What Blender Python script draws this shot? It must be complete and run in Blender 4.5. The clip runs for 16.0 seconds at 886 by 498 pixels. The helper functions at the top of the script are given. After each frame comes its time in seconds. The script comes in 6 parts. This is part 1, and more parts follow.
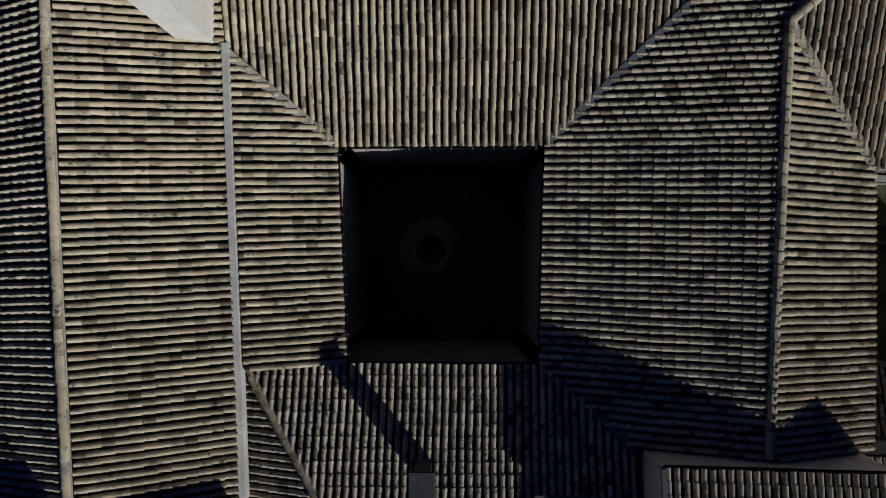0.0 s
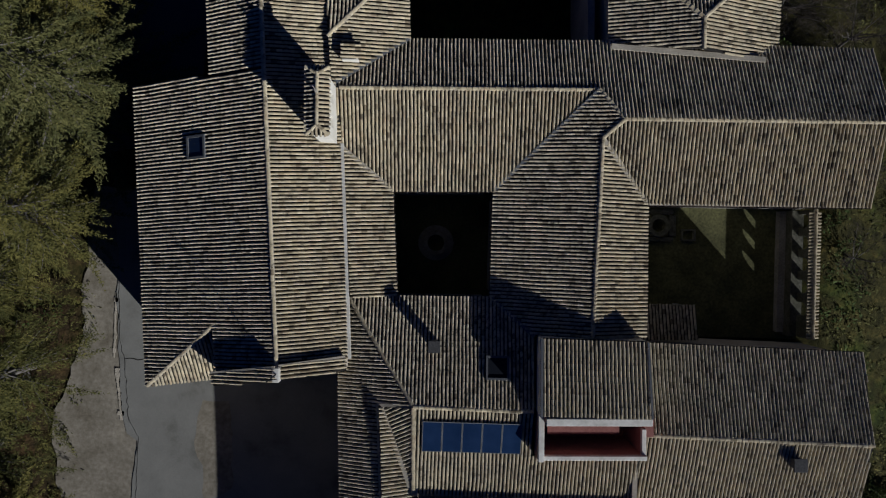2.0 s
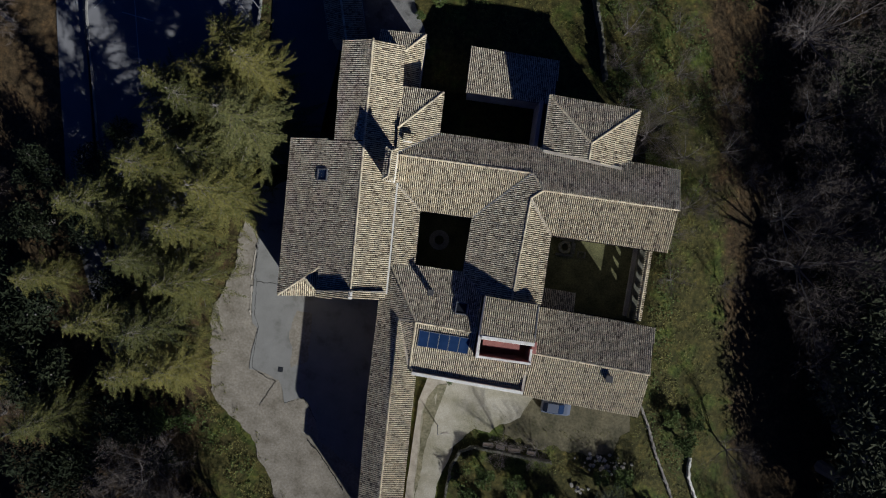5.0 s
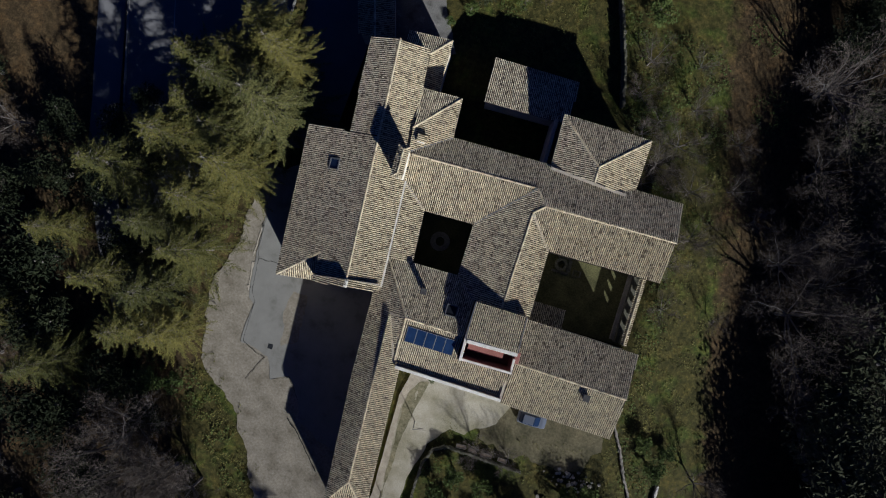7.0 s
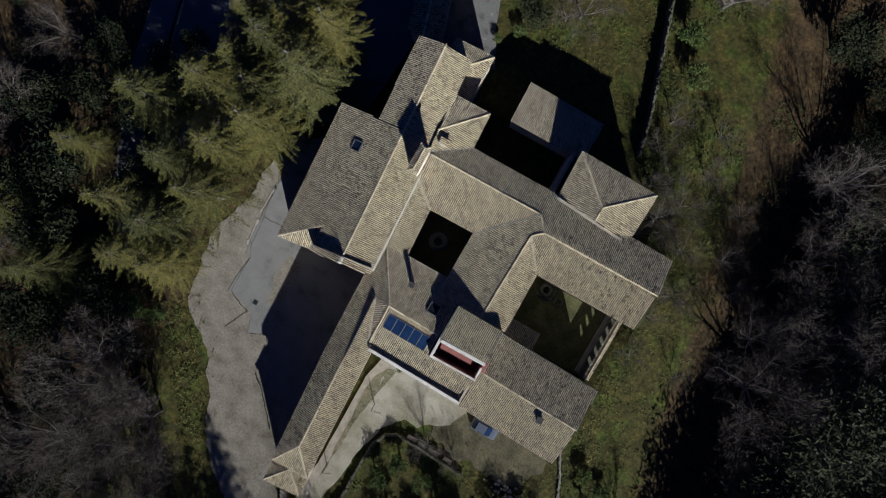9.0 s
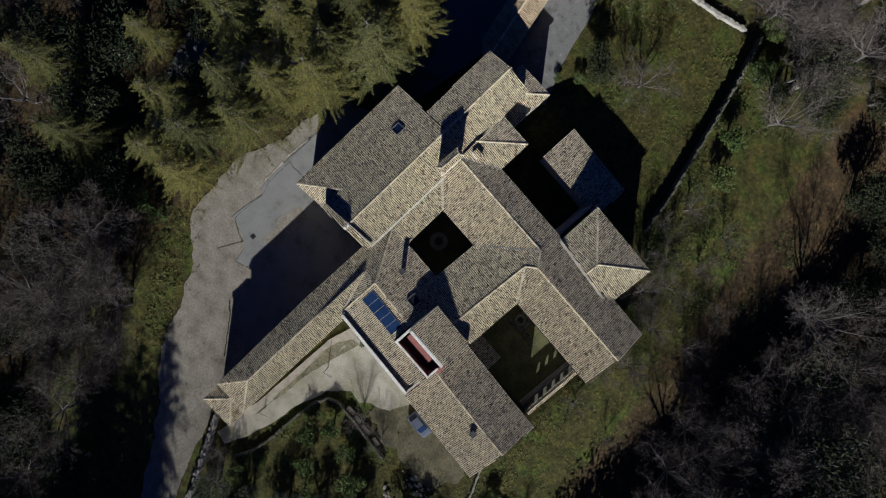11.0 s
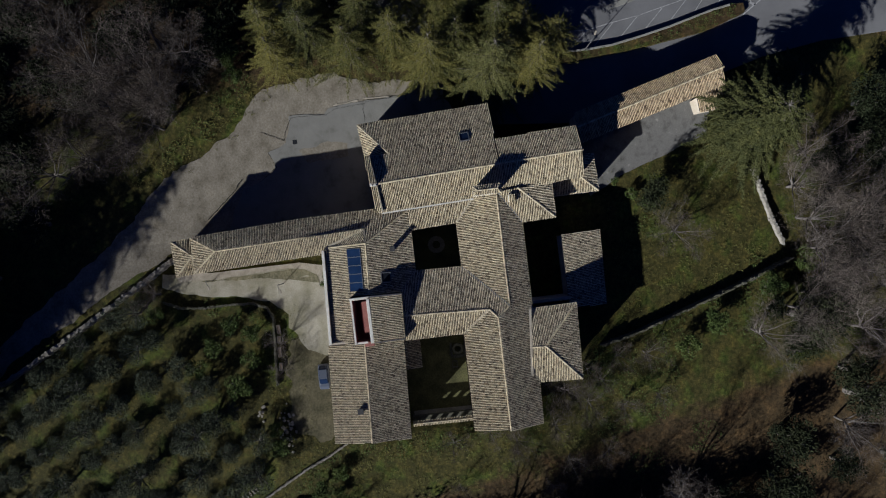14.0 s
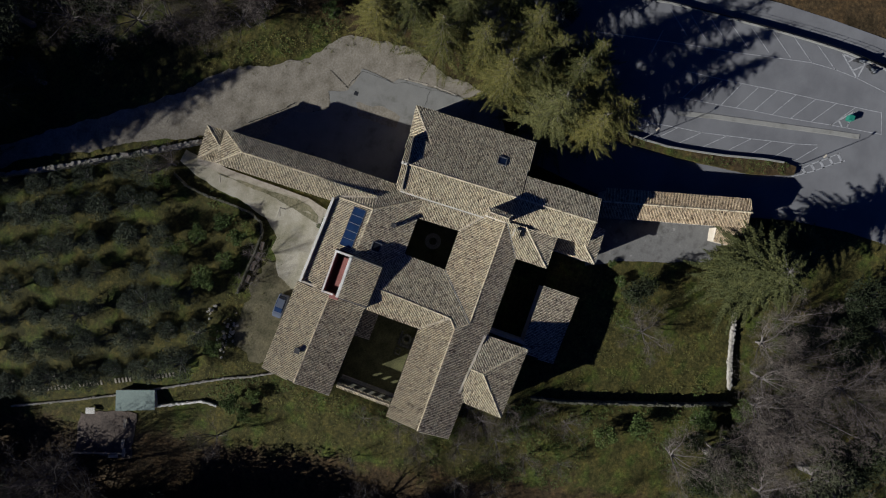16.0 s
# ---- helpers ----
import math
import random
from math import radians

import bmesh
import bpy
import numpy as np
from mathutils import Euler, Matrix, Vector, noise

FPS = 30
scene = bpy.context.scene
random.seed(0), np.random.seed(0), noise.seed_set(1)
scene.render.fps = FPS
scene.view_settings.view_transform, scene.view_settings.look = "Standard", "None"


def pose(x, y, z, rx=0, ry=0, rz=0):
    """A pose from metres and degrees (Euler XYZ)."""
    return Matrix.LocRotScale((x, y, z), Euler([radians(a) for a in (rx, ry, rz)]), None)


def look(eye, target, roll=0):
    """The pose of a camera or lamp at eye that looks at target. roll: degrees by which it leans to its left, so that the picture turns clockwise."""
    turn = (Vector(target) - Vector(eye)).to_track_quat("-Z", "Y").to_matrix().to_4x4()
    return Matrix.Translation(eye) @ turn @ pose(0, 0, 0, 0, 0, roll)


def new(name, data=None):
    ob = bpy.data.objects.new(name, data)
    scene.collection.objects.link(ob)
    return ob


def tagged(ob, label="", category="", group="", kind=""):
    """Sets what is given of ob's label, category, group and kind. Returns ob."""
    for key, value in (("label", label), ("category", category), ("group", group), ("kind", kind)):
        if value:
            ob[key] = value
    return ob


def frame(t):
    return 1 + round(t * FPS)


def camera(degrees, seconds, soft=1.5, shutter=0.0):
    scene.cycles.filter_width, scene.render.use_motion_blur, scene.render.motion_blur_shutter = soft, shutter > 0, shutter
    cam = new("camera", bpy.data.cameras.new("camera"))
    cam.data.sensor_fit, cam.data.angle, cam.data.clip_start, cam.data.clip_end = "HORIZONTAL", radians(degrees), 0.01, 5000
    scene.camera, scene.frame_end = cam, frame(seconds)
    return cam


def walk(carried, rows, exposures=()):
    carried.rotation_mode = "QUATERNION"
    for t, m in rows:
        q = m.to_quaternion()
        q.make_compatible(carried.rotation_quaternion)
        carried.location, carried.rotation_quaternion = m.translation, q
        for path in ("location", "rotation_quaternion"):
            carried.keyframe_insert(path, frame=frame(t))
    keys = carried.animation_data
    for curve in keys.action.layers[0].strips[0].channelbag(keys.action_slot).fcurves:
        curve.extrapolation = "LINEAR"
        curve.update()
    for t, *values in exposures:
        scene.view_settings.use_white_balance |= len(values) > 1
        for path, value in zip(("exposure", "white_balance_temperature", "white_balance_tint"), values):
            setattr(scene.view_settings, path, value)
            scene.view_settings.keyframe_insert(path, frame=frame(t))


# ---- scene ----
# the drone looks straight down, climbs over the cloister and turns
cam = camera(70.0, 16.0, soft=1.15)
ROWS = [
    (0.0, 0.00, 0.00, 27.68, 0.01, 0.11, 0.00),
    (0.5, -0.19, -0.08, 31.79, -0.27, -0.36, 0.26),
    (1.0, -0.34, -0.20, 36.61, -0.09, -0.50, 0.25),
    (1.5, -0.44, -0.37, 42.37, -0.11, -0.57, 0.27),
    (2.0, -0.56, -0.49, 48.92, -0.04, -0.66, 0.33),
    (2.5, -0.70, -0.58, 56.39, -0.09, -0.60, 0.43),
    (3.0, -0.73, -0.65, 64.20, -0.20, -0.49, 0.47),
    (3.5, -0.72, -0.67, 72.36, -0.36, -0.34, 0.45),
    (4.0, -0.57, -0.53, 81.15, -0.52, -0.22, 0.42),
    (4.2, -0.47, -0.48, 83.27, -0.55, -0.20, 1.96),
    (6.3, 1.14, 0.09, 87.19, -0.60, 0.85, 12.69),
    (6.5, 1.27, 0.14, 87.28, -0.59, 0.97, 13.59),
    (7.0, 1.56, 0.25, 88.02, -0.51, 1.12, 15.49),
    (7.5, 1.70, 0.38, 88.50, -0.50, 1.15, 17.76),
    (8.0, 1.71, 0.48, 89.53, -0.45, 1.11, 21.19),
    (8.5, 1.64, 0.51, 90.45, -0.43, 0.99, 24.93),
    (9.0, 1.49, 0.45, 91.45, -0.32, 0.84, 28.87),
    (9.2, 1.41, 0.39, 91.73, -0.25, 0.74, 30.89),
    (11.3, 0.32, -0.78, 96.25, 0.14, -0.44, 51.38),
    (11.5, 0.23, -0.83, 96.77, 0.21, -0.55, 53.12),
    (12.0, 0.04, -0.83, 97.72, 0.13, -0.67, 58.48),
    (12.5, -0.09, -0.81, 98.70, 0.05, -0.75, 64.18),
    (13.0, -0.16, -0.76, 99.61, -0.02, -0.83, 70.33),
    (13.5, -0.10, -0.74, 100.65, -0.02, -0.85, 76.74),
    (14.0, 0.15, -0.62, 101.71, 0.03, -0.88, 83.14),
    (14.5, 0.46, -0.38, 102.83, 0.11, -0.88, 89.96),
    (15.0, 0.76, -0.23, 103.98, 0.18, -0.93, 96.77),
    (15.5, 0.98, -0.15, 105.16, 0.19, -1.05, 103.32),
    (16.0, 1.12, -0.14, 106.52, 0.13, -1.26, 109.77),
]
walk(cam, [(t, pose(x, y, z, rx, ry, rz)) for t, x, y, z, rx, ry, rz in ROWS],
     exposures=[(0.0, -0.55, 5740, 10), (1.0, -0.5, 5690, 11), (1.5, -0.41, 5690, 11), (2.0, -0.23, 5720, 10), (2.5, 0.02, 5730, 10), (3.0, 0.18, 5730, 10), (3.5, 0.33, 5730, 10),
                (4.0, 0.5, 5720, 10), (6.5, 0.56, 5740, 10), (9.0, 0.62, 5740, 10), (11.5, 0.64, 5740, 10), (13.5, 0.4, 5790, 10), (14.5, 0.33, 5800, 10), (15.0, 0.36, 5840, 10), (16.0, 0.5, 5860, 10)])

# ---- light: low winter sun from one side, clear sky ----
SUN_UP = radians(24.6)
SUN_X, SUN_Y = 0.664, -0.748
world = bpy.data.worlds.new("sky")
scene.world = world
world.use_nodes = True
wn = world.node_tree.nodes
sky = wn.new("ShaderNodeTexSky")
sky.sky_type = "NISHITA"
sky.sun_disc = False
sky.ozone_density = 9.0
sky.sun_elevation = SUN_UP
sky.sun_rotation = math.atan2(SUN_X, SUN_Y)
wn["Background"].inputs["Strength"].default_value = 0.0116
clear = wn.new("ShaderNodeMix")
clear.data_type, clear.blend_type = "RGBA", "MULTIPLY"
clear.inputs[0].default_value = 1.0
clear.inputs[7].default_value = (0.44, 0.80, 1.72, 1)
world.node_tree.links.new(sky.outputs[0], clear.inputs[6])
world.node_tree.links.new(clear.outputs[2], wn["Background"].inputs["Color"])
sun_data = bpy.data.lights.new("sun", "SUN")
sun_data.energy = 5.0
sun_data.angle = radians(0.53)
sun_data.color = (1.0, 0.95, 0.87)
sun = new("sun", sun_data)
sun.matrix_world = look((60 * SUN_X, 60 * SUN_Y, 60 * math.tan(SUN_UP)), (0, 0, 0))


# ---- materials ----
def nodes_of(name, rough=0.9, metal=0.0, spec=0.3):
    m = bpy.data.materials.new(name)
    m.use_nodes = True
    nt = m.node_tree
    b = nt.nodes["Principled BSDF"]
    b.inputs["Roughness"].default_value = rough
    b.inputs["Metallic"].default_value = metal
    b.inputs["Specular IOR Level"].default_value = spec
    if rough > 0.88:
        b.inputs["Diffuse Roughness"].default_value = 0.75
    return m, nt, b


def ramp(nt, fac, stops):
    r = nt.nodes.new("ShaderNodeValToRGB")
    e = r.color_ramp.elements
    while len(e) > 1:
        e.remove(e[0])
    e[0].position, e[0].color = stops[0][0], (*stops[0][1], 1)
    for p, c in stops[1:]:
        k = e.new(p)
        k.color = (*c, 1)
    nt.links.new(fac, r.inputs[0])
    return r.outputs[0]


def noise_tex(nt, vec, scale, detail=6.0, rough=0.6):
    n = nt.nodes.new("ShaderNodeTexNoise")
    n.inputs["Scale"].default_value = scale
    n.inputs["Detail"].default_value = detail
    n.inputs["Roughness"].default_value = rough
    nt.links.new(vec, n.inputs["Vector"])
    return n.outputs["Fac"]


def place(nt, world_space=True):
    if world_space:
        return nt.nodes.new("ShaderNodeNewGeometry").outputs["Position"]
    return nt.nodes.new("ShaderNodeTexCoord").outputs["Object"]


def mix(nt, fac, a, b, mode="MIX"):
    m = nt.nodes.new("ShaderNodeMix")
    m.data_type, m.blend_type = "RGBA", mode
    for sock, v in ((m.inputs[0], fac), (m.inputs[6], a), (m.inputs[7], b)):
        if isinstance(v, (int, float)):
            sock.default_value = v
        elif isinstance(v, tuple):
            sock.default_value = (*v, 1)
        else:
            nt.links.new(v, sock)
    return m.outputs[2]


def maths(nt, op, a, b=0.0):
    m = nt.nodes.new("ShaderNodeMath")
    m.operation = op
    for sock, v in ((m.inputs[0], a), (m.inputs[1], b)):
        if isinstance(v, (int, float)):
            sock.default_value = v
        else:
            nt.links.new(v, sock)
    return m.outputs[0]


def bump(nt, b, height, strength, dist=0.05):
    k = nt.nodes.new("ShaderNodeBump")
    k.inputs["Strength"].default_value = strength
    k.inputs["Distance"].default_value = dist
    nt.links.new(height, k.inputs["Height"])
    nt.links.new(k.outputs[0], b.inputs["Normal"])


def surface(name, fine, coarse, fine_scale, coarse_scale, rough=0.9, bumps=0.4, dist=0.03, spec=0.3):
    """A matt surface: fine grain (stops) multiplied by large stains (stops)."""
    m, nt, b = nodes_of(name, rough, 0.0, spec)
    p = place(nt)
    f = noise_tex(nt, p, fine_scale, 8.0, 0.65)
    c = noise_tex(nt, p, coarse_scale, 5.0, 0.6)
    col = mix(nt, 1.0, ramp(nt, f, fine), ramp(nt, c, coarse), "MULTIPLY")
    nt.links.new(col, b.inputs["Base Color"])
    if bumps:
        bump(nt, b, f, bumps, dist)
    return m


def plain(name, col, rough=0.5, metal=0.0, var=0.25, scale=3.0):
    m, nt, b = nodes_of(name, rough, metal, 0.4)
    f = noise_tex(nt, place(nt), scale, 6.0)
    lo = tuple(c * (1 - var) for c in col)
    hi = tuple(min(1.0, c * (1 + var)) for c in col)
    nt.links.new(ramp(nt, f, [(0.3, lo), (0.7, hi)]), b.inputs["Base Color"])
    return m


def tile_material(name="old_clay_tile", pale_from=0.56, moss_from=0.57, grey=0.0, tint=(1, 1, 1)):
    """Old barrel tiles: each its own tan, grey or brown, with lichen and black moss."""
    m, nt, b = nodes_of(name, 0.95, 0.0, 0.15)
    geo = nt.nodes.new("ShaderNodeNewGeometry")
    info = nt.nodes.new("ShaderNodeObjectInfo")
    p = geo.outputs["Position"]
    r = maths(nt, "FRACT", maths(nt, "ADD", geo.outputs["Random Per Island"], info.outputs["Random"]))
    col = ramp(nt, r, [(0.0, (0.16, 0.13, 0.095)), (0.07, (0.31, 0.260, 0.185)), (0.15, (0.43, 0.370, 0.268)), (0.30, (0.535, 0.470, 0.348)), (0.45, (0.475, 0.413, 0.305)),
                       (0.58, (0.58, 0.512, 0.384)), (0.70, (0.43, 0.352, 0.252)), (0.82, (0.53, 0.463, 0.343)), (0.92, (0.66, 0.588, 0.452)), (1.0, (0.40, 0.318, 0.226))])
    patch = noise_tex(nt, p, 1.3, 6.0, 0.72)
    lich = noise_tex(nt, p, 5.5, 5.0, 0.62)
    moss = maths(nt, "ADD", lich, maths(nt, "MULTIPLY", maths(nt, "SUBTRACT", patch, 0.5), 0.45))
    col = mix(nt, ramp(nt, moss, [(moss_from, (0, 0, 0)), (moss_from + 0.12, (0.85, 0.85, 0.85))]), col, (0.050, 0.041, 0.033))
    pale = noise_tex(nt, p, 5.0, 6.0, 0.65)
    col = mix(nt, ramp(nt, pale, [(pale_from, (0, 0, 0)), (pale_from + 0.18, (0.8, 0.8, 0.8))]), col, (0.56, 0.50, 0.38))
    col = mix(nt, 1.0, col, ramp(nt, patch, [(0.34, (1.27, 1.25, 1.13)), (0.5, (1.08, 1.08, 1.02)), (0.66, (0.73, 0.73, 0.72))]), "MULTIPLY")
    col = mix(nt, 1.0, col, tint, "MULTIPLY")
    fade = nt.nodes.new("ShaderNodeHueSaturation")
    fade.inputs["Saturation"].default_value = 1.06 - grey
    fade.inputs["Value"].default_value = 0.93
    nt.links.new(col, fade.inputs["Color"])
    nt.links.new(fade.outputs[0], b.inputs["Base Color"])
    bump(nt, b, lich, 0.8, 0.025)
    return m


TILE = tile_material()
# Mossier, darker clay: puts shade into slopes turned from the sun.
MOSSY_SHADE_TILE = tile_material("mossy_grey_tile", 0.58, 0.53, 0.14)
# Same clay with wider pale patches, used on four slopes.
PALE_TILE = tile_material("pale_lichen_tile", 0.45, 0.59, 0.05)
RUSSET_TILE = tile_material("russet_tile", 0.60, 0.57, 0.0, (0.86, 0.79, 0.75))
CAP = tile_material("cap_tile_clay", 0.47)
# Near-black, not clay: the shade between barrels is painted into the deck.
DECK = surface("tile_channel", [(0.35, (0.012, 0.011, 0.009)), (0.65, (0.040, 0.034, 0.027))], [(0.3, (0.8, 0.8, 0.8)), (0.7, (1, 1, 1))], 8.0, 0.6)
PLASTER = surface("rough_plaster", [(0.3, (0.40, 0.35, 0.28)), (0.7, (0.58, 0.52, 0.42))], [(0.35, (0.72, 0.70, 0.66)), (0.65, (1, 1, 1))], 6.0, 0.35)
WHITE = surface("white_plaster", [(0.3, (0.50, 0.48, 0.43)), (0.7, (0.66, 0.64, 0.58))], [(0.35, (0.74, 0.73, 0.70)), (0.65, (1, 1, 1))], 5.0, 0.8, 0.8, 0.15)
LIME = surface("cream_limewash", [(0.3, (0.70, 0.67, 0.58)), (0.7, (0.82, 0.79, 0.70))], [(0.35, (0.88, 0.87, 0.84)), (0.65, (1, 1, 1))], 5.0, 0.8, 0.8, 0.15)
STONE = surface("grey_stone", [(0.3, (0.22, 0.20, 0.17)), (0.7, (0.42, 0.39, 0.33))], [(0.35, (0.7, 0.7, 0.68)), (0.65, (1, 1, 1))], 7.0, 0.8, 0.9, 0.8)
MORTAR = surface("pale_mortar", [(0.3, (0.34, 0.30, 0.24)), (0.7, (0.52, 0.47, 0.38))], [(0.35, (0.7, 0.7, 0.68)), (0.65, (1, 1, 1))], 14.0, 1.2, 0.95, 0.6)
LEAD = surface("dull_lead", [(0.3, (0.09, 0.095, 0.10)), (0.7, (0.16, 0.165, 0.17))], [(0.35, (0.8, 0.8, 0.8)), (0.65, (1, 1, 1))], 10.0, 1.5, 0.5, 0.1)
COPPER = plain("dark_copper", (0.06, 0.045, 0.035), 0.5, 0.6)
RED = surface("red_plaster", [(0.3, (0.26, 0.105, 0.085)), (0.7, (0.37, 0.165, 0.135))], [(0.35, (0.8, 0.8, 0.8)), (0.65, (1, 1, 1))], 6.0, 0.8)
CONCRETE = surface("grey_concrete", [(0.3, (0.168, 0.164, 0.146)), (0.7, (0.235, 0.230, 0.206))], [(0.30, (0.62, 0.61, 0.58)), (0.45, (0.92, 0.92, 0.92)), (0.66, (1.06, 1.06, 1.06))], 16.0, 0.35, 0.9, 0.15)
ASPHALT = surface("worn_asphalt", [(0.3, (0.105, 0.105, 0.107)), (0.7, (0.145, 0.145, 0.147))], [(0.38, (0.82, 0.82, 0.83)), (0.62, (1.05, 1.05, 1.05))], 30.0, 0.16, 0.9, 0.15)
GRAVEL = surface("dusty_gravel", [(0.28, (0.14, 0.124, 0.097)), (0.5, (0.205, 0.185, 0.150)), (0.72, (0.265, 0.244, 0.205))], [(0.30, (0.66, 0.62, 0.54)), (0.44, (0.92, 0.90, 0.84)), (0.55, (1.08, 1.06, 1.01)), (0.68, (1.24, 1.22, 1.15))], 3.2, 0.42, 0.95, 0.4)
PALE_GRAVEL = surface("pale_gravel", [(0.3, (0.31, 0.285, 0.22)), (0.7, (0.48, 0.445, 0.355))], [(0.36, (0.62, 0.62, 0.52)), (0.62, (1, 1, 1))], 7.0, 0.3, 0.95, 0.4)
PAINT = plain("road_paint", (0.29, 0.29, 0.285), 0.8, 0.0, 0.4, 2.5)
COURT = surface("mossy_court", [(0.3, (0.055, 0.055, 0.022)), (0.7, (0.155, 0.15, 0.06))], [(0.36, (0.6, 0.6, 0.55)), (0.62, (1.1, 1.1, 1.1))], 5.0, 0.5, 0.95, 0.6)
PAVING = surface("old_paving", [(0.3, (0.10, 0.095, 0.08)), (0.7, (0.17, 0.16, 0.14))], [(0.36, (0.7, 0.7, 0.7)), (0.62, (1, 1, 1))], 7.0, 0.7)
BARK = surface("grey_bark", [(0.3, (0.085, 0.075, 0.066)), (0.7, (0.21, 0.188, 0.168))], [(0.36, (0.8, 0.8, 0.8)), (0.62, (1, 1, 1))], 9.0, 0.4, 0.95, 0.3)
IRON = plain("dark_iron", (0.04, 0.042, 0.045), 0.5, 0.8)


def leaf_material(name, stops, rough=0.75):
    m, nt, b = nodes_of(name, rough, 0.0, 0.1)
    geo = nt.nodes.new("ShaderNodeNewGeometry")
    info = nt.nodes.new("ShaderNodeObjectInfo")
    clump = maths(nt, "MULTIPLY", maths(nt, "SUBTRACT", noise_tex(nt, geo.outputs["Position"], 0.8, 3.0, 0.6), 0.5), 1.1)
    r = maths(nt, "ADD", maths(nt, "MULTIPLY", geo.outputs["Random Per Island"], 0.3), maths(nt, "ADD", maths(nt, "MULTIPLY", info.outputs["Random"], 0.4), 0.15))
    col = ramp(nt, maths(nt, "ADD", r, clump), stops)
    nt.links.new(col, b.inputs["Base Color"])
    return m


CONIFER = leaf_material("conifer_needles", [(0.1, (0.032, 0.038, 0.014)), (0.5, (0.079, 0.078, 0.022)), (0.9, (0.170, 0.148, 0.040))])
SPRUCE = leaf_material("dark_conifer_needles", [(0.1, (0.026, 0.032, 0.013)), (0.5, (0.063, 0.067, 0.023)), (0.9, (0.138, 0.130, 0.044))])
GRASS = leaf_material("yellow_grass", [(0.1, (0.05, 0.055, 0.016)), (0.5, (0.10, 0.10, 0.03)), (0.9, (0.19, 0.165, 0.05))])
SOIL = surface("brown_soil", [(0.3, (0.075, 0.055, 0.040)), (0.7, (0.17, 0.128, 0.095))], [(0.36, (0.6, 0.6, 0.6)), (0.62, (1, 1, 1))], 4.0, 0.5)
WORN = surface("worn_turf", [(0.3, (0.11, 0.10, 0.055)), (0.7, (0.27, 0.25, 0.175))], [(0.34, (0.55, 0.57, 0.46)), (0.5, (0.9, 0.9, 0.85)), (0.66, (1.25, 1.22, 1.15))], 3.0, 0.5, 0.95, 0.5)
DIRT = surface("trodden_earth", [(0.3, (0.075, 0.066, 0.034)), (0.7, (0.165, 0.145, 0.088))], [(0.34, (0.5, 0.52, 0.42)), (0.5, (0.9, 0.9, 0.85)), (0.66, (1.2, 1.18, 1.12))], 3.0, 0.4, 0.95, 0.5)
SLATE = surface("sooty_stone", [(0.3, (0.045, 0.044, 0.045)), (0.7, (0.10, 0.098, 0.095))], [(0.36, (0.7, 0.7, 0.7)), (0.62, (1, 1, 1))], 9.0, 1.0)
CRACK = surface("crack_dirt", [(0.3, (0.014, 0.013, 0.011)), (0.7, (0.04, 0.036, 0.03))], [(0.36, (0.7, 0.7, 0.7)), (0.62, (1, 1, 1))], 6.0, 0.5)
MOSSY = surface("mossy_stone", [(0.3, (0.06, 0.06, 0.042)), (0.7, (0.17, 0.16, 0.125))], [(0.36, (0.6, 0.62, 0.5)), (0.62, (1, 1, 1))], 5.0, 0.6, 0.95, 0.8)
OLIVE = leaf_material("olive_leaves", [(0.1, (0.022, 0.028, 0.017)), (0.5, (0.042, 0.050, 0.031)), (0.9, (0.072, 0.080, 0.052))])
HOLM_LEAF = leaf_material("evergreen_leaves", [(0.1, (0.024, 0.030, 0.015)), (0.5, (0.050, 0.056, 0.029)), (0.9, (0.090, 0.092, 0.052))], 0.9)
# Near-black leaves: the shade inside the woods is put into their colour.
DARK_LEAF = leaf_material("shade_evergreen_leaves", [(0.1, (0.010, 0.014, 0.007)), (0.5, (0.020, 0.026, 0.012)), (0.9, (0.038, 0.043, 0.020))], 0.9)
IVY = leaf_material("green_scrub", [(0.1, (0.03, 0.045, 0.014)), (0.5, (0.055, 0.08, 0.022)), (0.9, (0.10, 0.12, 0.035))])
TWIG = leaf_material("bare_twigs", [(0.1, (0.052, 0.043, 0.035)), (0.5, (0.096, 0.080, 0.066)), (0.9, (0.175, 0.148, 0.124))], 0.9)


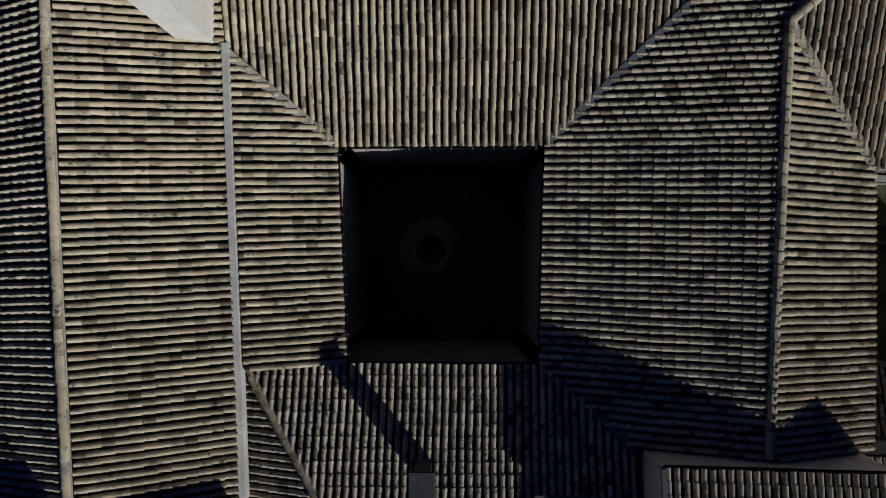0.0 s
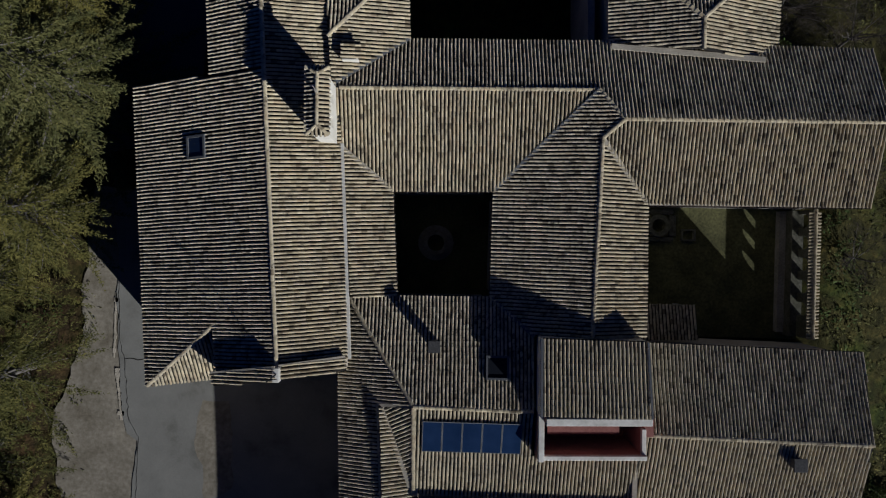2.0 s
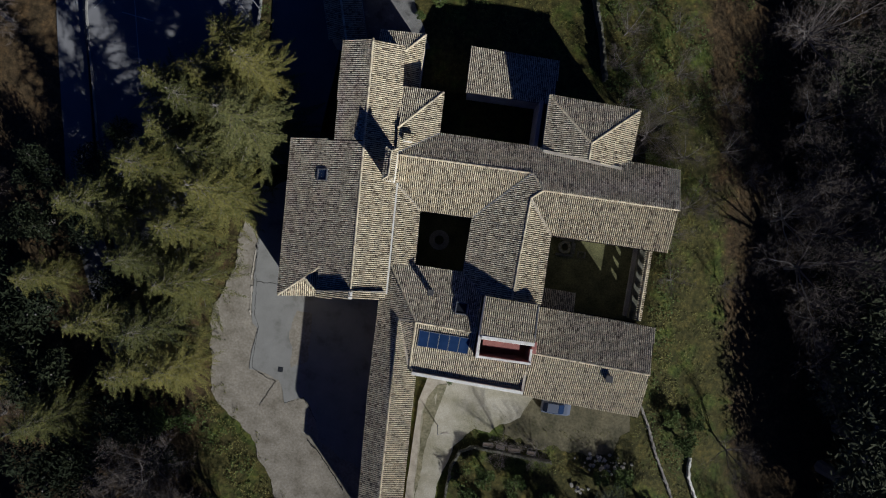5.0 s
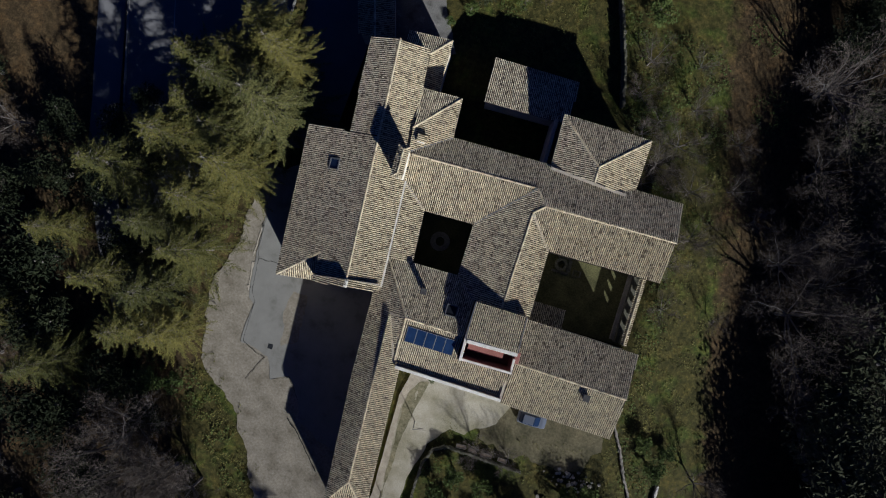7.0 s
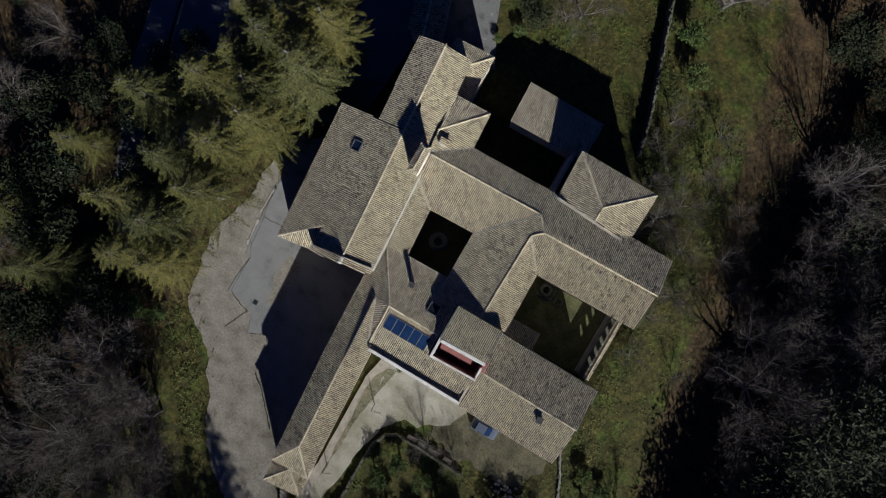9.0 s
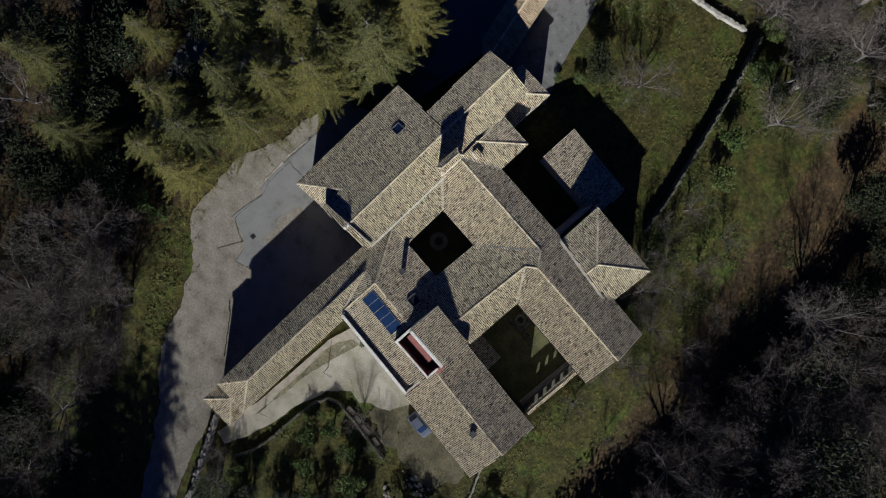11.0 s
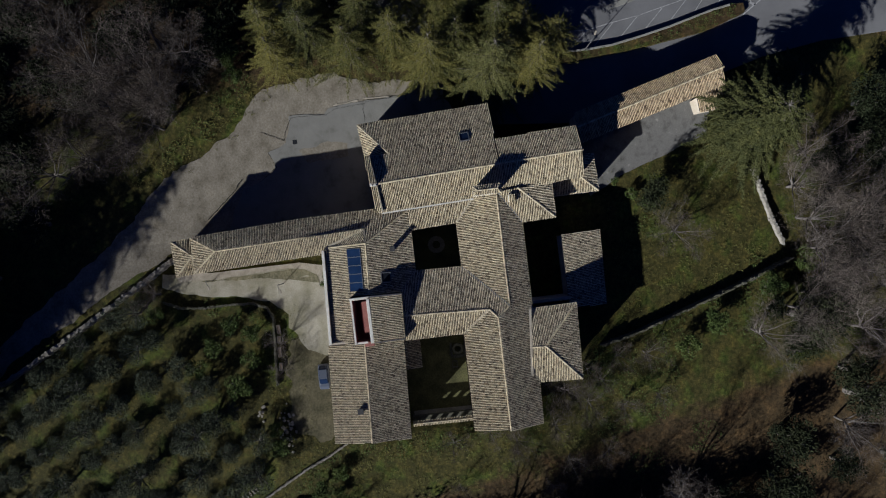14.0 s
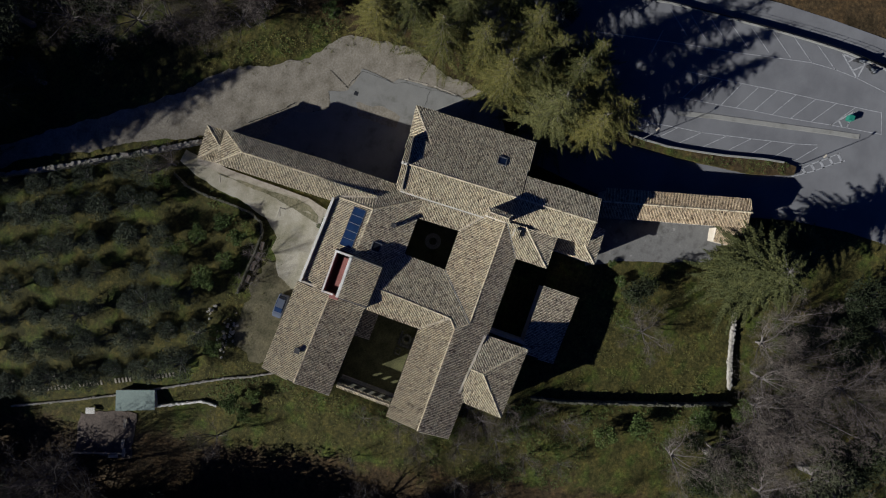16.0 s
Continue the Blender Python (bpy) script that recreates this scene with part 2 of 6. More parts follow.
def ground_material():
    """Winter grass, leaf litter and bare soil."""
    m, nt, b = nodes_of("winter_ground", 0.95, 0.0, 0.15)
    b.inputs["Diffuse Roughness"].default_value = 0.25
    p = place(nt)
    f = noise_tex(nt, p, 1.7, 10.0, 0.78)
    g1 = ramp(nt, f, [(0.30, (0.017, 0.016, 0.005)), (0.5, (0.047, 0.044, 0.013)), (0.72, (0.125, 0.100, 0.031))])
    l1 = ramp(nt, f, [(0.30, (0.016, 0.011, 0.006)), (0.5, (0.050, 0.034, 0.017)), (0.72, (0.125, 0.083, 0.040))])
    big = noise_tex(nt, p, 0.16, 7.0, 0.7)
    sep = nt.nodes.new("ShaderNodeSeparateXYZ")
    nt.links.new(p, sep.inputs[0])
    # leaf litter takes over on the wooded slopes away from the house
    east = maths(nt, "MULTIPLY", maths(nt, "SUBTRACT", maths(nt, "ADD", sep.outputs[0], maths(nt, "MULTIPLY", sep.outputs[1], 0.22)), 38.5), 0.06)
    west = maths(nt, "MULTIPLY", maths(nt, "SUBTRACT", -27.0, sep.outputs[0]), 0.035)
    far = maths(nt, "MAXIMUM", maths(nt, "MAXIMUM", east, west), -0.3)
    k = maths(nt, "ADD", big, far)
    fac = ramp(nt, k, [(0.46, (0, 0, 0)), (0.62, (1, 1, 1))])
    col = mix(nt, fac, g1, l1)
    # fresher green drifts in the rough grass
    lush = maths(nt, "SUBTRACT", noise_tex(nt, p, 0.22, 4.0, 0.65), maths(nt, "MULTIPLY", maths(nt, "MAXIMUM", far, 0.0), 1.5))
    g2 = ramp(nt, f, [(0.30, (0.014, 0.022, 0.005)), (0.5, (0.045, 0.062, 0.012)), (0.72, (0.110, 0.125, 0.028))])
    col = mix(nt, ramp(nt, lush, [(0.50, (0, 0, 0)), (0.62, (0.85, 0.85, 0.85))]), col, g2)
    med = noise_tex(nt, p, 0.45, 5.0, 0.7)
    col = mix(nt, 1.0, col, ramp(nt, med, [(0.30, (0.42, 0.44, 0.40)), (0.48, (0.9, 0.92, 0.88)), (0.66, (1.35, 1.25, 1.05))]), "MULTIPLY")
    nt.links.new(col, b.inputs["Base Color"])
    bump(nt, b, f, 0.9, 0.15)
    return m


GROUND = ground_material()


# ---- building helpers ----
def part(name, bm, material, parent=None, label="", kind=""):
    """Links a bmesh (or a mesh) as one mesh object under a thing or a part."""
    if isinstance(bm, bpy.types.Mesh):
        me = bm
    else:
        me = bpy.data.meshes.new(name)
        bm.to_mesh(me)
        bm.free()
    if material and not me.materials:
        me.materials.append(material)
    ob = new(name, me)
    if parent:
        ob.parent = parent
        if parent.type == "EMPTY":
            ob.matrix_parent_inverse = Matrix.Translation(-parent.location)
    tagged(ob, label=label, kind=kind)
    return ob


def thing(name, label, category, at=(0, 0, 0), group="", kind=""):
    ob = new(name)
    ob.location = at
    tagged(ob, label, category, group, kind)
    return ob


def smooth(a, b, x):
    t = min(1.0, max(0.0, (x - a) / (b - a)))
    return t * t * (3 - 2 * t)


def lot_edge(y):
    """Where the car park ends above the road, curving with it."""
    return float(np.interp(y, (-24, -10, 0, 16, 23.6, 31.6, 37.5, 43.5, 49.6, 55.7, 63, 75, 95), (-37.5, -43.2, -46.8, -50.3, -52.1, -52.8, -53.5, -54.0, -54.45, -54.7, -54.3, -52.8, -49.0)))


def lie(x, y):
    """Height of the land without the step beside the car park."""
    z = 1.7 * smooth(-8, 4, x) * (1 - smooth(15, 25, y))
    d = x - 29
    z -= 0.5 * math.log1p(math.exp(min(d, 60) / 2.0)) if d > -8 else 0.0
    if d > 45:
        z += 0.25 * (d - 45) * 0.8
    return z


def land(x, y):
    return lie(x, y) - (1.5 if x < lot_edge(y) else 0.0)


def box(bm, lo, hi, m=None):
    r = bmesh.ops.create_cube(bm, size=1.0)
    c = [(a + b) / 2 for a, b in zip(lo, hi)]
    s = [b - a for a, b in zip(lo, hi)]
    mm = Matrix.Translation(c) @ Matrix.Diagonal((*s, 1))
    bmesh.ops.transform(bm, matrix=(m @ mm) if m else mm, verts=r["verts"])
    return r["verts"]


def bar(bm, p, q, w, h, z_off=0.0):
    """A box beam from p to q (3D points), w wide, h high, its foot at the points."""
    p, q = Vector(p), Vector(q)
    d = q - p
    length = d.length
    x = d.normalized()
    y = Vector((-x.y, x.x, 0)).normalized()
    zz = x.cross(y)
    m = Matrix((x, y, zz)).transposed().to_4x4()
    m.translation = (p + q) / 2 + zz * (h / 2 + z_off)
    r = bmesh.ops.create_cube(bm, size=1.0)
    bmesh.ops.transform(bm, matrix=m @ Matrix.Diagonal((length, w, h, 1)), verts=r["verts"])


def tube(bm, p, q, r0, r1, seg=8):
    p, q = Vector(p), Vector(q)
    d = q - p
    m = d.to_track_quat("Z", "Y").to_matrix().to_4x4()
    m.translation = (p + q) / 2
    bmesh.ops.create_cone(bm, cap_ends=True, segments=seg, radius1=r0, radius2=r1, depth=d.length, matrix=m)


def shrunk(poly, d):
    """The polygon (counter-clockwise) moved inwards by d."""
    n = len(poly)
    out = []
    for i in range(n):
        a, b, c = Vector(poly[i - 1]), Vector(poly[i]), Vector(poly[(i + 1) % n])
        e1, e2 = (b - a).normalized(), (c - b).normalized()
        n1, n2 = Vector((-e1.y, e1.x)), Vector((-e2.y, e2.x))
        k = n1 + n2
        k = k / max(0.3, k.length_squared) * 2
        out.append(b + k * d)
    return out


def ccw(poly):
    a = sum(poly[i - 1][0] * poly[i][1] - poly[i][0] * poly[i - 1][1] for i in range(len(poly)))
    return list(poly) if a > 0 else list(poly)[::-1]


def prism(bm, poly, top, bottom):
    """A closed solid over a plan polygon; top and bottom are heights or functions of (x, y)."""
    f = lambda h, p: h(p[0], p[1]) if callable(h) else h
    lo = [bm.verts.new((p[0], p[1], f(bottom, p))) for p in poly]
    hi = [bm.verts.new((p[0], p[1], f(top, p))) for p in poly]
    bm.faces.new(hi)
    bm.faces.new(lo[::-1])
    n = len(poly)
    for i in range(n):
        j = (i + 1) % n
        bm.faces.new((lo[i], lo[j], hi[j], hi[i]))


class Plane:
    """A roof slope: eave point, horizontal way up the slope, eave height, pitch (rise over run)."""

    def __init__(self, eave, up, z, pitch):
        self.e = Vector(eave)
        self.u = Vector(up).normalized()
        self.z0, self.p = z, pitch

    def z(self, x, y):
        return self.z0 + self.p * (Vector((x, y)) - self.e).dot(self.u)

    def axes(self):
        k = 1 / math.sqrt(1 + self.p ** 2)
        uu = Vector((self.u.x * k, self.u.y * k, self.p * k))
        vv = Vector((self.u.y, -self.u.x, 0))
        return vv, uu, vv.cross(uu)


SEG = 6
TILE_L, TILE_STEP, TILE_W = 0.43, 0.36, 0.243


def tile_points(length, half=0.081):
    """One barrel tile, lower end at the origin, running up +y, crown along +z."""
    vs = []
    for y, r, h, base in ((0.0, half, 0.110, 0.046), (length, half * 0.86, 0.086, 0.022)):
        for i in range(SEG + 1):
            a = math.pi * i / SEG
            vs.append((-r * math.cos(a), y, base + h * math.sin(a) - 0.02))
    for i in range(SEG + 1):
        a = math.pi * i / SEG
        vs.append((-(half - 0.02) * math.cos(a), 0.004, 0.044 + 0.084 * math.sin(a) - 0.02))
    return np.array(vs)


def tile_faces():
    n = SEG + 1
    fs = [(i, i + 1, n + i + 1, n + i) for i in range(SEG)]
    fs += [(i + 1, i, 2 * n + i, 2 * n + i + 1) for i in range(SEG)]
    return np.array(fs)


TILE_PTS, TILE_FACES = tile_points(TILE_L), tile_faces()


def joined(name, blocks, faces, material):
    """One mesh out of many same-faced pieces."""
    k = len(blocks[0])
    verts = np.concatenate(blocks)
    fs = (np.arange(len(blocks))[:, None, None] * k + faces[None]).reshape(-1, faces.shape[1])
    me = bpy.data.meshes.new(name)
    me.from_pydata(verts.tolist(), [], fs.tolist())
    me.materials.append(material)
    return me


TILE_MESHES = []
for tile_mat in (TILE, MOSSY_SHADE_TILE, PALE_TILE, RUSSET_TILE):
    tile_mesh = bpy.data.meshes.new("tile")
    tile_mesh.from_pydata(TILE_PTS.tolist(), [], TILE_FACES.tolist())
    tile_mesh.materials.append(tile_mat)
    TILE_MESHES.append(tile_mesh)
rng = np.random.default_rng(7)
LATE = []


def spans(poly, plane, v):
    """Where the line at offset v across the slope lies within the polygon: pairs of distances up the slope."""
    vv = Vector((plane.u.y, -plane.u.x))
    cuts = []
    n = len(poly)
    for i in range(n):
        a, b = Vector(poly[i]) - plane.e, Vector(poly[(i + 1) % n]) - plane.e
        va, vb = a.dot(vv), b.dot(vv)
        if (va <= v) != (vb <= v):
            k = (v - va) / (vb - va)
            cuts.append(a.dot(plane.u) * (1 - k) + b.dot(plane.u) * k)
    cuts.sort()
    return list(zip(cuts[::2], cuts[1::2]))


def roof(parent, poly, plane, label="", near=None, count=0, thick=0.14, sag=0.03):
    """A slope: a deck under rows of barrel tiles. near: the plan point round which tiles are single parts."""
    poly = ccw(poly)
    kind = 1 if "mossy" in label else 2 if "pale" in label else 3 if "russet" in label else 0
    tone = ("tan", "shade-dark mossy", "pale cream", "russet brown")[kind]
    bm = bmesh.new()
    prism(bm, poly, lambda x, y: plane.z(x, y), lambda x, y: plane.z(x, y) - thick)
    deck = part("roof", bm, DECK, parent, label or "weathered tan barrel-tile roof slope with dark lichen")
    vv, uu, nn = plane.axes()
    k = math.sqrt(1 + plane.p ** 2)
    v2 = Vector((plane.u.y, -plane.u.x))
    vs = [(Vector(p) - plane.e).dot(v2) for p in poly]
    cols = np.arange(min(vs) + TILE_W * 0.5, max(vs) - 0.05, TILE_W)
    seed = rng.random() * 50
    places = []
    for v in cols:
        for a, b in spans(poly, plane, float(v)):
            s = a * k - 0.06
            end = b * k
            drift = 0.035 * noise.noise(Vector((float(v) * 0.9, seed, 0)))
            while s < end - 0.12:
                last = end - s < TILE_L
                sl = (end - s) / TILE_L if last else 1.0
                wob = 0.03 * noise.noise(Vector((float(v) * 0.35, s * 0.5, seed)))
                sink = sag * noise.noise(Vector((float(v) * 0.22, s * 0.25, seed + 9)))
                places.append((float(v) + drift + wob + 0.012 * (rng.random() - 0.5), s + 0.03 * (rng.random() - 0.5), max(0.3, sl), sink + 0.012 * (rng.random() - 0.3), 0.07 * (rng.random() - 0.5)))
                s += TILE_STEP + 0.01 * (rng.random() - 0.5)
    mats = []
    base = np.array((plane.e.x, plane.e.y, plane.z0))
    V, U, N = (np.array(w) for w in (vv, uu, nn))
    for v, s, sl, up, yaw in places:
        c, d = math.cos(yaw), math.sin(yaw)
        o = base + V * v + U * s + N * (up + 0.012)
        mats.append((np.column_stack((V * c + U * d, (U * c - V * d) * sl, N)), o))
    single = set()
    if count:
        order = sorted(range(len(mats)), key=lambda i: (mats[i][1][0] - near[0]) ** 2 + (mats[i][1][1] - near[1]) ** 2)
        single = set(order[:count])
        for i in order[:count]:
            r, o = mats[i]
            LATE.append((deck, [list(r[j]) + [o[j]] for j in range(3)] + [[0, 0, 0, 1]], TILE_MESHES[kind]))
    rest = [TILE_PTS @ r.T + o for i, (r, o) in enumerate(mats) if i not in single]
    if rest:
        part("roof_tiling", joined("roof_tiling", rest, TILE_FACES, (TILE, MOSSY_SHADE_TILE, PALE_TILE, RUSSET_TILE)[kind]), None, deck, f"rows of old {tone} barrel tiles", "stuff")
    return deck


CAP_MESHES = {}


def caps(parent, p, q, name="ridge_cap", half=0.135, lift=0.03):
    """A row of half-round cap tiles bedded in mortar along a ridge or hip, from p to q (3D)."""
    p, q = Vector(p), Vector(q)
    d = q - p
    n = max(1, round(d.length / 0.36))
    y = d.normalized()
    x = y.cross(Vector((0, 0, 1))).normalized()
    z = x.cross(y)
    bm = bmesh.new()
    bar(bm, p - z * 0.03, q - z * 0.03, half * 2.1, 0.07)
    ob = part(name, bm, MORTAR, parent, "half-round cap tiles in pale mortar")
    if half not in CAP_MESHES:
        me = bpy.data.meshes.new("cap_tile")
        me.from_pydata(tile_points(0.44, half).tolist(), [], TILE_FACES.tolist())
        me.materials.append(CAP)
        CAP_MESHES[half] = me
    for i in range(n):
        o = p + d * (i / n) + z * (lift + 0.012 * (rng.random() - 0.5)) + x * 0.03 * (rng.random() - 0.5)
        m = Matrix((x, y, z)).transposed().to_4x4()
        m.translation = o
        LATE.append((ob, [list(r) for r in m @ Matrix.Rotation(0.06 * (rng.random() - 0.5), 4, "Z")], CAP_MESHES[half]))
    return ob


def strip(parent, p, q, w, material, name="flashing", h=0.05, lift=0.05, label=""):
    bm = bmesh.new()
    bar(bm, p, q, w, h, lift)
    return part(name, bm, material, parent, label)


def gutter(parent, p, q, r=0.085, drop=0.03, brackets=False):
    """A half-round gutter along an eave."""
    p, q = Vector(p), Vector(q)
    d = (q - p)
    x = d.normalized()
    y = Vector((-x.y, x.x, 0)).normalized()
    bm = bmesh.new()
    rings = []
    for o in (p, q):
        ring = []
        for rad in (r, r - 0.012):
            row = [bm.verts.new(o + y * (-rad * math.cos(math.pi * i / 8)) + Vector((0, 0, -drop - rad * math.sin(math.pi * i / 8)))) for i in range(9)]
            ring.append(row)
        rings.append(ring)
    for k in range(2):
        for i in range(8):
            bm.faces.new((rings[0][k][i], rings[0][k][i + 1], rings[1][k][i + 1], rings[1][k][i]))
    for i in (0, 8):
        bm.faces.new((rings[0][0][i], rings[0][1][i], rings[1][1][i], rings[1][0][i]))
    ob = part("gutter", bm, COPPER, parent, "dark copper half-round gutter")
    if brackets:
        n = int(d.length / 0.66)
        for i in range(n + 1):
            b2 = bmesh.new()
            o = p + d * ((i + 0.5) / (n + 1))
            bar(b2, o - y * (r + 0.05) - Vector((0, 0, drop + 0.01)), o + y * (r + 0.05) - Vector((0, 0, drop + 0.01)), 0.03, 0.02)
            part("bracket", b2, LEAD, ob)
    return ob


def walls(parent, poly, top, inset=0.3, material=None, base=None, name="wall", label=""):
    """The masonry under a slope, from below the ground up to the deck."""
    poly = ccw(poly)
    inner = shrunk(poly, inset) if inset else [Vector(p) for p in poly]
    bm = bmesh.new()
    prism(bm, inner, (lambda x, y: top.z(x, y) - 0.15) if isinstance(top, Plane) else top, (lambda x, y: lie(x, y) - 0.8) if base is None else base)
    return part(name, bm, material or PLASTER, parent, label or "rough cream-plastered stone wall")


# ---- land ----
from mathutils.geometry import tessellate_polygon


def axis_steps(lo, hi, step, far):
    xs = list(np.arange(lo, hi + step, step))
    a, s = lo, step
    left, right = [], []
    while a > -far:
        s *= 1.35
        a -= s
        left.append(a)
    b, s = hi, step
    while b < far:
        s *= 1.35
        b += s
        right.append(b)
    return left[::-1] + xs + right


def build_ground():
    xs, ys = axis_steps(-112, 112, 2.0, 1800), axis_steps(-112, 112, 2.0, 1800)
    verts = []
    for y in ys:
        for x in xs:
            z = lie(x, y) - (1.5 if x < lot_edge(y) + 2.4 else 0.0)
            z += 0.35 * noise.noise(Vector((x * 0.05, y * 0.05, 3))) * smooth(30, 60, abs(x - 2)) + 0.06 * noise.noise(Vector((x * 0.4, y * 0.4, 1)))
            z -= 0.10
            if -20 < x < 28 and -17 < y < 20:
                z -= 2.4
            verts.append((x, y, z))
    nx = len(xs)
    faces = [(j * nx + i, j * nx + i + 1, (j + 1) * nx + i + 1, (j + 1) * nx + i) for j in range(len(ys) - 1) for i in range(nx - 1)]
    me = bpy.data.meshes.new("ground")
    me.from_pydata(verts, [], faces)
    for p in me.polygons:
        p.use_smooth = True
    return tagged(part("ground", me, GROUND), "winter grass, leaf litter and bare soil on a hillside", "ground", kind="structure")


build_ground()


def sheet(name, poly, material, label, category, lift=0.03, rag=0.35, height=None, cut=3.0, thick=0.25):
    """A ragged-edged slab of paving, gravel or grass that follows the land."""
    height = height or lie
    poly = ccw(poly)
    pts = []
    for i in range(len(poly)):
        a, b = Vector(poly[i]), Vector(poly[(i + 1) % len(poly)])
        n = max(1, int((b - a).length / 0.6)) if rag else max(1, int((b - a).length / 2.0))
        t = (b - a).normalized()
        nrm = Vector((-t.y, t.x))
        for k in range(n):
            c = a.lerp(b, k / n)
            if rag:
                c = c + nrm * rag * (1.6 * noise.noise(Vector((c.x * 0.35, c.y * 0.35, 5))) + 0.8 * noise.noise(Vector((c.x * 1.7, c.y * 1.7, 8))))
            pts.append(c)
    bm = bmesh.new()
    corners = [bm.verts.new((p.x, p.y, 0)) for p in pts]
    for tri3 in tessellate_polygon([[Vector((p.x, p.y, 0)) for p in pts]]):
        bm.faces.new([corners[k] for k in tri3])
    bmesh.ops.recalc_face_normals(bm, faces=bm.faces[:])
    xs, ys = [p.x for p in pts], [p.y for p in pts]
    for lo, hi, axis in ((min(xs), max(xs), 0), (min(ys), max(ys), 1)):
        k = lo + cut
        while k < hi:
            co, no = [0, 0, 0], [0, 0, 0]
            co[axis], no[axis] = k, 1
            bmesh.ops.bisect_plane(bm, geom=bm.verts[:] + bm.edges[:] + bm.faces[:], plane_co=co, plane_no=no)
            k += cut
    for v in bm.verts:
        v.co.z = height(v.co.x, v.co.y) + lift
    r = bmesh.ops.extrude_face_region(bm, geom=bm.faces[:])
    bmesh.ops.translate(bm, vec=(0, 0, -thick), verts=[e for e in r["geom"] if isinstance(e, bmesh.types.BMVert)])
    bmesh.ops.recalc_face_normals(bm, faces=bm.faces[:])
    return tagged(part(name, bm, material), label, category, kind="structure")


sheet("gravel_yard", [(-26.5, 4.0), (-27.8, -7.4), (-29.9, -15.6), (-28.7, -24.8), (-25.6, -27.5), (-21.5, -31), (-16.3, -42), (-9, -49), (-2.6, -57), (7.3, -69.9), (22, -90),
                      (25, -88), (9.0, -66.5), (4.2, -57.6), (-1.6, -47), (-4.4, -41.5), (-4, -38), (-7, -10.6), (-18, -8), (-20, 4)],
      GRAVEL, "dusty pale gravel yard beside the church", "gravel yard", 0.02, 0.38)
sheet("concrete_apron", [(-22.5, 5), (-25.0, 3), (-25.0, -3.8), (-24.9, -9.0), (-24.2, -14.8), (-23.4, -15.4), (-23.7, -20.9), (-19.5, -22.0), (-18.4, -25), (-15.9, -23.8), (-13.6, -27.0),
                         (-13.0, -29.6), (-6.3, -33), (-6.5, -9), (-19, -8), (-20, 5)],
      CONCRETE, "smooth grey concrete apron with cracked edges", "pavement", 0.09, 0.22)
sheet("yard_path", [(1.2, -18.0), (12.5, -17.6), (14.8, -19.2), (13.4, -22.0), (11.0, -23.5), (9.7, -24.7), (7.6, -24.6), (6.2, -25.9), (5.1, -27.2), (4.3, -30.5), (3.5, -34.8), (3.1, -37.9), (2.5, -40.5), (1.1, -43.7),
                    (-1.0, -43.5), (-0.4, -40), (0.2, -36), (0.2, -26), (0.1, -22)],
      PALE_GRAVEL, "pale trodden gravel drive in a yard", "gravel drive", 0.06, 0.2)
sheet("grassy_strip", [(0.9, -37.5), (1.15, -33.2), (1.6, -27.6), (2.1, -23.6), (2.9, -20.6), (3.2, -19.0), (2.0, -19.3), (1.0, -21.3), (0.6, -23.2), (0.6, -26.1), (0.8, -31.0)],
      WORN, "thin worn grass strip beside the gravel drive", "verge", 0.075, 0.2)
sheet("trodden_yard", [(11.0, -17.6), (27.3, -18.5), (28.2, -22.0), (26.5, -25.2), (22.0, -26.0), (16.5, -25.6), (12.5, -24.6), (9.5, -22.5)],
      DIRT, "trodden tan earth with thin grass in the yard", "yard", 0.035, 0.7)
sheet("stone_kerb_path", [(-1.4, -41.4), (0.5, -41.0), (0.72, -35.8), (0.62, -31.0), (0.45, -26.1), (0.35, -23.2), (0.85, -21.0), (1.9, -19.3), (3.2, -18.6), (3.0, -18.0), (0.6, -18.0), (-0.3, -22.0), (-0.3, -36.0), (-0.9, -39.5)],
      MORTAR, "narrow pale stone path along the wing", "path", 0.12, 0.05)
FORECOURT = surface("stained_paving", [(0.3, (0.105, 0.102, 0.094)), (0.7, (0.175, 0.170, 0.158))], [(0.32, (0.55, 0.55, 0.53)), (0.48, (0.95, 0.95, 0.95)), (0.62, (1.0, 1.0, 1.0)), (0.70, (1.7, 1.7, 1.65))], 8.0, 0.6)
sheet("paved_court", [(-12.7, 22.8), (-5.4, 25.6), (-6.5, 28.2), (-8.3, 31.3), (-10.4, 37.8), (-13.2, 45.4), (-20, 47.2), (-19, 31.8), (-17.0, 22.8)],
      FORECOURT, "stained grey paved forecourt", "pavement", 0.05, 0.12)
sheet("parking_lot", [(-19.0, 8), (-17.5, 23.2), (-22.0, 47), (-24.5, 56), (-26.0, 66), (-27.0, 95), (-44, 105)] + [(lot_edge(v), v) for v in (95, 85, 75, 69, 63, 59, 55.7, 49.6, 43.5, 37.5, 31.6, 27, 23.6, 20, 16, 8, 0, -8)] + [(-36, -8), (-30, 6)],
      ASPHALT, "worn grey asphalt car park and lane", "parking lot", 0.05, 0.0)
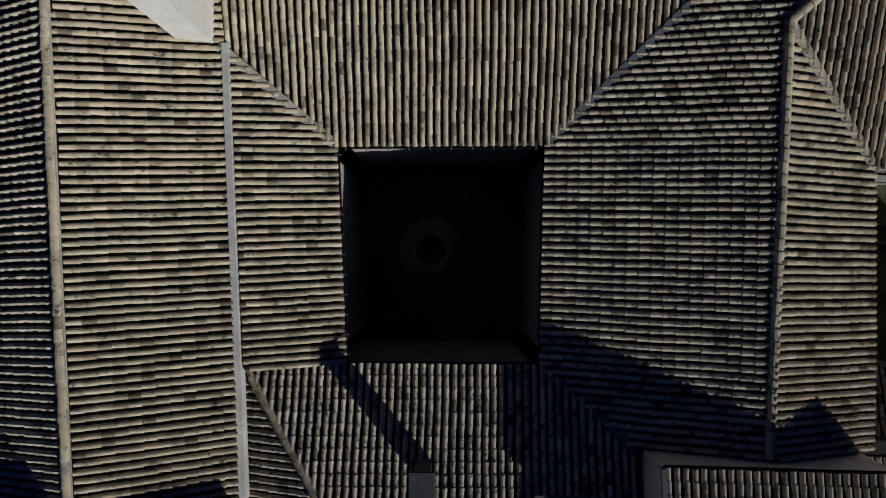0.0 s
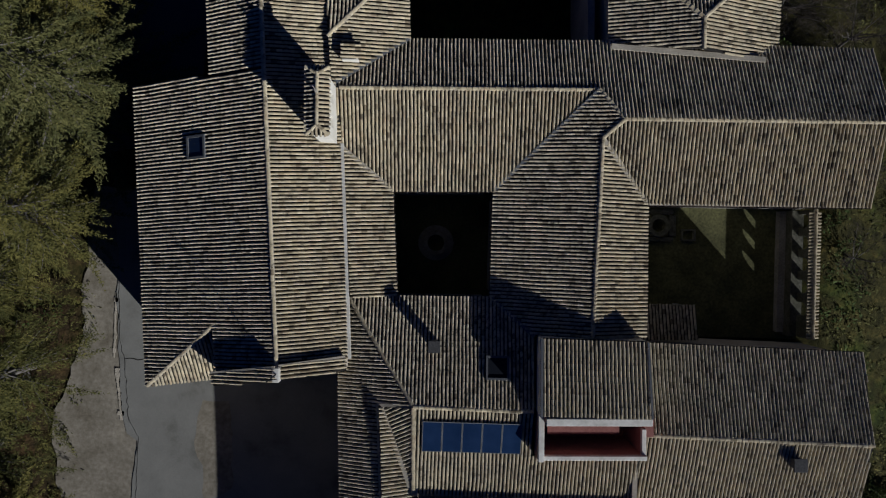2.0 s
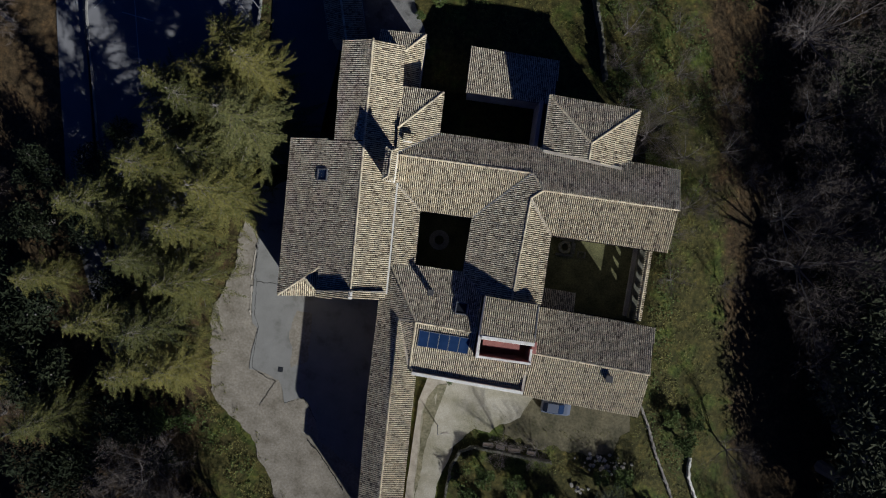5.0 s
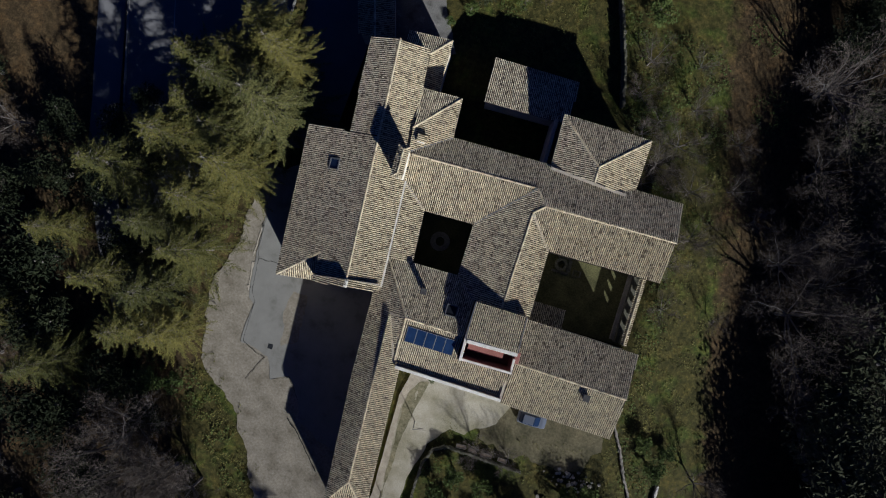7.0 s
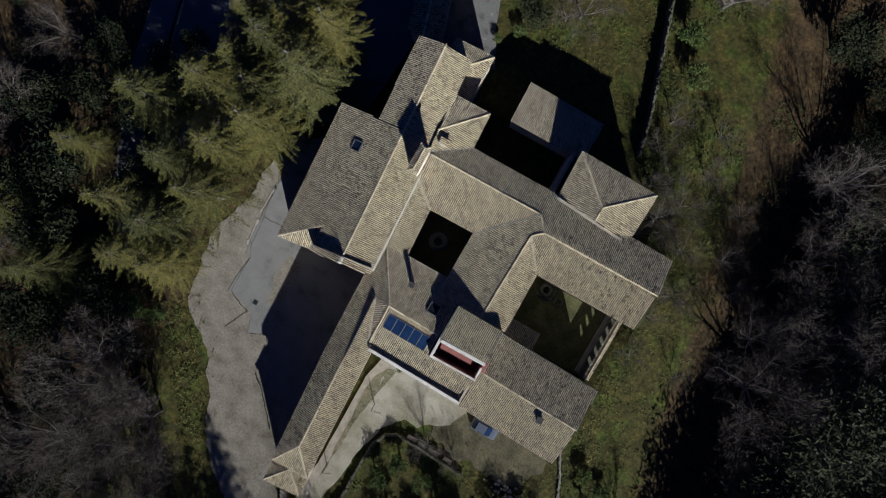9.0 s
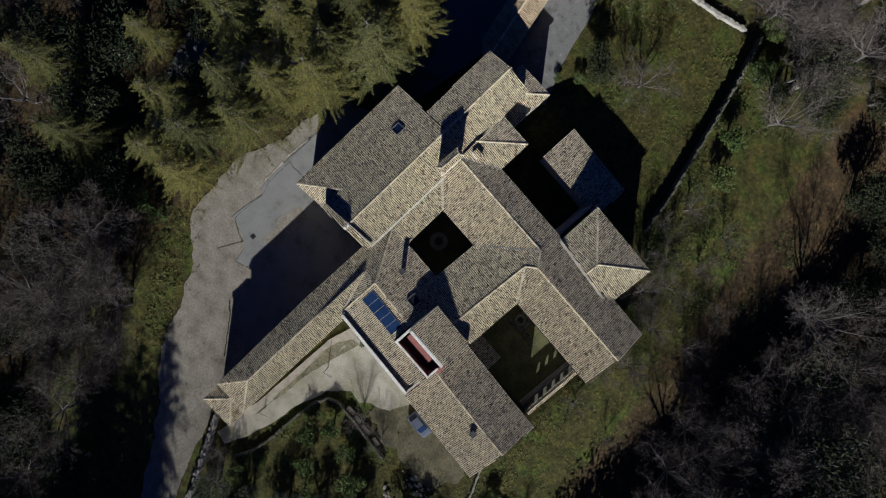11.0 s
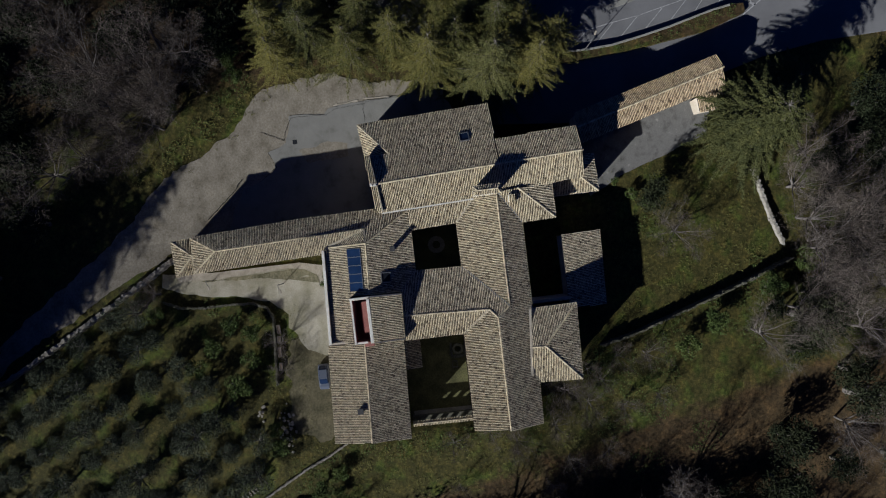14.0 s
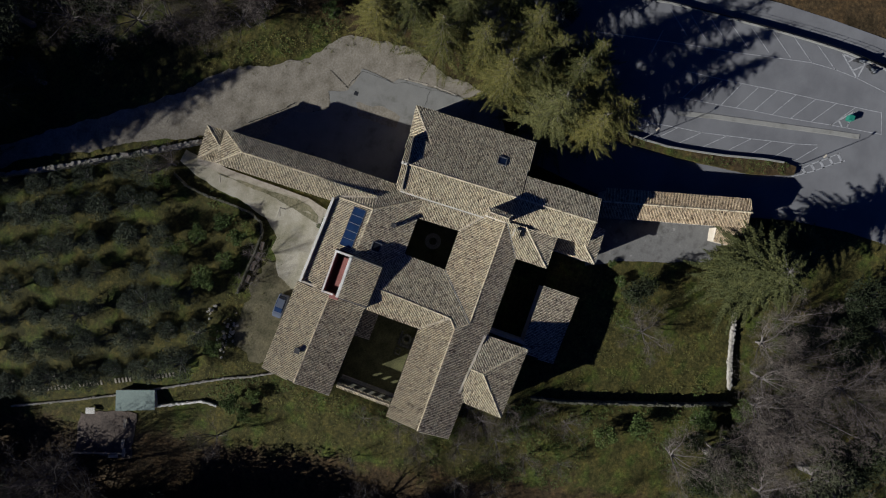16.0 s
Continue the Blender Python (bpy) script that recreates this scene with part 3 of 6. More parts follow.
sheet("lower_road", [(-63, 130), (-61.5, 90), (-60.2, 62), (-60.1, 52), (-59.7, 43), (-58.7, 33), (-57.0, 22), (-54.9, 11), (-53.9, 6.5), (-52.6, -1.2), (-51.2, -5), (-47.6, -13.7), (-43, -22),
                     (-40.0, -20), (-43.6, -13), (-46.4, -7), (-48.4, -1), (-49.8, 6), (-51.2, 13), (-53.0, 22), (-54.2, 32), (-55.2, 43), (-55.8, 52), (-56.0, 62), (-56.0, 90), (-57, 130)],
      ASPHALT, "grey asphalt road below the car park", "road", 0.05, 0.0, height=lambda x, y: lie(x, y) - 1.5)


def crack(pts, w, material, label, name="crack", lift=0.10):
    """A wandering crack or a broken rim across the apron."""
    bm = bmesh.new()
    for a, b in zip(pts, pts[1:]):
        a, b = Vector(a), Vector(b)
        n = max(1, int((b - a).length / 0.35))
        run = [a.lerp(b, k / n) + Vector((noise.noise(Vector((a.x + k * 0.7, a.y, 3))), noise.noise(Vector((a.x, a.y + k * 0.7, 6))))) * 0.14 * (0 < k < n) for k in range(n + 1)]
        for k, (p, q) in enumerate(zip(run, run[1:])):
            ww = w * (0.55 + 0.9 * abs(noise.noise(Vector((p.x * 2.1, p.y * 2.1, 4)))) * 2)
            bar(bm, (p.x, p.y, lie(p.x, p.y) + lift - 0.03), (q.x, q.y, lie(q.x, q.y) + lift - 0.03), ww, 0.04)
    return tagged(part(name, bm, material), label, "crack", kind="structure")


crack([(-24.85, -3.0), (-24.75, -7.7), (-24.35, -9.3), (-24.1, -13.5), (-23.3, -15.1), (-23.5, -19.8), (-23.4, -20.8), (-21.2, -22.0), (-19.9, -22.3), (-21.7, -25.9)], 0.035, CRACK, "dark ragged crack along the edge of the concrete")
crack([(-24.4, -9.1), (-21.5, -9.1)], 0.06, CRACK, "thin dark joint across the concrete")
crack([(-24.95, -9.8), (-24.6, -13.8)], 0.30, MORTAR, "broken pale rim beside the concrete", "broken_rim", 0.08)
crack([(-25.05, -4.0), (-25.2, -9.0)], 0.16, MORTAR, "broken pale rim beside the concrete", "broken_rim", 0.08)
crack([(-18.4, -25.0), (-15.9, -23.9), (-13.7, -27.0)], 0.05, CRACK, "thin dark joint across the concrete")
crack([(-14.6, -29.6), (-12.5, -31.4), (-8.8, -35.8)], 0.16, CRACK, "dark gap beside the kerb of the yard")
sheet("stained_patch", [(-18.6, -12.2), (-16.4, -12.4), (-16.2, -19.0), (-18.2, -20.0), (-19.1, -16.0)], GRAVEL, "worn grey patch in the concrete", "pavement", 0.096, 0.35, thick=0.1)


def painted_line(pts, w=0.10):
    bm = bmesh.new()
    for a, b in zip(pts, pts[1:]):
        bar(bm, (*a, 0.055), (*b, 0.055), w, 0.012)
    return tagged(part("painted_line", bm, PAINT), "white painted parking line on asphalt", "road marking", "parking lines", "structure")


STALLS_A = [((-51.3, 24.6), (-48.0, 28.8)), ((-51.7, 28.1), (-48.6, 31.9)), ((-52.3, 31.5), (-49.2, 35.7)), ((-52.7, 35.0), (-49.7, 39.3)), ((-53.2, 38.7), (-50.2, 42.9)), ((-53.8, 42.3), (-50.6, 46.8)),
            ((-54.1, 46.2), (-51.1, 50.5)), ((-54.3, 50.4), (-51.3, 54.8))]
STALLS_B = [((-42.7, 34.2), (-37.8, 31.6)), ((-43.2, 37.1), (-38.5, 34.7)), ((-43.7, 40.4), (-38.9, 38.2)), ((-43.9, 43.2), (-39.4, 40.8)), ((-44.6, 46.5), (-39.9, 43.8)), ((-44.9, 49.7), (-40.4, 47.0)),
            ((-45.6, 53.3), (-41.0, 50.3)), ((-46.0, 56.8), (-41.7, 53.8)), ((-46.4, 60.1), (-42.2, 57.1))]
STALLS_C = [((-32.0, 28.2), (-28.9, 24.8)), ((-32.8, 32.6), (-29.3, 29.1)), ((-33.4, 36.7), (-30.2, 33.4)), ((-34.2, 40.8), (-31.2, 37.7)), ((-35.3, 45.0), (-32.2, 42.0)), ((-36.2, 48.5), (-32.8, 45.8)), ((-37.1, 52.5), (-33.6, 49.6)), ((-37.9, 56.3), (-34.3, 53.3))]
for a, b in STALLS_A + STALLS_B + STALLS_C:
    painted_line([a, b])
painted_line([(-43.3, 14.0), (-44.9, 21.1), (-46.7, 29.7), (-48.2, 37.4), (-49.7, 44.1), (-51.1, 50.5), (-51.4, 54.8), (-51.3, 58.7), (-50.7, 64.2)])
painted_line([(-42.3, 30.5), (-43.4, 39.1), (-44.6, 46.5), (-45.6, 53.9), (-47.2, 64.7)])
painted_line([(-37.7, 31.0), (-38.9, 38.2), (-39.9, 43.8), (-40.9, 50.3), (-42.2, 57.1), (-43.7, 65.9)])
painted_line([(-32.2, 24.6), (-32.0, 28.2), (-32.8, 32.6), (-33.4, 36.7), (-35.3, 45.0), (-37.1, 52.5), (-38.2, 56.1)])
painted_line([(-43.7, 65.9), (-47.2, 64.7)])
painted_line([(-47.5, 24.6), (-43.2, 24.0)])
painted_line([(-31.6, 53.7), (-33.8, 57.0), (-35.8, 59.4), (-37.3, 61.5)], 0.16)
painted_line([(-33.2, 54.6), (-34.6, 56.0), (-36.4, 58.2), (-38.3, 60.3)], 0.16)
for k in range(5):
    painted_line([(-32.9 - 1.0 * k, 55.9 + 1.3 * k), (-33.6 - 1.1 * k, 54.9 + 1.25 * k)], 0.42)
for a, b in (((-54.4, 54.9), (-51.3, 58.7)), ((-51.3, 58.7), (-54.1, 59.2)), ((-54.1, 59.2), (-54.4, 54.9)), ((-53.3, 56.3), (-54.2, 57.0)), ((-52.3, 57.6), (-53.6, 59.0))):
    painted_line([a, b], 0.26)
for a, b in (((-42.2, 57.1), (-45.8, 60.2)), ((-45.8, 60.2), (-42.8, 59.9)), ((-43.4, 58.2), (-42.6, 59.0)), ((-44.7, 59.3), (-43.4, 60.0))):
    painted_line([a, b], 0.24)


def kerb_run(name, pts, w, h, material, label, category="kerb", base=None):
    bm = bmesh.new()
    for a, b in zip(pts, pts[1:]):
        za, zb = (lie(*a), lie(*b)) if base is None else (base, base)
        d = (Vector(b) - Vector(a)).normalized() * 0.04
        bar(bm, (a[0] - d.x, a[1] - d.y, za - 0.3), (b[0] + d.x, b[1] + d.y, zb - 0.3), w, h + 0.3)
    bmesh.ops.bevel(bm, geom=bm.edges[:], offset=0.02, segments=1, affect="EDGES")
    return tagged(part(name, bm, material), label, category, kind="structure")


kerb_run("median_kerb", [(-35.0, 31.3), (-36.6, 37.4), (-37.4, 41.2), (-39.5, 50.8), (-40.8, 56.6), (-42.0, 62.4)], 0.8, 0.14, CONCRETE, "raised grey concrete divider in the car park")
BED = [(-28.7, 19.0), (-28.7, 27.7), (-28.95, 31.7), (-29.8, 36.4), (-30.8, 41.2), (-31.7, 44.6), (-32.6, 48.1), (-33.2, 51.3)]
sheet("planted_bed", BED + [(-33.2, 53.6), (-31.8, 53.6), (-29.8, 48.1), (-29.2, 45.2), (-28.5, 39.3), (-27.9, 35.4), (-27.5, 30.4), (-27.1, 25.4), (-26.9, 19.0)],
      GROUND, "grassy raised bed between lane and car park", "planted bed", 0.75, 0.08, thick=0.8)
kerb_run("bed_wall", BED, 0.3, 0.95, CONCRETE, "low concrete wall along a planted bed", "low wall")
bm = bmesh.new()
WALL_Y = [-6, 0, 6, 11, 16, 20, 24, 28, 32, 36, 40, 44, 48, 52, 56, 60, 64, 69, 75]
for a, b in zip(WALL_Y, WALL_Y[1:]):
    bar(bm, (lot_edge(a) - 0.12, a - 0.03, -1.9), (lot_edge(b) - 0.12, b + 0.03, -1.9), 0.26, 2.12)
tagged(part("retaining_wall", bm, CONCRETE), "grey concrete retaining wall of the car park", "retaining wall", kind="structure")
guard = thing("guard_rail", "thin dark metal guard rail on the retaining wall", "guard rail", (-53, 40, 0.2))
for a in range(16, 68, 2):
    bm = bmesh.new()
    tube(bm, (lot_edge(a) - 0.12, a, 0.15), (lot_edge(a) - 0.12, a, 1.0), 0.03, 0.03, 6)
    part("post", bm, IRON, guard)
    bm = bmesh.new()
    for h in (0.6, 0.98):
        tube(bm, (lot_edge(a) - 0.12, a, h), (lot_edge(a + 2) - 0.12, a + 2, h), 0.022, 0.022, 5)
    part("rail", bm, IRON, guard)


# ---- buildings ----
P = Plane
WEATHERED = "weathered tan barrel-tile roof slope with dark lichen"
# Marks slopes turned from the sun for the shade-darkened tile.
DARKSIDE = "grey-brown mossy barrel-tile roof slope, darkened for shade"
RUSSET = "russet-brown barrel-tile roof slope of a low lodge"
CREAM = "pale cream barrel-tile roof slope"

church = thing("church", "long stone church with a tan barrel-tiled gable roof and skylight", "church", (-11, 0, 0))
CH_W = P((-20.15, 0.2), (1, 0.045), 6.62, 0.41)
CH_E = P((-6.75, 3.0), (-1, -0.052), 8.95, 0.35)
ridge_z = 10.42
cw1 = [(-20.64, 10.15), (-19.69, -9.72), (-14.49, -5.34), (-14.42, -8.4), (-10.1, -7.75), (-11.0, 10.35)]
cw2 = [(-14.75, 10.3), (-11.0, 10.35), (-11.6, 22.6), (-15.35, 22.35), (-15.1, 15.1), (-14.95, 15.1)]
ce = [(-10.1, -7.75), (-6.14, -7.45), (-6.62, 6.1), (-7.95, 22.75), (-11.6, 22.6)]
tri = [(-19.69, -9.72), (-14.45, -9.05), (-14.49, -5.34)]
CH_T = P((-17, -9.4), (-0.07, 1), 6.64, 0.525)
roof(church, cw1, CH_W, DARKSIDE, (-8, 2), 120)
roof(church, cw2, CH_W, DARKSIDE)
roof(church, ce, CH_E, WEATHERED, (-6.5, 1.0), 300)
roof(church, tri, CH_T, WEATHERED)
for pl, s in ((cw1, CH_W), (cw2, CH_W), (ce, CH_E), (tri, CH_T)):
    walls(church, pl, s, 0.25)
caps(church, (-10.15, -7.9, CH_W.z(-10.15, -7.9)), (-11.6, 22.6, CH_W.z(-11.6, 22.6)))
caps(church, (-19.69, -9.72, 6.62), (-14.49, -5.34, 8.86), "hip_cap", lift=0.0)
bm = bmesh.new()
bar(bm, (-6.50, 6.1, 8.7), (-6.12, -3.6, 8.7), 0.19, 0.30)
bar(bm, (-6.14, -3.6, 8.5), (-6.0, -7.5, 8.5), 0.2, 0.4)
part("eave_band", bm, WHITE, church, "pale mortar band along the eave")
gutter(church, (-20.72, 10.1, 6.6), (-19.77, -9.6, 6.6), 0.08)


def facade_screen():
    """The gabled front wall that stands above the roof, coped with tile strips, with an iron cross."""
    a, m, b = Vector((-14.45, -8.75)), Vector((-10.05, -8.05)), Vector((-6.15, -7.70))
    for p, q, base, rise in ((a, m, CH_W, 0.46), (m, b, CH_E, 0.46)):
        t = (q - p).normalized()
        nrm = Vector((-t.y, t.x))
        pl = P(base.e, base.u, base.z0 + rise, base.p)
        poly = [p - nrm * 0.42, q - nrm * 0.42, q + nrm * 0.42, p + nrm * 0.42]
        roof(church, poly, pl, "raised tiled coping strip of the front wall", thick=0.1, sag=0.01)
        walls(church, poly, pl, 0.06, name="facade_wall", label="gabled front wall rising above the roof")
        strip(church, (*(p + nrm * 0.45), pl.z(*p)), (*(q + nrm * 0.45), pl.z(*q)), 0.12, MORTAR, "coping_edge", 0.1, 0.0)
    bm = bmesh.new()
    tube(bm, (-10.05, -8.05, 10.9), (-10.05, -8.05, 13.4), 0.045, 0.035)
    tube(bm, (-10.5, -8.1, 12.7), (-9.6, -8.0, 12.7), 0.035, 0.035)
    part("cross", bm, IRON, church, "thin iron cross")
    bm = bmesh.new()
    box(bm, (-10.3, -8.55, 10.4), (-9.85, -7.65, 11.12))
    bmesh.ops.bevel(bm, geom=bm.edges[:], offset=0.05, segments=2, affect="EDGES")
    part("finial_block", bm, WHITE, church)


facade_screen()


def skylight():
    bm = bmesh.new()
    vv, uu, nn = CH_W.axes()
    m = Matrix((vv, uu, nn)).transposed().to_4x4()
    m.translation = Vector((-15.72, 5.85, CH_W.z(-15.72, 5.85))) + nn * 0.12
    ob = thing("skylight", "square roof window with a dark metal frame", "skylight", m.translation)
    for lo, hi in (((-0.74, -0.72, -0.1), (-0.60, 0.72, 0.1)), ((0.60, -0.72, -0.1), (0.74, 0.72, 0.1)), ((-0.6, -0.72, -0.1), (0.6, -0.58, 0.1)), ((-0.6, 0.58, -0.1), (0.6, 0.72, 0.1))):
        box(bm, lo, hi)
    k = part("window_frame", bm, LEAD, ob, "grey metal frame")
    k.matrix_basis = m
    bm = bmesh.new()
    box(bm, (-0.6, -0.58, -0.02), (0.6, 0.58, 0.03))
    k = part("pane", bm, GLASS, ob, "dark glass pane")
    k.matrix_basis = m


GLASS, nt, b = nodes_of("dark_glass", 0.08, 0.0, 0.35)
b.inputs["Base Color"].default_value = (0.012, 0.022, 0.05, 1)
# Matt, darker glass: the hatch's shade is put into the pane.
SHADED_GLASS, nt, b = nodes_of("dusty_dark_glass", 0.6, 0.0, 0.1)
b.inputs["Base Color"].default_value = (0.010, 0.012, 0.017, 1)
PANEL, nt, b = nodes_of("solar_glass", 0.12, 0.0, 0.5)
nt.links.new(ramp(nt, noise_tex(nt, place(nt), 0.8, 3.0), [(0.3, (0.007, 0.017, 0.045)), (0.7, (0.012, 0.026, 0.065))]), b.inputs["Base Color"])
skylight()

def roof_hatch():
    vv, uu, nn = SOUTH_H.axes()
    m = Matrix((vv, uu, nn)).transposed().to_4x4()
    m.translation = Vector((3.35, -8.0, SOUTH_H.z(3.35, -8.0))) + nn * 0.2
    ob = thing("roof_hatch", "dark glazed roof hatch in a metal frame", "roof hatch", m.translation)
    bm = bmesh.new()
    for lo, hi in (((-0.72, -0.75, -0.2), (-0.6, 0.75, 0.12)), ((0.6, -0.75, -0.2), (0.72, 0.75, 0.12)), ((-0.6, -0.75, -0.2), (0.6, -0.62, 0.12)), ((-0.6, 0.62, -0.2), (0.6, 0.75, 0.12))):
        box(bm, lo, hi)
    part("window_frame", bm, LEAD, ob).matrix_basis = m
    bm = bmesh.new()
    box(bm, (-0.6, -0.62, -0.05), (0.6, 0.62, 0.04))
    part("pane", bm, SHADED_GLASS, ob).matrix_basis = m


SOUTH_H = P((0, -3.68), (-0.02, -1), 8.1, 0.243)
roof_hatch()

# slim bell gable with two arched openings
tower = thing("bell_tower", "slim white-plastered bell gable with a tiled cap", "bell tower", (-7.3, 7.8, 9))


def bell_wall():
    bm = bmesh.new()
    x0, x1, ya, yb = -7.78, -6.82, 6.1, 9.5
    cuts = [ya, 6.75, 7.45, 8.15, 8.85, yb]
    prism(bm, [(x0, ya), (x1, ya), (x1, yb), (x0, yb)], 10.4, 4)
    for i in (0, 2, 4):
        prism(bm, [(x0, cuts[i]), (x1, cuts[i]), (x1, cuts[i + 1]), (x0, cuts[i + 1])], 12.0, 10.4)
    for c in (7.1, 8.5):
        n = 8
        arc = [(c + 0.35 * math.cos(math.pi * k / n), 11.65 + 0.35 * math.sin(math.pi * k / n)) for k in range(n + 1)]
        for k in range(n):
            (y0, z0), (y1, z1) = arc[k], arc[k + 1]
            vs = [bm.verts.new(v) for v in ((x0, y0, z0), (x1, y0, z0), (x1, y1, z1), (x0, y1, z1), (x0, y0, 12.0), (x1, y0, 12.0), (x1, y1, 12.0), (x0, y1, 12.0))]
            for f in ((0, 1, 2, 3), (0, 3, 7, 4), (1, 5, 6, 2)):
                bm.faces.new([vs[j] for j in f])
    prism(bm, [(x0, ya), (x1, ya), (x1, yb), (x0, yb)], 12.85, 12.0)
    part("wall", bm, LIME, tower)
    bm = bmesh.new()
    prism(bm, [(x0 - 0.08, ya - 0.08), (x1 + 0.08, ya - 0.08), (x1 + 0.08, yb + 0.08), (x0 - 0.08, yb + 0.08)], 13.0, 12.85)
    part("cornice", bm, LIME, tower)


bell_wall()
TW = P((-7.95, 7.8), (1, 0), 13.02, 0.42)
TE = P((-6.65, 7.8), (-1, 0), 13.02, 0.42)
tw = [(-7.95, 5.9), (-7.3, 6.45), (-7.3, 9.3), (-7.95, 9.75)]
te = [(-6.65, 5.9), (-7.3, 6.45), (-7.3, 9.3), (-6.65, 9.75)]
roof(tower, tw, TW, DARKSIDE, thick=0.08)
roof(tower, te, TE, WEATHERED, thick=0.08)
roof(tower, [(-7.95, 5.9), (-6.65, 5.9), (-7.3, 6.45)], P((-7.3, 5.9), (0, 1), 13.02, 0.49), WEATHERED, thick=0.08)
roof(tower, [(-7.95, 9.75), (-6.65, 9.75), (-7.3, 9.3)], P((-7.3, 9.75), (0, -1), 13.02, 0.6), DARKSIDE, thick=0.08)
caps(tower, (-7.3, 6.4, 13.3), (-7.3, 9.35, 13.3), "ridge_cap", 0.11)
for x, y, yy in ((-7.95, 5.9, 6.45), (-6.65, 5.9, 6.45), (-7.95, 9.75, 9.3), (-6.65, 9.75, 9.3)):
    caps(tower, (x, y, 13.03), (-7.3, yy, 13.3), "hip_cap", 0.10)
for c in (7.1, 8.5):
    bm = bmesh.new()
    for za, zb, ra, rb in ((10.9, 11.0, 0.27, 0.22), (11.0, 11.35, 0.22, 0.13), (11.35, 11.5, 0.13, 0.05)):
        tube(bm, (-7.3, c, za), (-7.3, c, zb), ra, rb, 14)
    tube(bm, (-7.7, c, 11.52), (-6.9, c, 11.52), 0.04, 0.04, 6)
    part("bell", bm, COPPER, tower, "dark bronze bell")
bm = bmesh.new()
tube(bm, (-7.3, 8.3, 13.3), (-7.3, 8.3, 13.75), 0.1, 0.08, 8)
tube(bm, (-7.3, 8.3, 13.75), (-7.3, 8.3, 14.6), 0.02, 0.02, 5)
part("finial", bm, STONE, tower)

# cloister ranges
cloister = thing("cloister_range", "four tiled cloister wings round a small dark courtyard", "building", (0, 0, 2))
TL, TR, BR, BL = (-3.40, 3.25), (3.19, 3.28), (3.02, -3.65), (-3.10, -3.60)
STRIP = P((-3.25, 0), (-1, -0.043), 8.0, 0.28)
NORTH = P((0, 3.26), (0, 1), 8.0, 0.232)
EASTW = P((3.1, 0), (1, -0.03), 8.0, 0.257)
SOUTH = P((0, -3.68), (-0.02, -1), 8.1, 0.243)
WSLOPE = P((-6.75, -10), (1, 0.02), 7.6, 0.43)
NSLOPE = P((0, 12.9), (0, -1), 8.12, 0.385)
EAST_E = P((12.96, 0), (-1, 0.02), 8.45, 0.37)
EW_S = P((20, 2.4), (0, 1), 8.42, 0.31)
st = [TL, (-6.42, 5.85), (-5.98, -3.6), BL]
no = [TL, TR, (9.62, 9.5), (-6.87, 9.5), (-6.6, 6.0)]
ew = [TR, (9.62, 9.5), (11.1, 7.58), (9.8, 6.45), (9.25, -5.95), (5.8, -6.05), BR]
so = [(-6.1, -3.6), BL, BR, (5.76, -6.05), (5.55, -10.6), (-1.94, -10.2)]
roof(cloister, st, STRIP, WEATHERED, (-3.3, 0), 300)
roof(cloister, no, NORTH, WEATHERED, (0, 3.3), 300)
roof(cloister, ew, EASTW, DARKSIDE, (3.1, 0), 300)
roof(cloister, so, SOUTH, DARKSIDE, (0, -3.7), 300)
ws = [(-6.1, -3.6), (-1.94, -10.2), (-4.13, -10.37), (-3.36, -32.3), (-5.77, -36.05), (-6.62, -20), (-6.8, -8.4), (-6.3, -8.2)]
ns = [(-6.87, 9.5), (9.62, 9.5), (11.1, 7.58), (27.6, 7.5), (27.72, 12.5), (10.6, 12.9), (-2.3, 12.93), (-7.1, 9.65)]
ee = [(9.8, 6.45), (9.25, -5.95), (12.93, -6.15), (12.98, 2.5)]
es = [(11.1, 7.58), (9.8, 6.45), (12.98, 2.5), (27.5, 2.35), (27.6, 7.5)]
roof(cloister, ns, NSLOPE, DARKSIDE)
roof(cloister, ee, EAST_E, WEATHERED, (10, 0), 200)
roof(cloister, es, EW_S, WEATHERED)
# Darker stone in place of plaster: the garth's shade put into its walls.
for pl, s in ((st, STRIP), (no, NORTH), (ew, EASTW), (so, SOUTH), (ns, NSLOPE), (ee, EAST_E), (es, EW_S)):
    walls(cloister, pl, s, 0.32, material=STONE, base=lambda x, y: lie(x, y) - 2.5)
caps(cloister, (-6.6, 9.5, NORTH.z(0, 9.5)), (9.62, 9.5, NORTH.z(0, 9.5)))
caps(cloister, (9.62, 9.5, 9.5), (11.1, 7.58, 10.05), "hip_cap")
caps(cloister, (11.1, 7.58, 10.04), (27.6, 7.5, 10.04))
caps(cloister, (9.8, 6.45, 9.72), (9.25, -5.9, 9.66))
caps(cloister, (9.8, 6.45, 9.72), (11.1, 7.58, 10.04), "hip_cap")
caps(cloister, (-1.94, -10.2, 9.68), (-6.1, -3.7, 8.1), "hip_cap")
strip(cloister, (*TL, 8.0), (-6.72, 6.05, 8.86), 0.30, MORTAR, "valley_flashing", label="pale mortar valley")
strip(cloister, (*TR, 8.02), (9.6, 9.45, 9.6), 0.26, LEAD, "valley_flashing", label="dull lead valley")
strip(cloister, (3.02, -3.65, 8.05), (5.76, -6.05, 8.72), 0.24, LEAD, "valley_flashing", label="dull lead valley")
strip(cloister, (12.98, 2.5, 8.45), (9.9, 6.3, 9.65), 0.30, MORTAR, "valley_flashing", label="pale mortar valley")
gutter(cloister, (TL[0], TL[1] - 0.06, 8.0), (TR[0], TR[1] - 0.06, 8.0), 0.075, brackets=True)
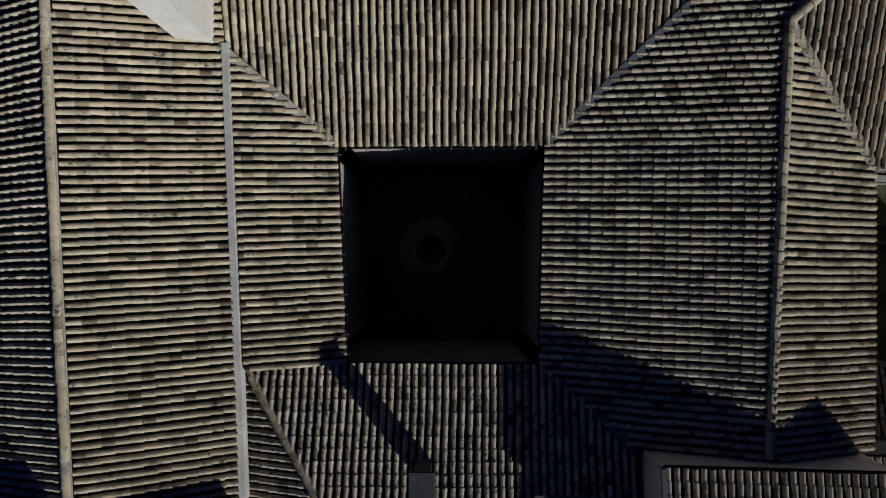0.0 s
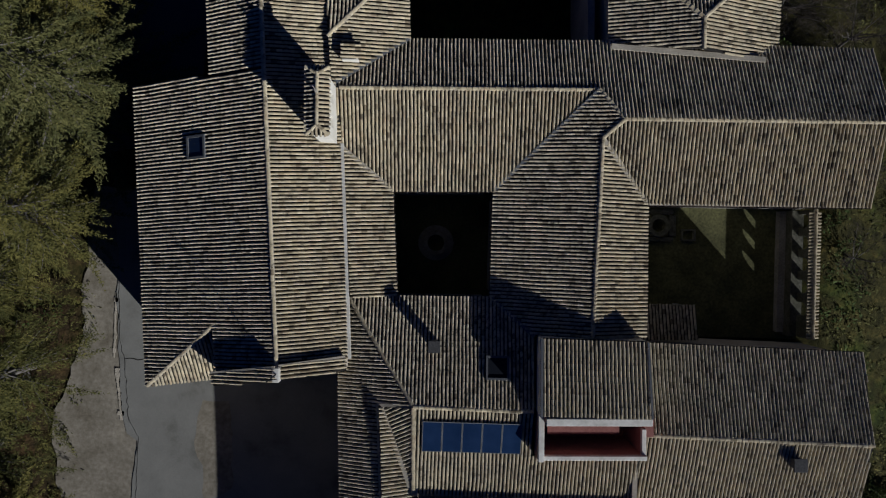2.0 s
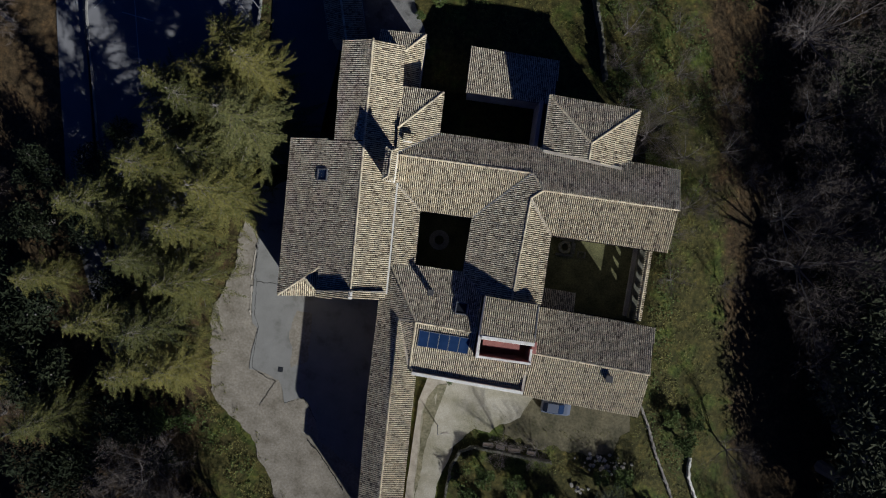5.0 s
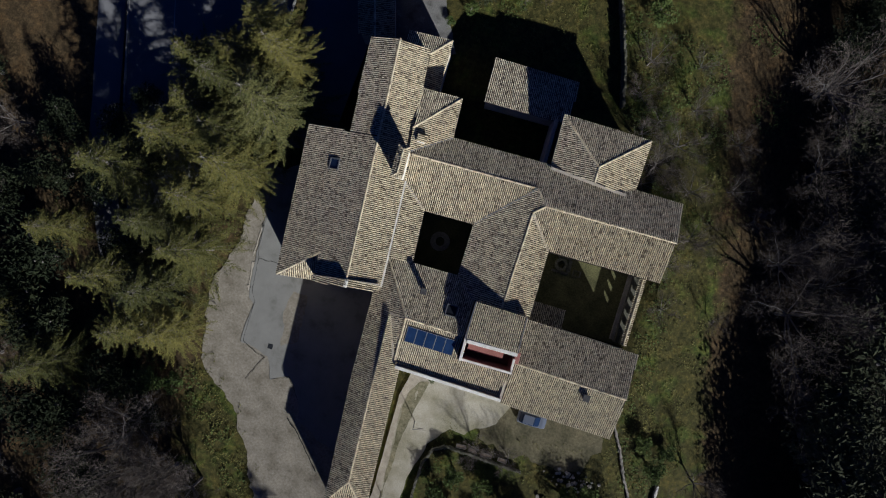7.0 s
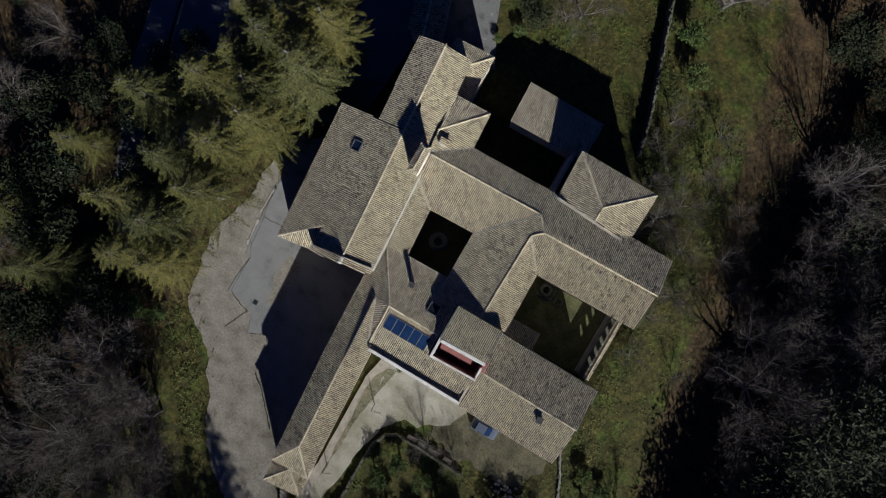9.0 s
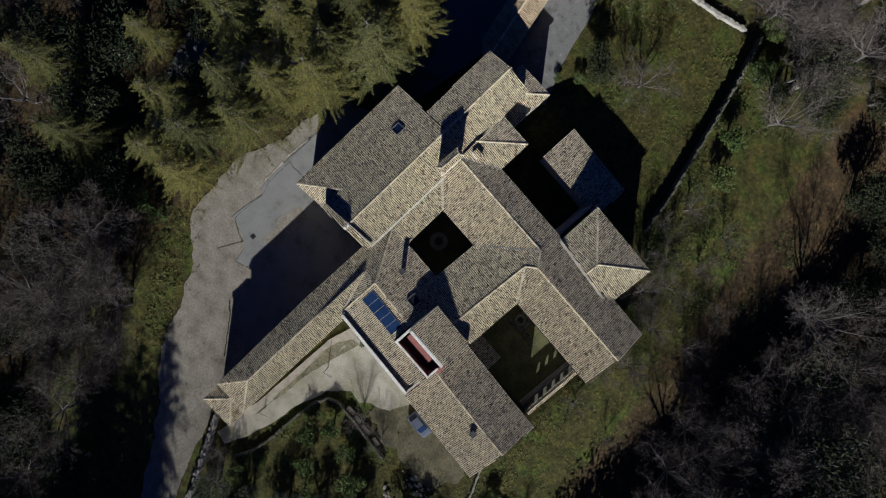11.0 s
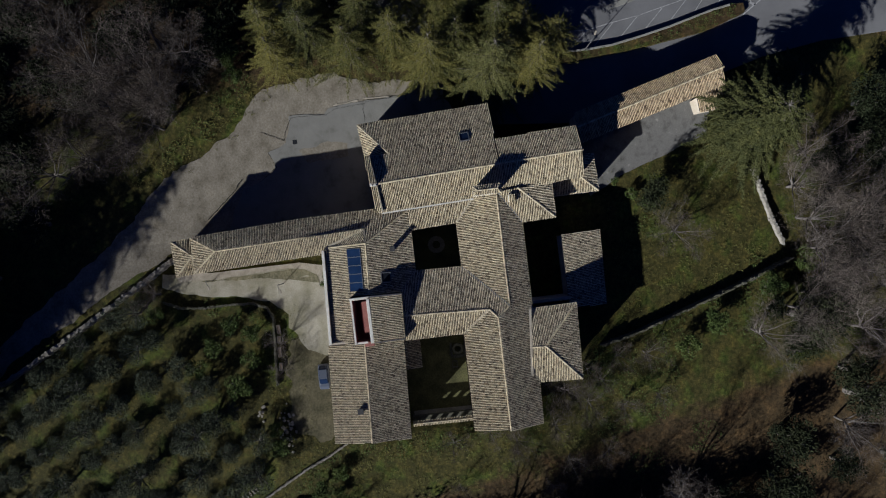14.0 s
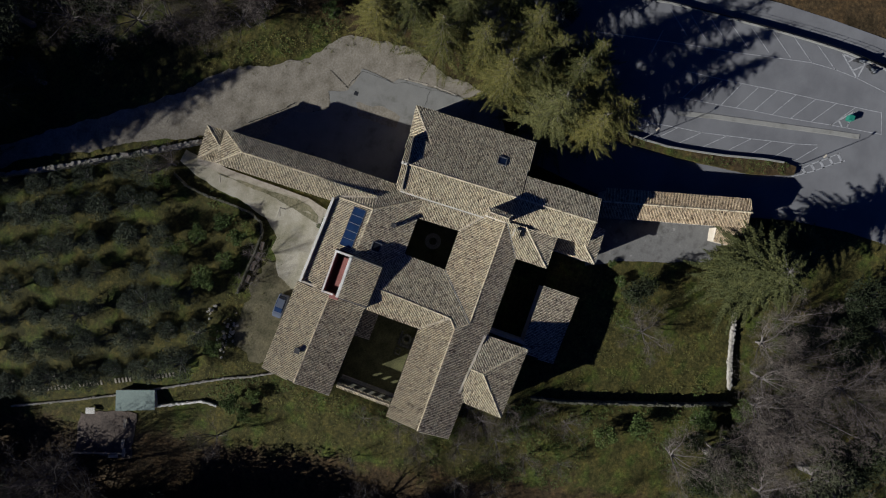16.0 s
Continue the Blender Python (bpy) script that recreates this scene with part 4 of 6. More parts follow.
gutter(cloister, (BR[0] - 0.05, BR[1], 8.0), (TR[0] - 0.06, TR[1], 8.0), 0.075, brackets=True)
gutter(cloister, (TL[0] + 0.06, TL[1], 8.0), (BL[0] + 0.06, BL[1], 8.0), 0.075, brackets=True)
gutter(cloister, (BL[0], BL[1] + 0.06, 8.05), (BR[0], BR[1] + 0.06, 8.05), 0.075, brackets=True)
gutter(cloister, (13.02, -6.1, 8.42), (13.04, 2.4, 8.42), 0.07)
gutter(cloister, (13.0, 2.32, 8.4), (27.5, 2.28, 8.4), 0.07)

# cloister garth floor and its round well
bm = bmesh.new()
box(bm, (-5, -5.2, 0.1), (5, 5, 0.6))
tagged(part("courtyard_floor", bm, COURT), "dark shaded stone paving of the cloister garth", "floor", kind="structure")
wellhead = thing("round_well", "round stone well in the middle of the cloister", "well")


def ring(bm, c, r0, r1, z0, z1, n=28):
    rows = []
    for r, z in ((r0, z0), (r1, z0), (r1, z1), (r0, z1)):
        rows.append([bm.verts.new((c[0] + r * math.cos(2 * math.pi * i / n), c[1] + r * math.sin(2 * math.pi * i / n), z)) for i in range(n)])
    for k in range(4):
        for i in range(n):
            bm.faces.new((rows[k][i], rows[k][(i + 1) % n], rows[(k + 1) % 4][(i + 1) % n], rows[(k + 1) % 4][i]))


for name, r0, r1, z1 in (("rim", 0.62, 0.92, 0.75), ("step", 0.93, 1.35, 0.16)):
    bm = bmesh.new()
    ring(bm, (0, 0), r0, r1, 0.0, z1)
    part(name, bm, STONE, wellhead)
wellhead.location = (-0.55, -0.05, 0.6)

# south blocks
south = thing("south_range", "southern tiled wing with a sunken terrace and white parapet", "building", (5, -12, 2))
SOLAR = P((5, -16.5), (0.03, 1), 8.2, 0.25)
HB = P((9.3, -6.15), (-0.03, -1), 10.4, 0.225)
SE_N = P((20, -6.95), (-0.042, -1), 7.52, 0.325)
SE_S = P((20, -18.05), (0.042, 1), 7.6, 0.305)
sl = [(-1.9, -10.4), (5.55, -10.65), (5.62, -13.55), (12.5, -13.75), (12.0, -16.75), (-1.82, -16.25)]
hb = [(6.02, -6.03), (12.5, -6.22), (12.4, -10.62), (5.82, -10.45)]
sn = [(13.0, -6.65), (27.74, -7.26), (27.14, -12.79), (12.5, -12.14)]
se = [(12.5, -12.14), (27.14, -12.79), (27.14, -18.4), (12.5, -17.75)]
roof(south, sl, SOLAR, CREAM)
roof(south, hb, HB, CREAM, (6, -6), 150)
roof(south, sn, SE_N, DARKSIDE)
roof(south, se, SE_S, CREAM)
walls(south, [(-1.9, -10.4), (5.55, -10.65), (5.62, -13.55), (5.6, -16.5), (-1.82, -16.25)], SOLAR, 0.05)
walls(south, [(5.6, -13.6), (12.5, -13.75), (12.2, -16.75), (5.6, -16.5)], SOLAR, 0.05)
walls(south, hb, HB, -0.06, WHITE)
walls(south, sn, SE_N, 0.3)
walls(south, se, SE_S, 0.3)
caps(south, (12.6, -12.15, 9.3), (27.14, -12.79, 9.3))
caps(south, (-1.9, -10.3, 9.72), (5.5, -10.6, 9.72))
WTRI = P((-4.0, -10.5), (0.87, 0.49), 8.75, 0.53)
wt = [(-3.95, -10.45), (-1.95, -16.2), (-1.9, -10.4)]
roof(south, wt, WTRI, DARKSIDE)
walls(south, wt, WTRI, 0.02)
caps(south, (-1.92, -16.2, 8.3), (-1.92, -10.4, 9.74), "hip_cap")
bm = bmesh.new()
bar(bm, (-1.6, -16.72, 0.8), (12.3, -17.22, 0.8), 0.4, 8.05)
bmesh.ops.bevel(bm, geom=bm.edges[:], offset=0.03, segments=1, affect="EDGES")
part("parapet", bm, WHITE, south, "whitish plastered parapet wall")
bm = bmesh.new()
bar(bm, (12.28, -13.7, 7.5), (12.2, -17.2, 7.5), 0.3, 1.2)
part("parapet", bm, PLASTER, south)
strip(south, (5.96, -6.0, 10.4), (5.79, -10.5, 11.38), 0.14, LEAD, "verge", 0.1, 0.04, "dull lead-covered verge")
strip(south, (12.45, -6.2, 10.4), (12.4, -10.6, 11.38), 0.12, LEAD, "verge", 0.1, 0.04)
gutter(south, (6.02, -5.95, 10.4), (12.5, -6.14, 10.4), 0.06)
# sunken terrace with white rim
for lo, hi in (((5.78, -13.45), (6.1, -10.5, 10.5)), ((6.1, -13.45), (12.5, -13.2, 10.2)), ((6.1, -10.98), (12.4, -10.58, 11.46)), ((12.25, -13.2), (12.5, -11.6, 10.0))):
    bm = bmesh.new()
    box(bm, (*lo, 3.0), (hi[0], hi[1], hi[2] - 0.32))
    part("terrace_wall", bm, RED, south, "dark red wall of the sunken terrace")
    bm = bmesh.new()
    box(bm, (lo[0] - 0.02, lo[1] - 0.02, hi[2] - 0.32), (hi[0] + 0.02, hi[1] + 0.02, hi[2]))
    bmesh.ops.bevel(bm, geom=bm.edges[:], offset=0.03, segments=1, affect="EDGES")
    part("terrace_rim", bm, WHITE, south, "white plastered rim of the sunken terrace")
bm = bmesh.new()
box(bm, (6.5, -12.05, 9.25), (11.0, -10.98, 9.42))
part("terrace_ledge", bm, RED, south, "red painted ledge")
bm = bmesh.new()
box(bm, (6.1, -13.2, 5.9), (12.3, -11.0, 6.0))
part("terrace_floor", bm, RED, south, "dark red terrace floor")
bm = bmesh.new()
box(bm, (12.4, -12.1, 9.1), (13.0, -10.7, 9.9))
part("red_slab", bm, RED, south, "pinkish red slab beside the terrace")
gutter(south, (13.0, -6.58, 7.54), (27.7, -7.2, 7.54), 0.07)

solar_panels = []
for i in range(5):
    vv, uu, nn = SOLAR.axes()
    m = Matrix((vv, uu, nn)).transposed().to_4x4()
    x, y = -0.72 + 1.245 * i, -12.16 - 0.035 * i
    m.translation = Vector((x, y, SOLAR.z(x, y))) + nn * 0.22
    pn = thing("solar_panel", "dark blue metal-framed solar panel on the tiled roof", "solar panel", m.translation, "row of solar panels")
    bm = bmesh.new()
    for lo, hi in (((-0.61, -1.04, -0.05), (-0.575, 1.04, 0.05)), ((0.575, -1.04, -0.05), (0.61, 1.04, 0.05)), ((-0.575, -1.04, -0.05), (0.575, -1.0, 0.05)), ((-0.575, 1.0, -0.05), (0.575, 1.04, 0.05))):
        box(bm, lo, hi)
    part("frame", bm, LEAD, pn, "thin grey metal frame").matrix_basis = m
    bm = bmesh.new()
    box(bm, (-0.575, -1.0, -0.04), (0.575, 1.0, 0.035))
    part("pane", bm, PANEL, pn, "blue glass").matrix_basis = m
    for yy in (-0.8, 0.8):
        bm = bmesh.new()
        box(bm, (-0.5, yy - 0.03, -0.24), (0.5, yy + 0.03, -0.05))
        part("mount", bm, IRON, pn).matrix_basis = m

# long south wing
wing = thing("long_wing", "long narrow tiled wing with a hipped end beside the gravel yard", "building", (-3.5, -24, 0))
WING_E = P((-0.95, -24), (-1, 0.03), 7.5, 0.47)
we = [(-4.1, -10.4), (-3.95, -10.45), (-1.95, -16.2), (-1.1, -17.4), (-0.52, -36.05), (-3.36, -32.3)]
HIP = P((-3, -36.1), (0, 1), 7.45, 0.36)
hp = [(-5.77, -36.1), (-0.52, -36.1), (-3.36, -32.3)]
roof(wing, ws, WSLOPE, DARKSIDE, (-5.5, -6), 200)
roof(wing, we, WING_E, CREAM)
roof(wing, hp, HIP, WEATHERED)
for pl, s in ((ws, WSLOPE), (we, WING_E), (hp, HIP)):
    walls(wing, pl, s, 0.22)
caps(wing, (-4.13, -10.5, 8.78), (-3.36, -32.3, 8.8))
caps(wing, (-5.77, -36.1, 7.5), (-3.36, -32.3, 8.85), "hip_cap")
caps(wing, (-0.52, -36.1, 7.5), (-3.36, -32.3, 8.85), "hip_cap")
strip(wing, (-3.95, -10.55, 8.78), (-1.98, -16.2, 8.12), 0.3, MORTAR, "valley_flashing", 0.06, 0.16, "pale mortar valley")
strip(wing, (-4.2, -10.4, 8.8), (-1.9, -10.3, 9.6), 0.2, MORTAR, "flashing")
gutter(wing, (-6.88, -8.6, 7.58), (-5.85, -36.0, 7.4), 0.08)
end = thing("end_lodge", "low hipped tiled lodge at the end of the long wing", "building", (-3, -37.7, 0))
APEX = (-3.1, -36.15)
lodge = [([(-5.57, -39.4), (-0.27, -39.15), APEX], P((-3, -39.3), (0, 1), 6.55, 0.28)),
         ([(-5.57, -39.4), APEX, (-5.75, -36.2)], P((-5.65, -38), (1, 0.03), 6.55, 0.345)),
         ([(-0.27, -39.15), (-0.5, -36.2), APEX], P((-0.4, -38), (-1, 0.03), 6.55, 0.33))]
for pl, s in lodge:
    roof(end, pl, s, WEATHERED)
    walls(end, pl, s, 0.12)
caps(end, (-5.57, -39.4, 6.6), (*APEX, 7.45), "hip_cap")
caps(end, (-0.27, -39.15, 6.6), (*APEX, 7.45), "hip_cap")

# north chapel and north-east block
chapel = thing("north_chapel", "small hipped tiled chapel against the church", "building", (-5, 14, 2))
CN = P((-5, 17.9), (0, -1), 8.5, 0.195)
CE = P((-2.37, 15), (-1, 0), 8.5, 0.20)
cn = [(-7.7, 17.9), (-2.44, 17.93), (-7.33, 12.7)]
cee = [(-2.44, 17.93), (-2.3, 12.95), (-7.1, 9.7), (-7.33, 12.7)]
roof(chapel, cn, CN, DARKSIDE)
roof(chapel, cee, CE, WEATHERED)
walls(chapel, cn, CN, 0.2)
walls(chapel, cee, CE, 0.25)
caps(chapel, (-2.44, 17.93, 8.55), (-7.33, 12.7, 9.55), "hip_cap")
strip(chapel, (-2.3, 12.95, 8.45), (-7.0, 9.75, 9.42), 0.25, LEAD, "valley_flashing")
vent = thing("dormer_vent", "small plastered roof vent with a tiled lid", "roof vent", (-5.9, 11.7, 9))
# Lit front pale, shaded sides dark: the light is put into the materials.
bm = bmesh.new()
box(bm, (-6.42, 11.3, 8.4), (-5.45, 12.2, 9.8))
part("wall", bm, MOSSY, vent)
bm = bmesh.new()
box(bm, (-6.42, 11.14, 8.4), (-5.42, 11.3, 9.78))
part("front", bm, LIME, vent, "cream plastered vent front, kept pale as the lit side")
roof(vent, [(-6.5, 11.2), (-5.3, 11.2), (-5.3, 12.3), (-6.5, 12.3)], P((-5.3, 11), (-1, 0), 9.75, 0.12), WEATHERED, thick=0.08)

ne = thing("north_east_block", "square hipped tiled block on the outer corner", "building", (16, 15.5, 1))
NEW = P((10.57, 16), (1, 0), 8.05, 0.285)
NEN = P((16, 19.3), (-0.03, -1), 8.05, 0.30)
NEE = P((21.68, 16), (-1, 0.05), 8.05, 0.285)
new_ = [(10.54, 19.5), (16.1, 14.0), (16.1, 12.1), (10.6, 12.75)]
nen = [(10.54, 19.5), (21.84, 19.14), (16.1, 14.0)]
nee = [(16.1, 14.0), (21.84, 19.14), (21.5, 12.27), (20.4, 11.7), (16.1, 12.1)]
for pl, s, lb in ((new_, NEW, DARKSIDE), (nen, NEN, DARKSIDE), (nee, NEE, WEATHERED)):
    roof(ne, pl, s, lb)
    walls(ne, pl, s, 0.22)
caps(ne, (10.54, 19.5, 8.1), (16.1, 14.0, 9.68), "hip_cap")
caps(ne, (21.84, 19.14, 8.1), (16.1, 14.0, 9.68), "hip_cap")
caps(ne, (16.1, 14.0, 9.68), (16.1, 12.1, 9.68))
strip(ne, (10.6, 12.5, 8.5), (20.4, 11.65, 8.75), 0.34, MORTAR, "flashing", 0.12)

# detached shed, gate lodge and annexes
shed = thing("outbuilding", "detached single-slope tiled outbuilding in the shade", "outbuilding", (6, 22, 1))
SH = P((6, 25.2), (0.02, -1), 3.9, 0.2)
sh = [(0.12, 19.1), (11.6, 19.0), (11.75, 25.0), (0.15, 25.35)]
roof(shed, sh, SH, DARKSIDE)
walls(shed, sh, SH, 0.25)
gutter(shed, (0.15, 25.4, 3.9), (11.75, 25.06, 3.9), 0.07)
link = thing("link_wall", "tall shaded wall between the ranges", "wall", (10.2, 16, 1))
bm = bmesh.new()
bar(bm, (9.9, 12.9, 0.5), (9.9, 19.2, 0.5), 0.45, 5.6)
part("wall", bm, PLASTER, link)

gate = thing("gate_lodge", "long low tiled lodge beside the lane", "building", (-20, 38, 0))
GN = P((-21.2, 34.85), (0.963, 0.269), 4.9, 0.36)
GS = P((-16.5, 35.3), (-0.963, -0.269), 4.9, 0.34)
gn = [(-24.4, 46.3), (-18.0, 23.4), (-15.7, 23.4), (-22.25, 46.75)]
gs = [(-22.25, 46.75), (-15.7, 23.4), (-13.2, 23.4), (-19.8, 47.15)]
roof(gate, gn, GN, RUSSET)
roof(gate, gs, GS, RUSSET)
walls(gate, gn, GN, 0.2)
walls(gate, gs, GS, 0.2)
caps(gate, (-15.7, 23.4, GS.z(-15.7, 23.4)), (-22.25, 46.75, GS.z(-22.25, 46.75)))
gutter(gate, (-13.15, 23.4, 4.92), (-19.75, 47.1, 4.92), 0.07)
ga = [(-19.8, 47.2), (-16.6, 47.75), (-16.2, 43.6), (-18.7, 43.1)]
GA = P((-16.3, 45.5), (-1, 0.15), 3.0, 0.25)
roof(gate, ga, GA, RUSSET)
walls(gate, ga, GA, 0.2)

annex = thing("church_annex", "low tiled annex at the end of the church", "building", (-8, 23, 1))
ANE = P((-5.7, 22), (-1, 0), 5.9, 0.3)
ANN = P((-8.5, 25.3), (0, -1), 5.9, 0.3)
ann = [(-11.6, 25.2), (-5.75, 25.4), (-8.0, 22.85), (-11.6, 22.85)]
ane = [(-5.75, 25.4), (-5.75, 18.3), (-7.8, 18.3), (-8.0, 22.85)]
roof(annex, ann, ANN, DARKSIDE)
roof(annex, ane, ANE, WEATHERED)
walls(annex, ann, ANN, 0.2)
walls(annex, ane, ANE, 0.2)
caps(annex, (-5.75, 25.4, 5.95), (-8.0, 22.85, 6.65), "hip_cap")


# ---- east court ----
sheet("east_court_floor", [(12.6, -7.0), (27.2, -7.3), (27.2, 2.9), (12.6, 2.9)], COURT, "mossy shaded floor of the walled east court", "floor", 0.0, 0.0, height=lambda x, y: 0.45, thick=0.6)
court_wall = thing("court_wall", "stone court wall with a row of openings and a tiled coping", "wall", (26, -2, 1))
opens = [1.7, 0.1, -1.5, -3.15, -4.8]
y0, y1, z0, z1 = -6.9, 2.5, -2.5, 3.45


def wall_x(y):
    return 25.95 + 0.2 * (y - y0) / (y1 - y0)


def arcade():
    """Thick wall pierced by low arches, thinner above them."""
    bm = bmesh.new()
    w = 0.85
    prism(bm, [(wall_x(y0), y0), (wall_x(y0) + w, y0), (wall_x(y1) + w, y1), (wall_x(y1), y1)], 1.85, z0)
    edges = [y0] + sorted(v for o in opens for v in (o - 0.5, o + 0.5)) + [y1]
    s = 0.5
    for a, c in zip(edges[::2], edges[1::2]):
        prism(bm, [(wall_x(a) + s, a), (wall_x(a) + w, a), (wall_x(c) + w, c), (wall_x(c) + s, c)], 3.1, 1.85)
    for o in opens:
        n = 8
        arc = [(o + 0.5 * math.cos(math.pi * k / n), 2.6 + 0.48 * math.sin(math.pi * k / n)) for k in range(n + 1)]
        for k in range(n):
            (ya, za), (yb, zb) = arc[k], arc[k + 1]
            xa, xb = wall_x(ya) + s, wall_x(yb) + s
            vs = [bm.verts.new(v) for v in ((xa, ya, za), (xa + w - s, ya, za), (xb + w - s, yb, zb), (xb, yb, zb), (xa, ya, 3.1), (xa + w - s, ya, 3.1), (xb + w - s, yb, 3.1), (xb, yb, 3.1))]
            for f in ((0, 1, 2, 3), (0, 3, 7, 4), (1, 5, 6, 2)):
                bm.faces.new([vs[j] for j in f])
    prism(bm, [(wall_x(y0) + s, y0), (wall_x(y0) + w, y0), (wall_x(y1) + w, y1), (wall_x(y1) + s, y1)], z1, 3.1)
    part("wall", bm, MOSSY, court_wall)
    bm = bmesh.new()
    prism(bm, [(wall_x(y0) - 0.5, y0 + 0.2), (wall_x(y0), y0 + 0.2), (wall_x(y1), y1), (wall_x(y1) - 0.5, y1)], 1.0, 0.2)
    part("bench", bm, STONE, court_wall, "low stone bench along the wall")


arcade()
for side in (1, -1):
    blocks = []
    n = int((y1 - y0) / TILE_W)
    for i in range(n):
        y = y0 + (i + 0.5) * TILE_W
        x = wall_x(y) + 0.7
        U = Vector((-side, 0, 0.4)).normalized()
        V = Vector((0, side, 0))
        V = V if V.cross(U).z > 0 else -V
        blocks.append(tile_points(0.44) @ np.column_stack((np.array(V), np.array(U), np.array(V.cross(U)))).T + np.array((x + side * 0.40, y, z1 + 0.01 * rng.random())))
    part("coping", joined("coping", blocks, TILE_FACES, TILE), None, court_wall, "double row of coping tiles", "stuff")
caps(court_wall, (wall_x(y0) + 0.7, y0, z1 + 0.18), (wall_x(y1) + 0.7, y1, z1 + 0.18), "ridge_cap", 0.11)
leanto = thing("lean_to", "small tiled lean-to roof in the corner of the court", "lean-to", (16, -5.5, 2))
LT = P((16, -4.45), (0, -1), 3.7, 0.24)
lt = [(13.2, -4.4), (18.1, -4.5), (18.1, -6.9), (13.2, -6.9)]
roof(leanto, lt, LT, DARKSIDE)
for x in (13.8, 17.8):
    bm = bmesh.new()
    box(bm, (x - 0.15, -4.9, 0.3), (x + 0.15, -4.6, 3.7))
    part("post", bm, STONE, leanto)
well2 = thing("court_well", "old stone well with a broken square base", "well")
bm = bmesh.new()
ring(bm, (0, 0), 0.5, 0.85, 0, 0.9, 20)
part("rim", bm, MOSSY, well2)
for lo, hi in (((-1.0, -1.2, 0), (1.3, -0.86, 0.35)), ((-0.6, 0.86, 0), (1.3, 1.25, 0.35)), ((0.95, -0.8, 0), (1.5, 0.8, 0.3))):
    bm = bmesh.new()
    box(bm, lo, hi)
    bmesh.ops.bevel(bm, geom=bm.edges[:], offset=0.04, segments=1, affect="EDGES")
    part("base_stone", bm, MOSSY, well2)
well2.location = (16.3, 1.35, 0.45)
bm = bmesh.new()
for lo, hi in (((18.2, 0.2, 0.44), (18.35, 1.1, 0.8)), ((19.15, 0.2, 0.44), (19.3, 1.1, 0.8)), ((18.35, 0.2, 0.44), (19.15, 0.33, 0.8)), ((18.35, 0.97, 0.44), (19.15, 1.1, 0.8))):
    box(bm, lo, hi)
tagged(part("stone_box", bm, MOSSY), "small square stone planter on the court floor", "planter")


# ---- chimneys ----
def chimney(x, y, z0, z1, w, d, label):
    ob = thing("chimney", label, "chimney", (x, y, z0), "roof chimneys")
    bm = bmesh.new()
    box(bm, (x - w, y - d, z0 - 0.8), (x + w, y + d, z1))
    bmesh.ops.bevel(bm, geom=bm.edges[:], offset=0.025, segments=1, affect="EDGES")
    k = part("chimney_body", bm, SLATE, ob)
    bm = bmesh.new()
    box(bm, (x - w - 0.13, y - d - 0.13, z1 + 0.18), (x + w + 0.13, y + d + 0.13, z1 + 0.26))
    bmesh.ops.bevel(bm, geom=bm.edges[:], offset=0.02, segments=1, affect="EDGES")
    k = part("cap_slab", bm, SLATE, ob)
    for sx in (-1, 1):
        bm = bmesh.new()
        box(bm, (x + sx * (w - 0.07) - 0.07, y - d, z1 - 0.01), (x + sx * (w - 0.07) + 0.07, y + d, z1 + 0.19))
        k = part("cap_support", bm, PLASTER, ob)
    return ob


chimney(-0.62, -6.5, SOUTH.z(-0.62, -6.5), 10.05, 0.24, 0.24, "plastered chimney with a flat stone cap")
chimney(22.3, -13.9, SE_S.z(22.3, -13.9), 9.5, 0.3, 0.3, "small dark chimney beside the roof ridge")


# ---- plants ----
def quads(name, centres, along, across, material):
    """Many small leaf-like blades: centre, half length vector, half width vector."""
    c, a, w = (np.asarray(v, float) for v in (centres, along, across))
    vs = np.stack([c - a, c - a * 0.1 + w, c + a, c - a * 0.1 - w], 1)
    n = len(c)
    me = bpy.data.meshes.new(name)
    me.from_pydata(vs.reshape(-1, 3).tolist(), [], np.arange(n * 4).reshape(n, 4).tolist())
    me.materials.append(material)
    return me


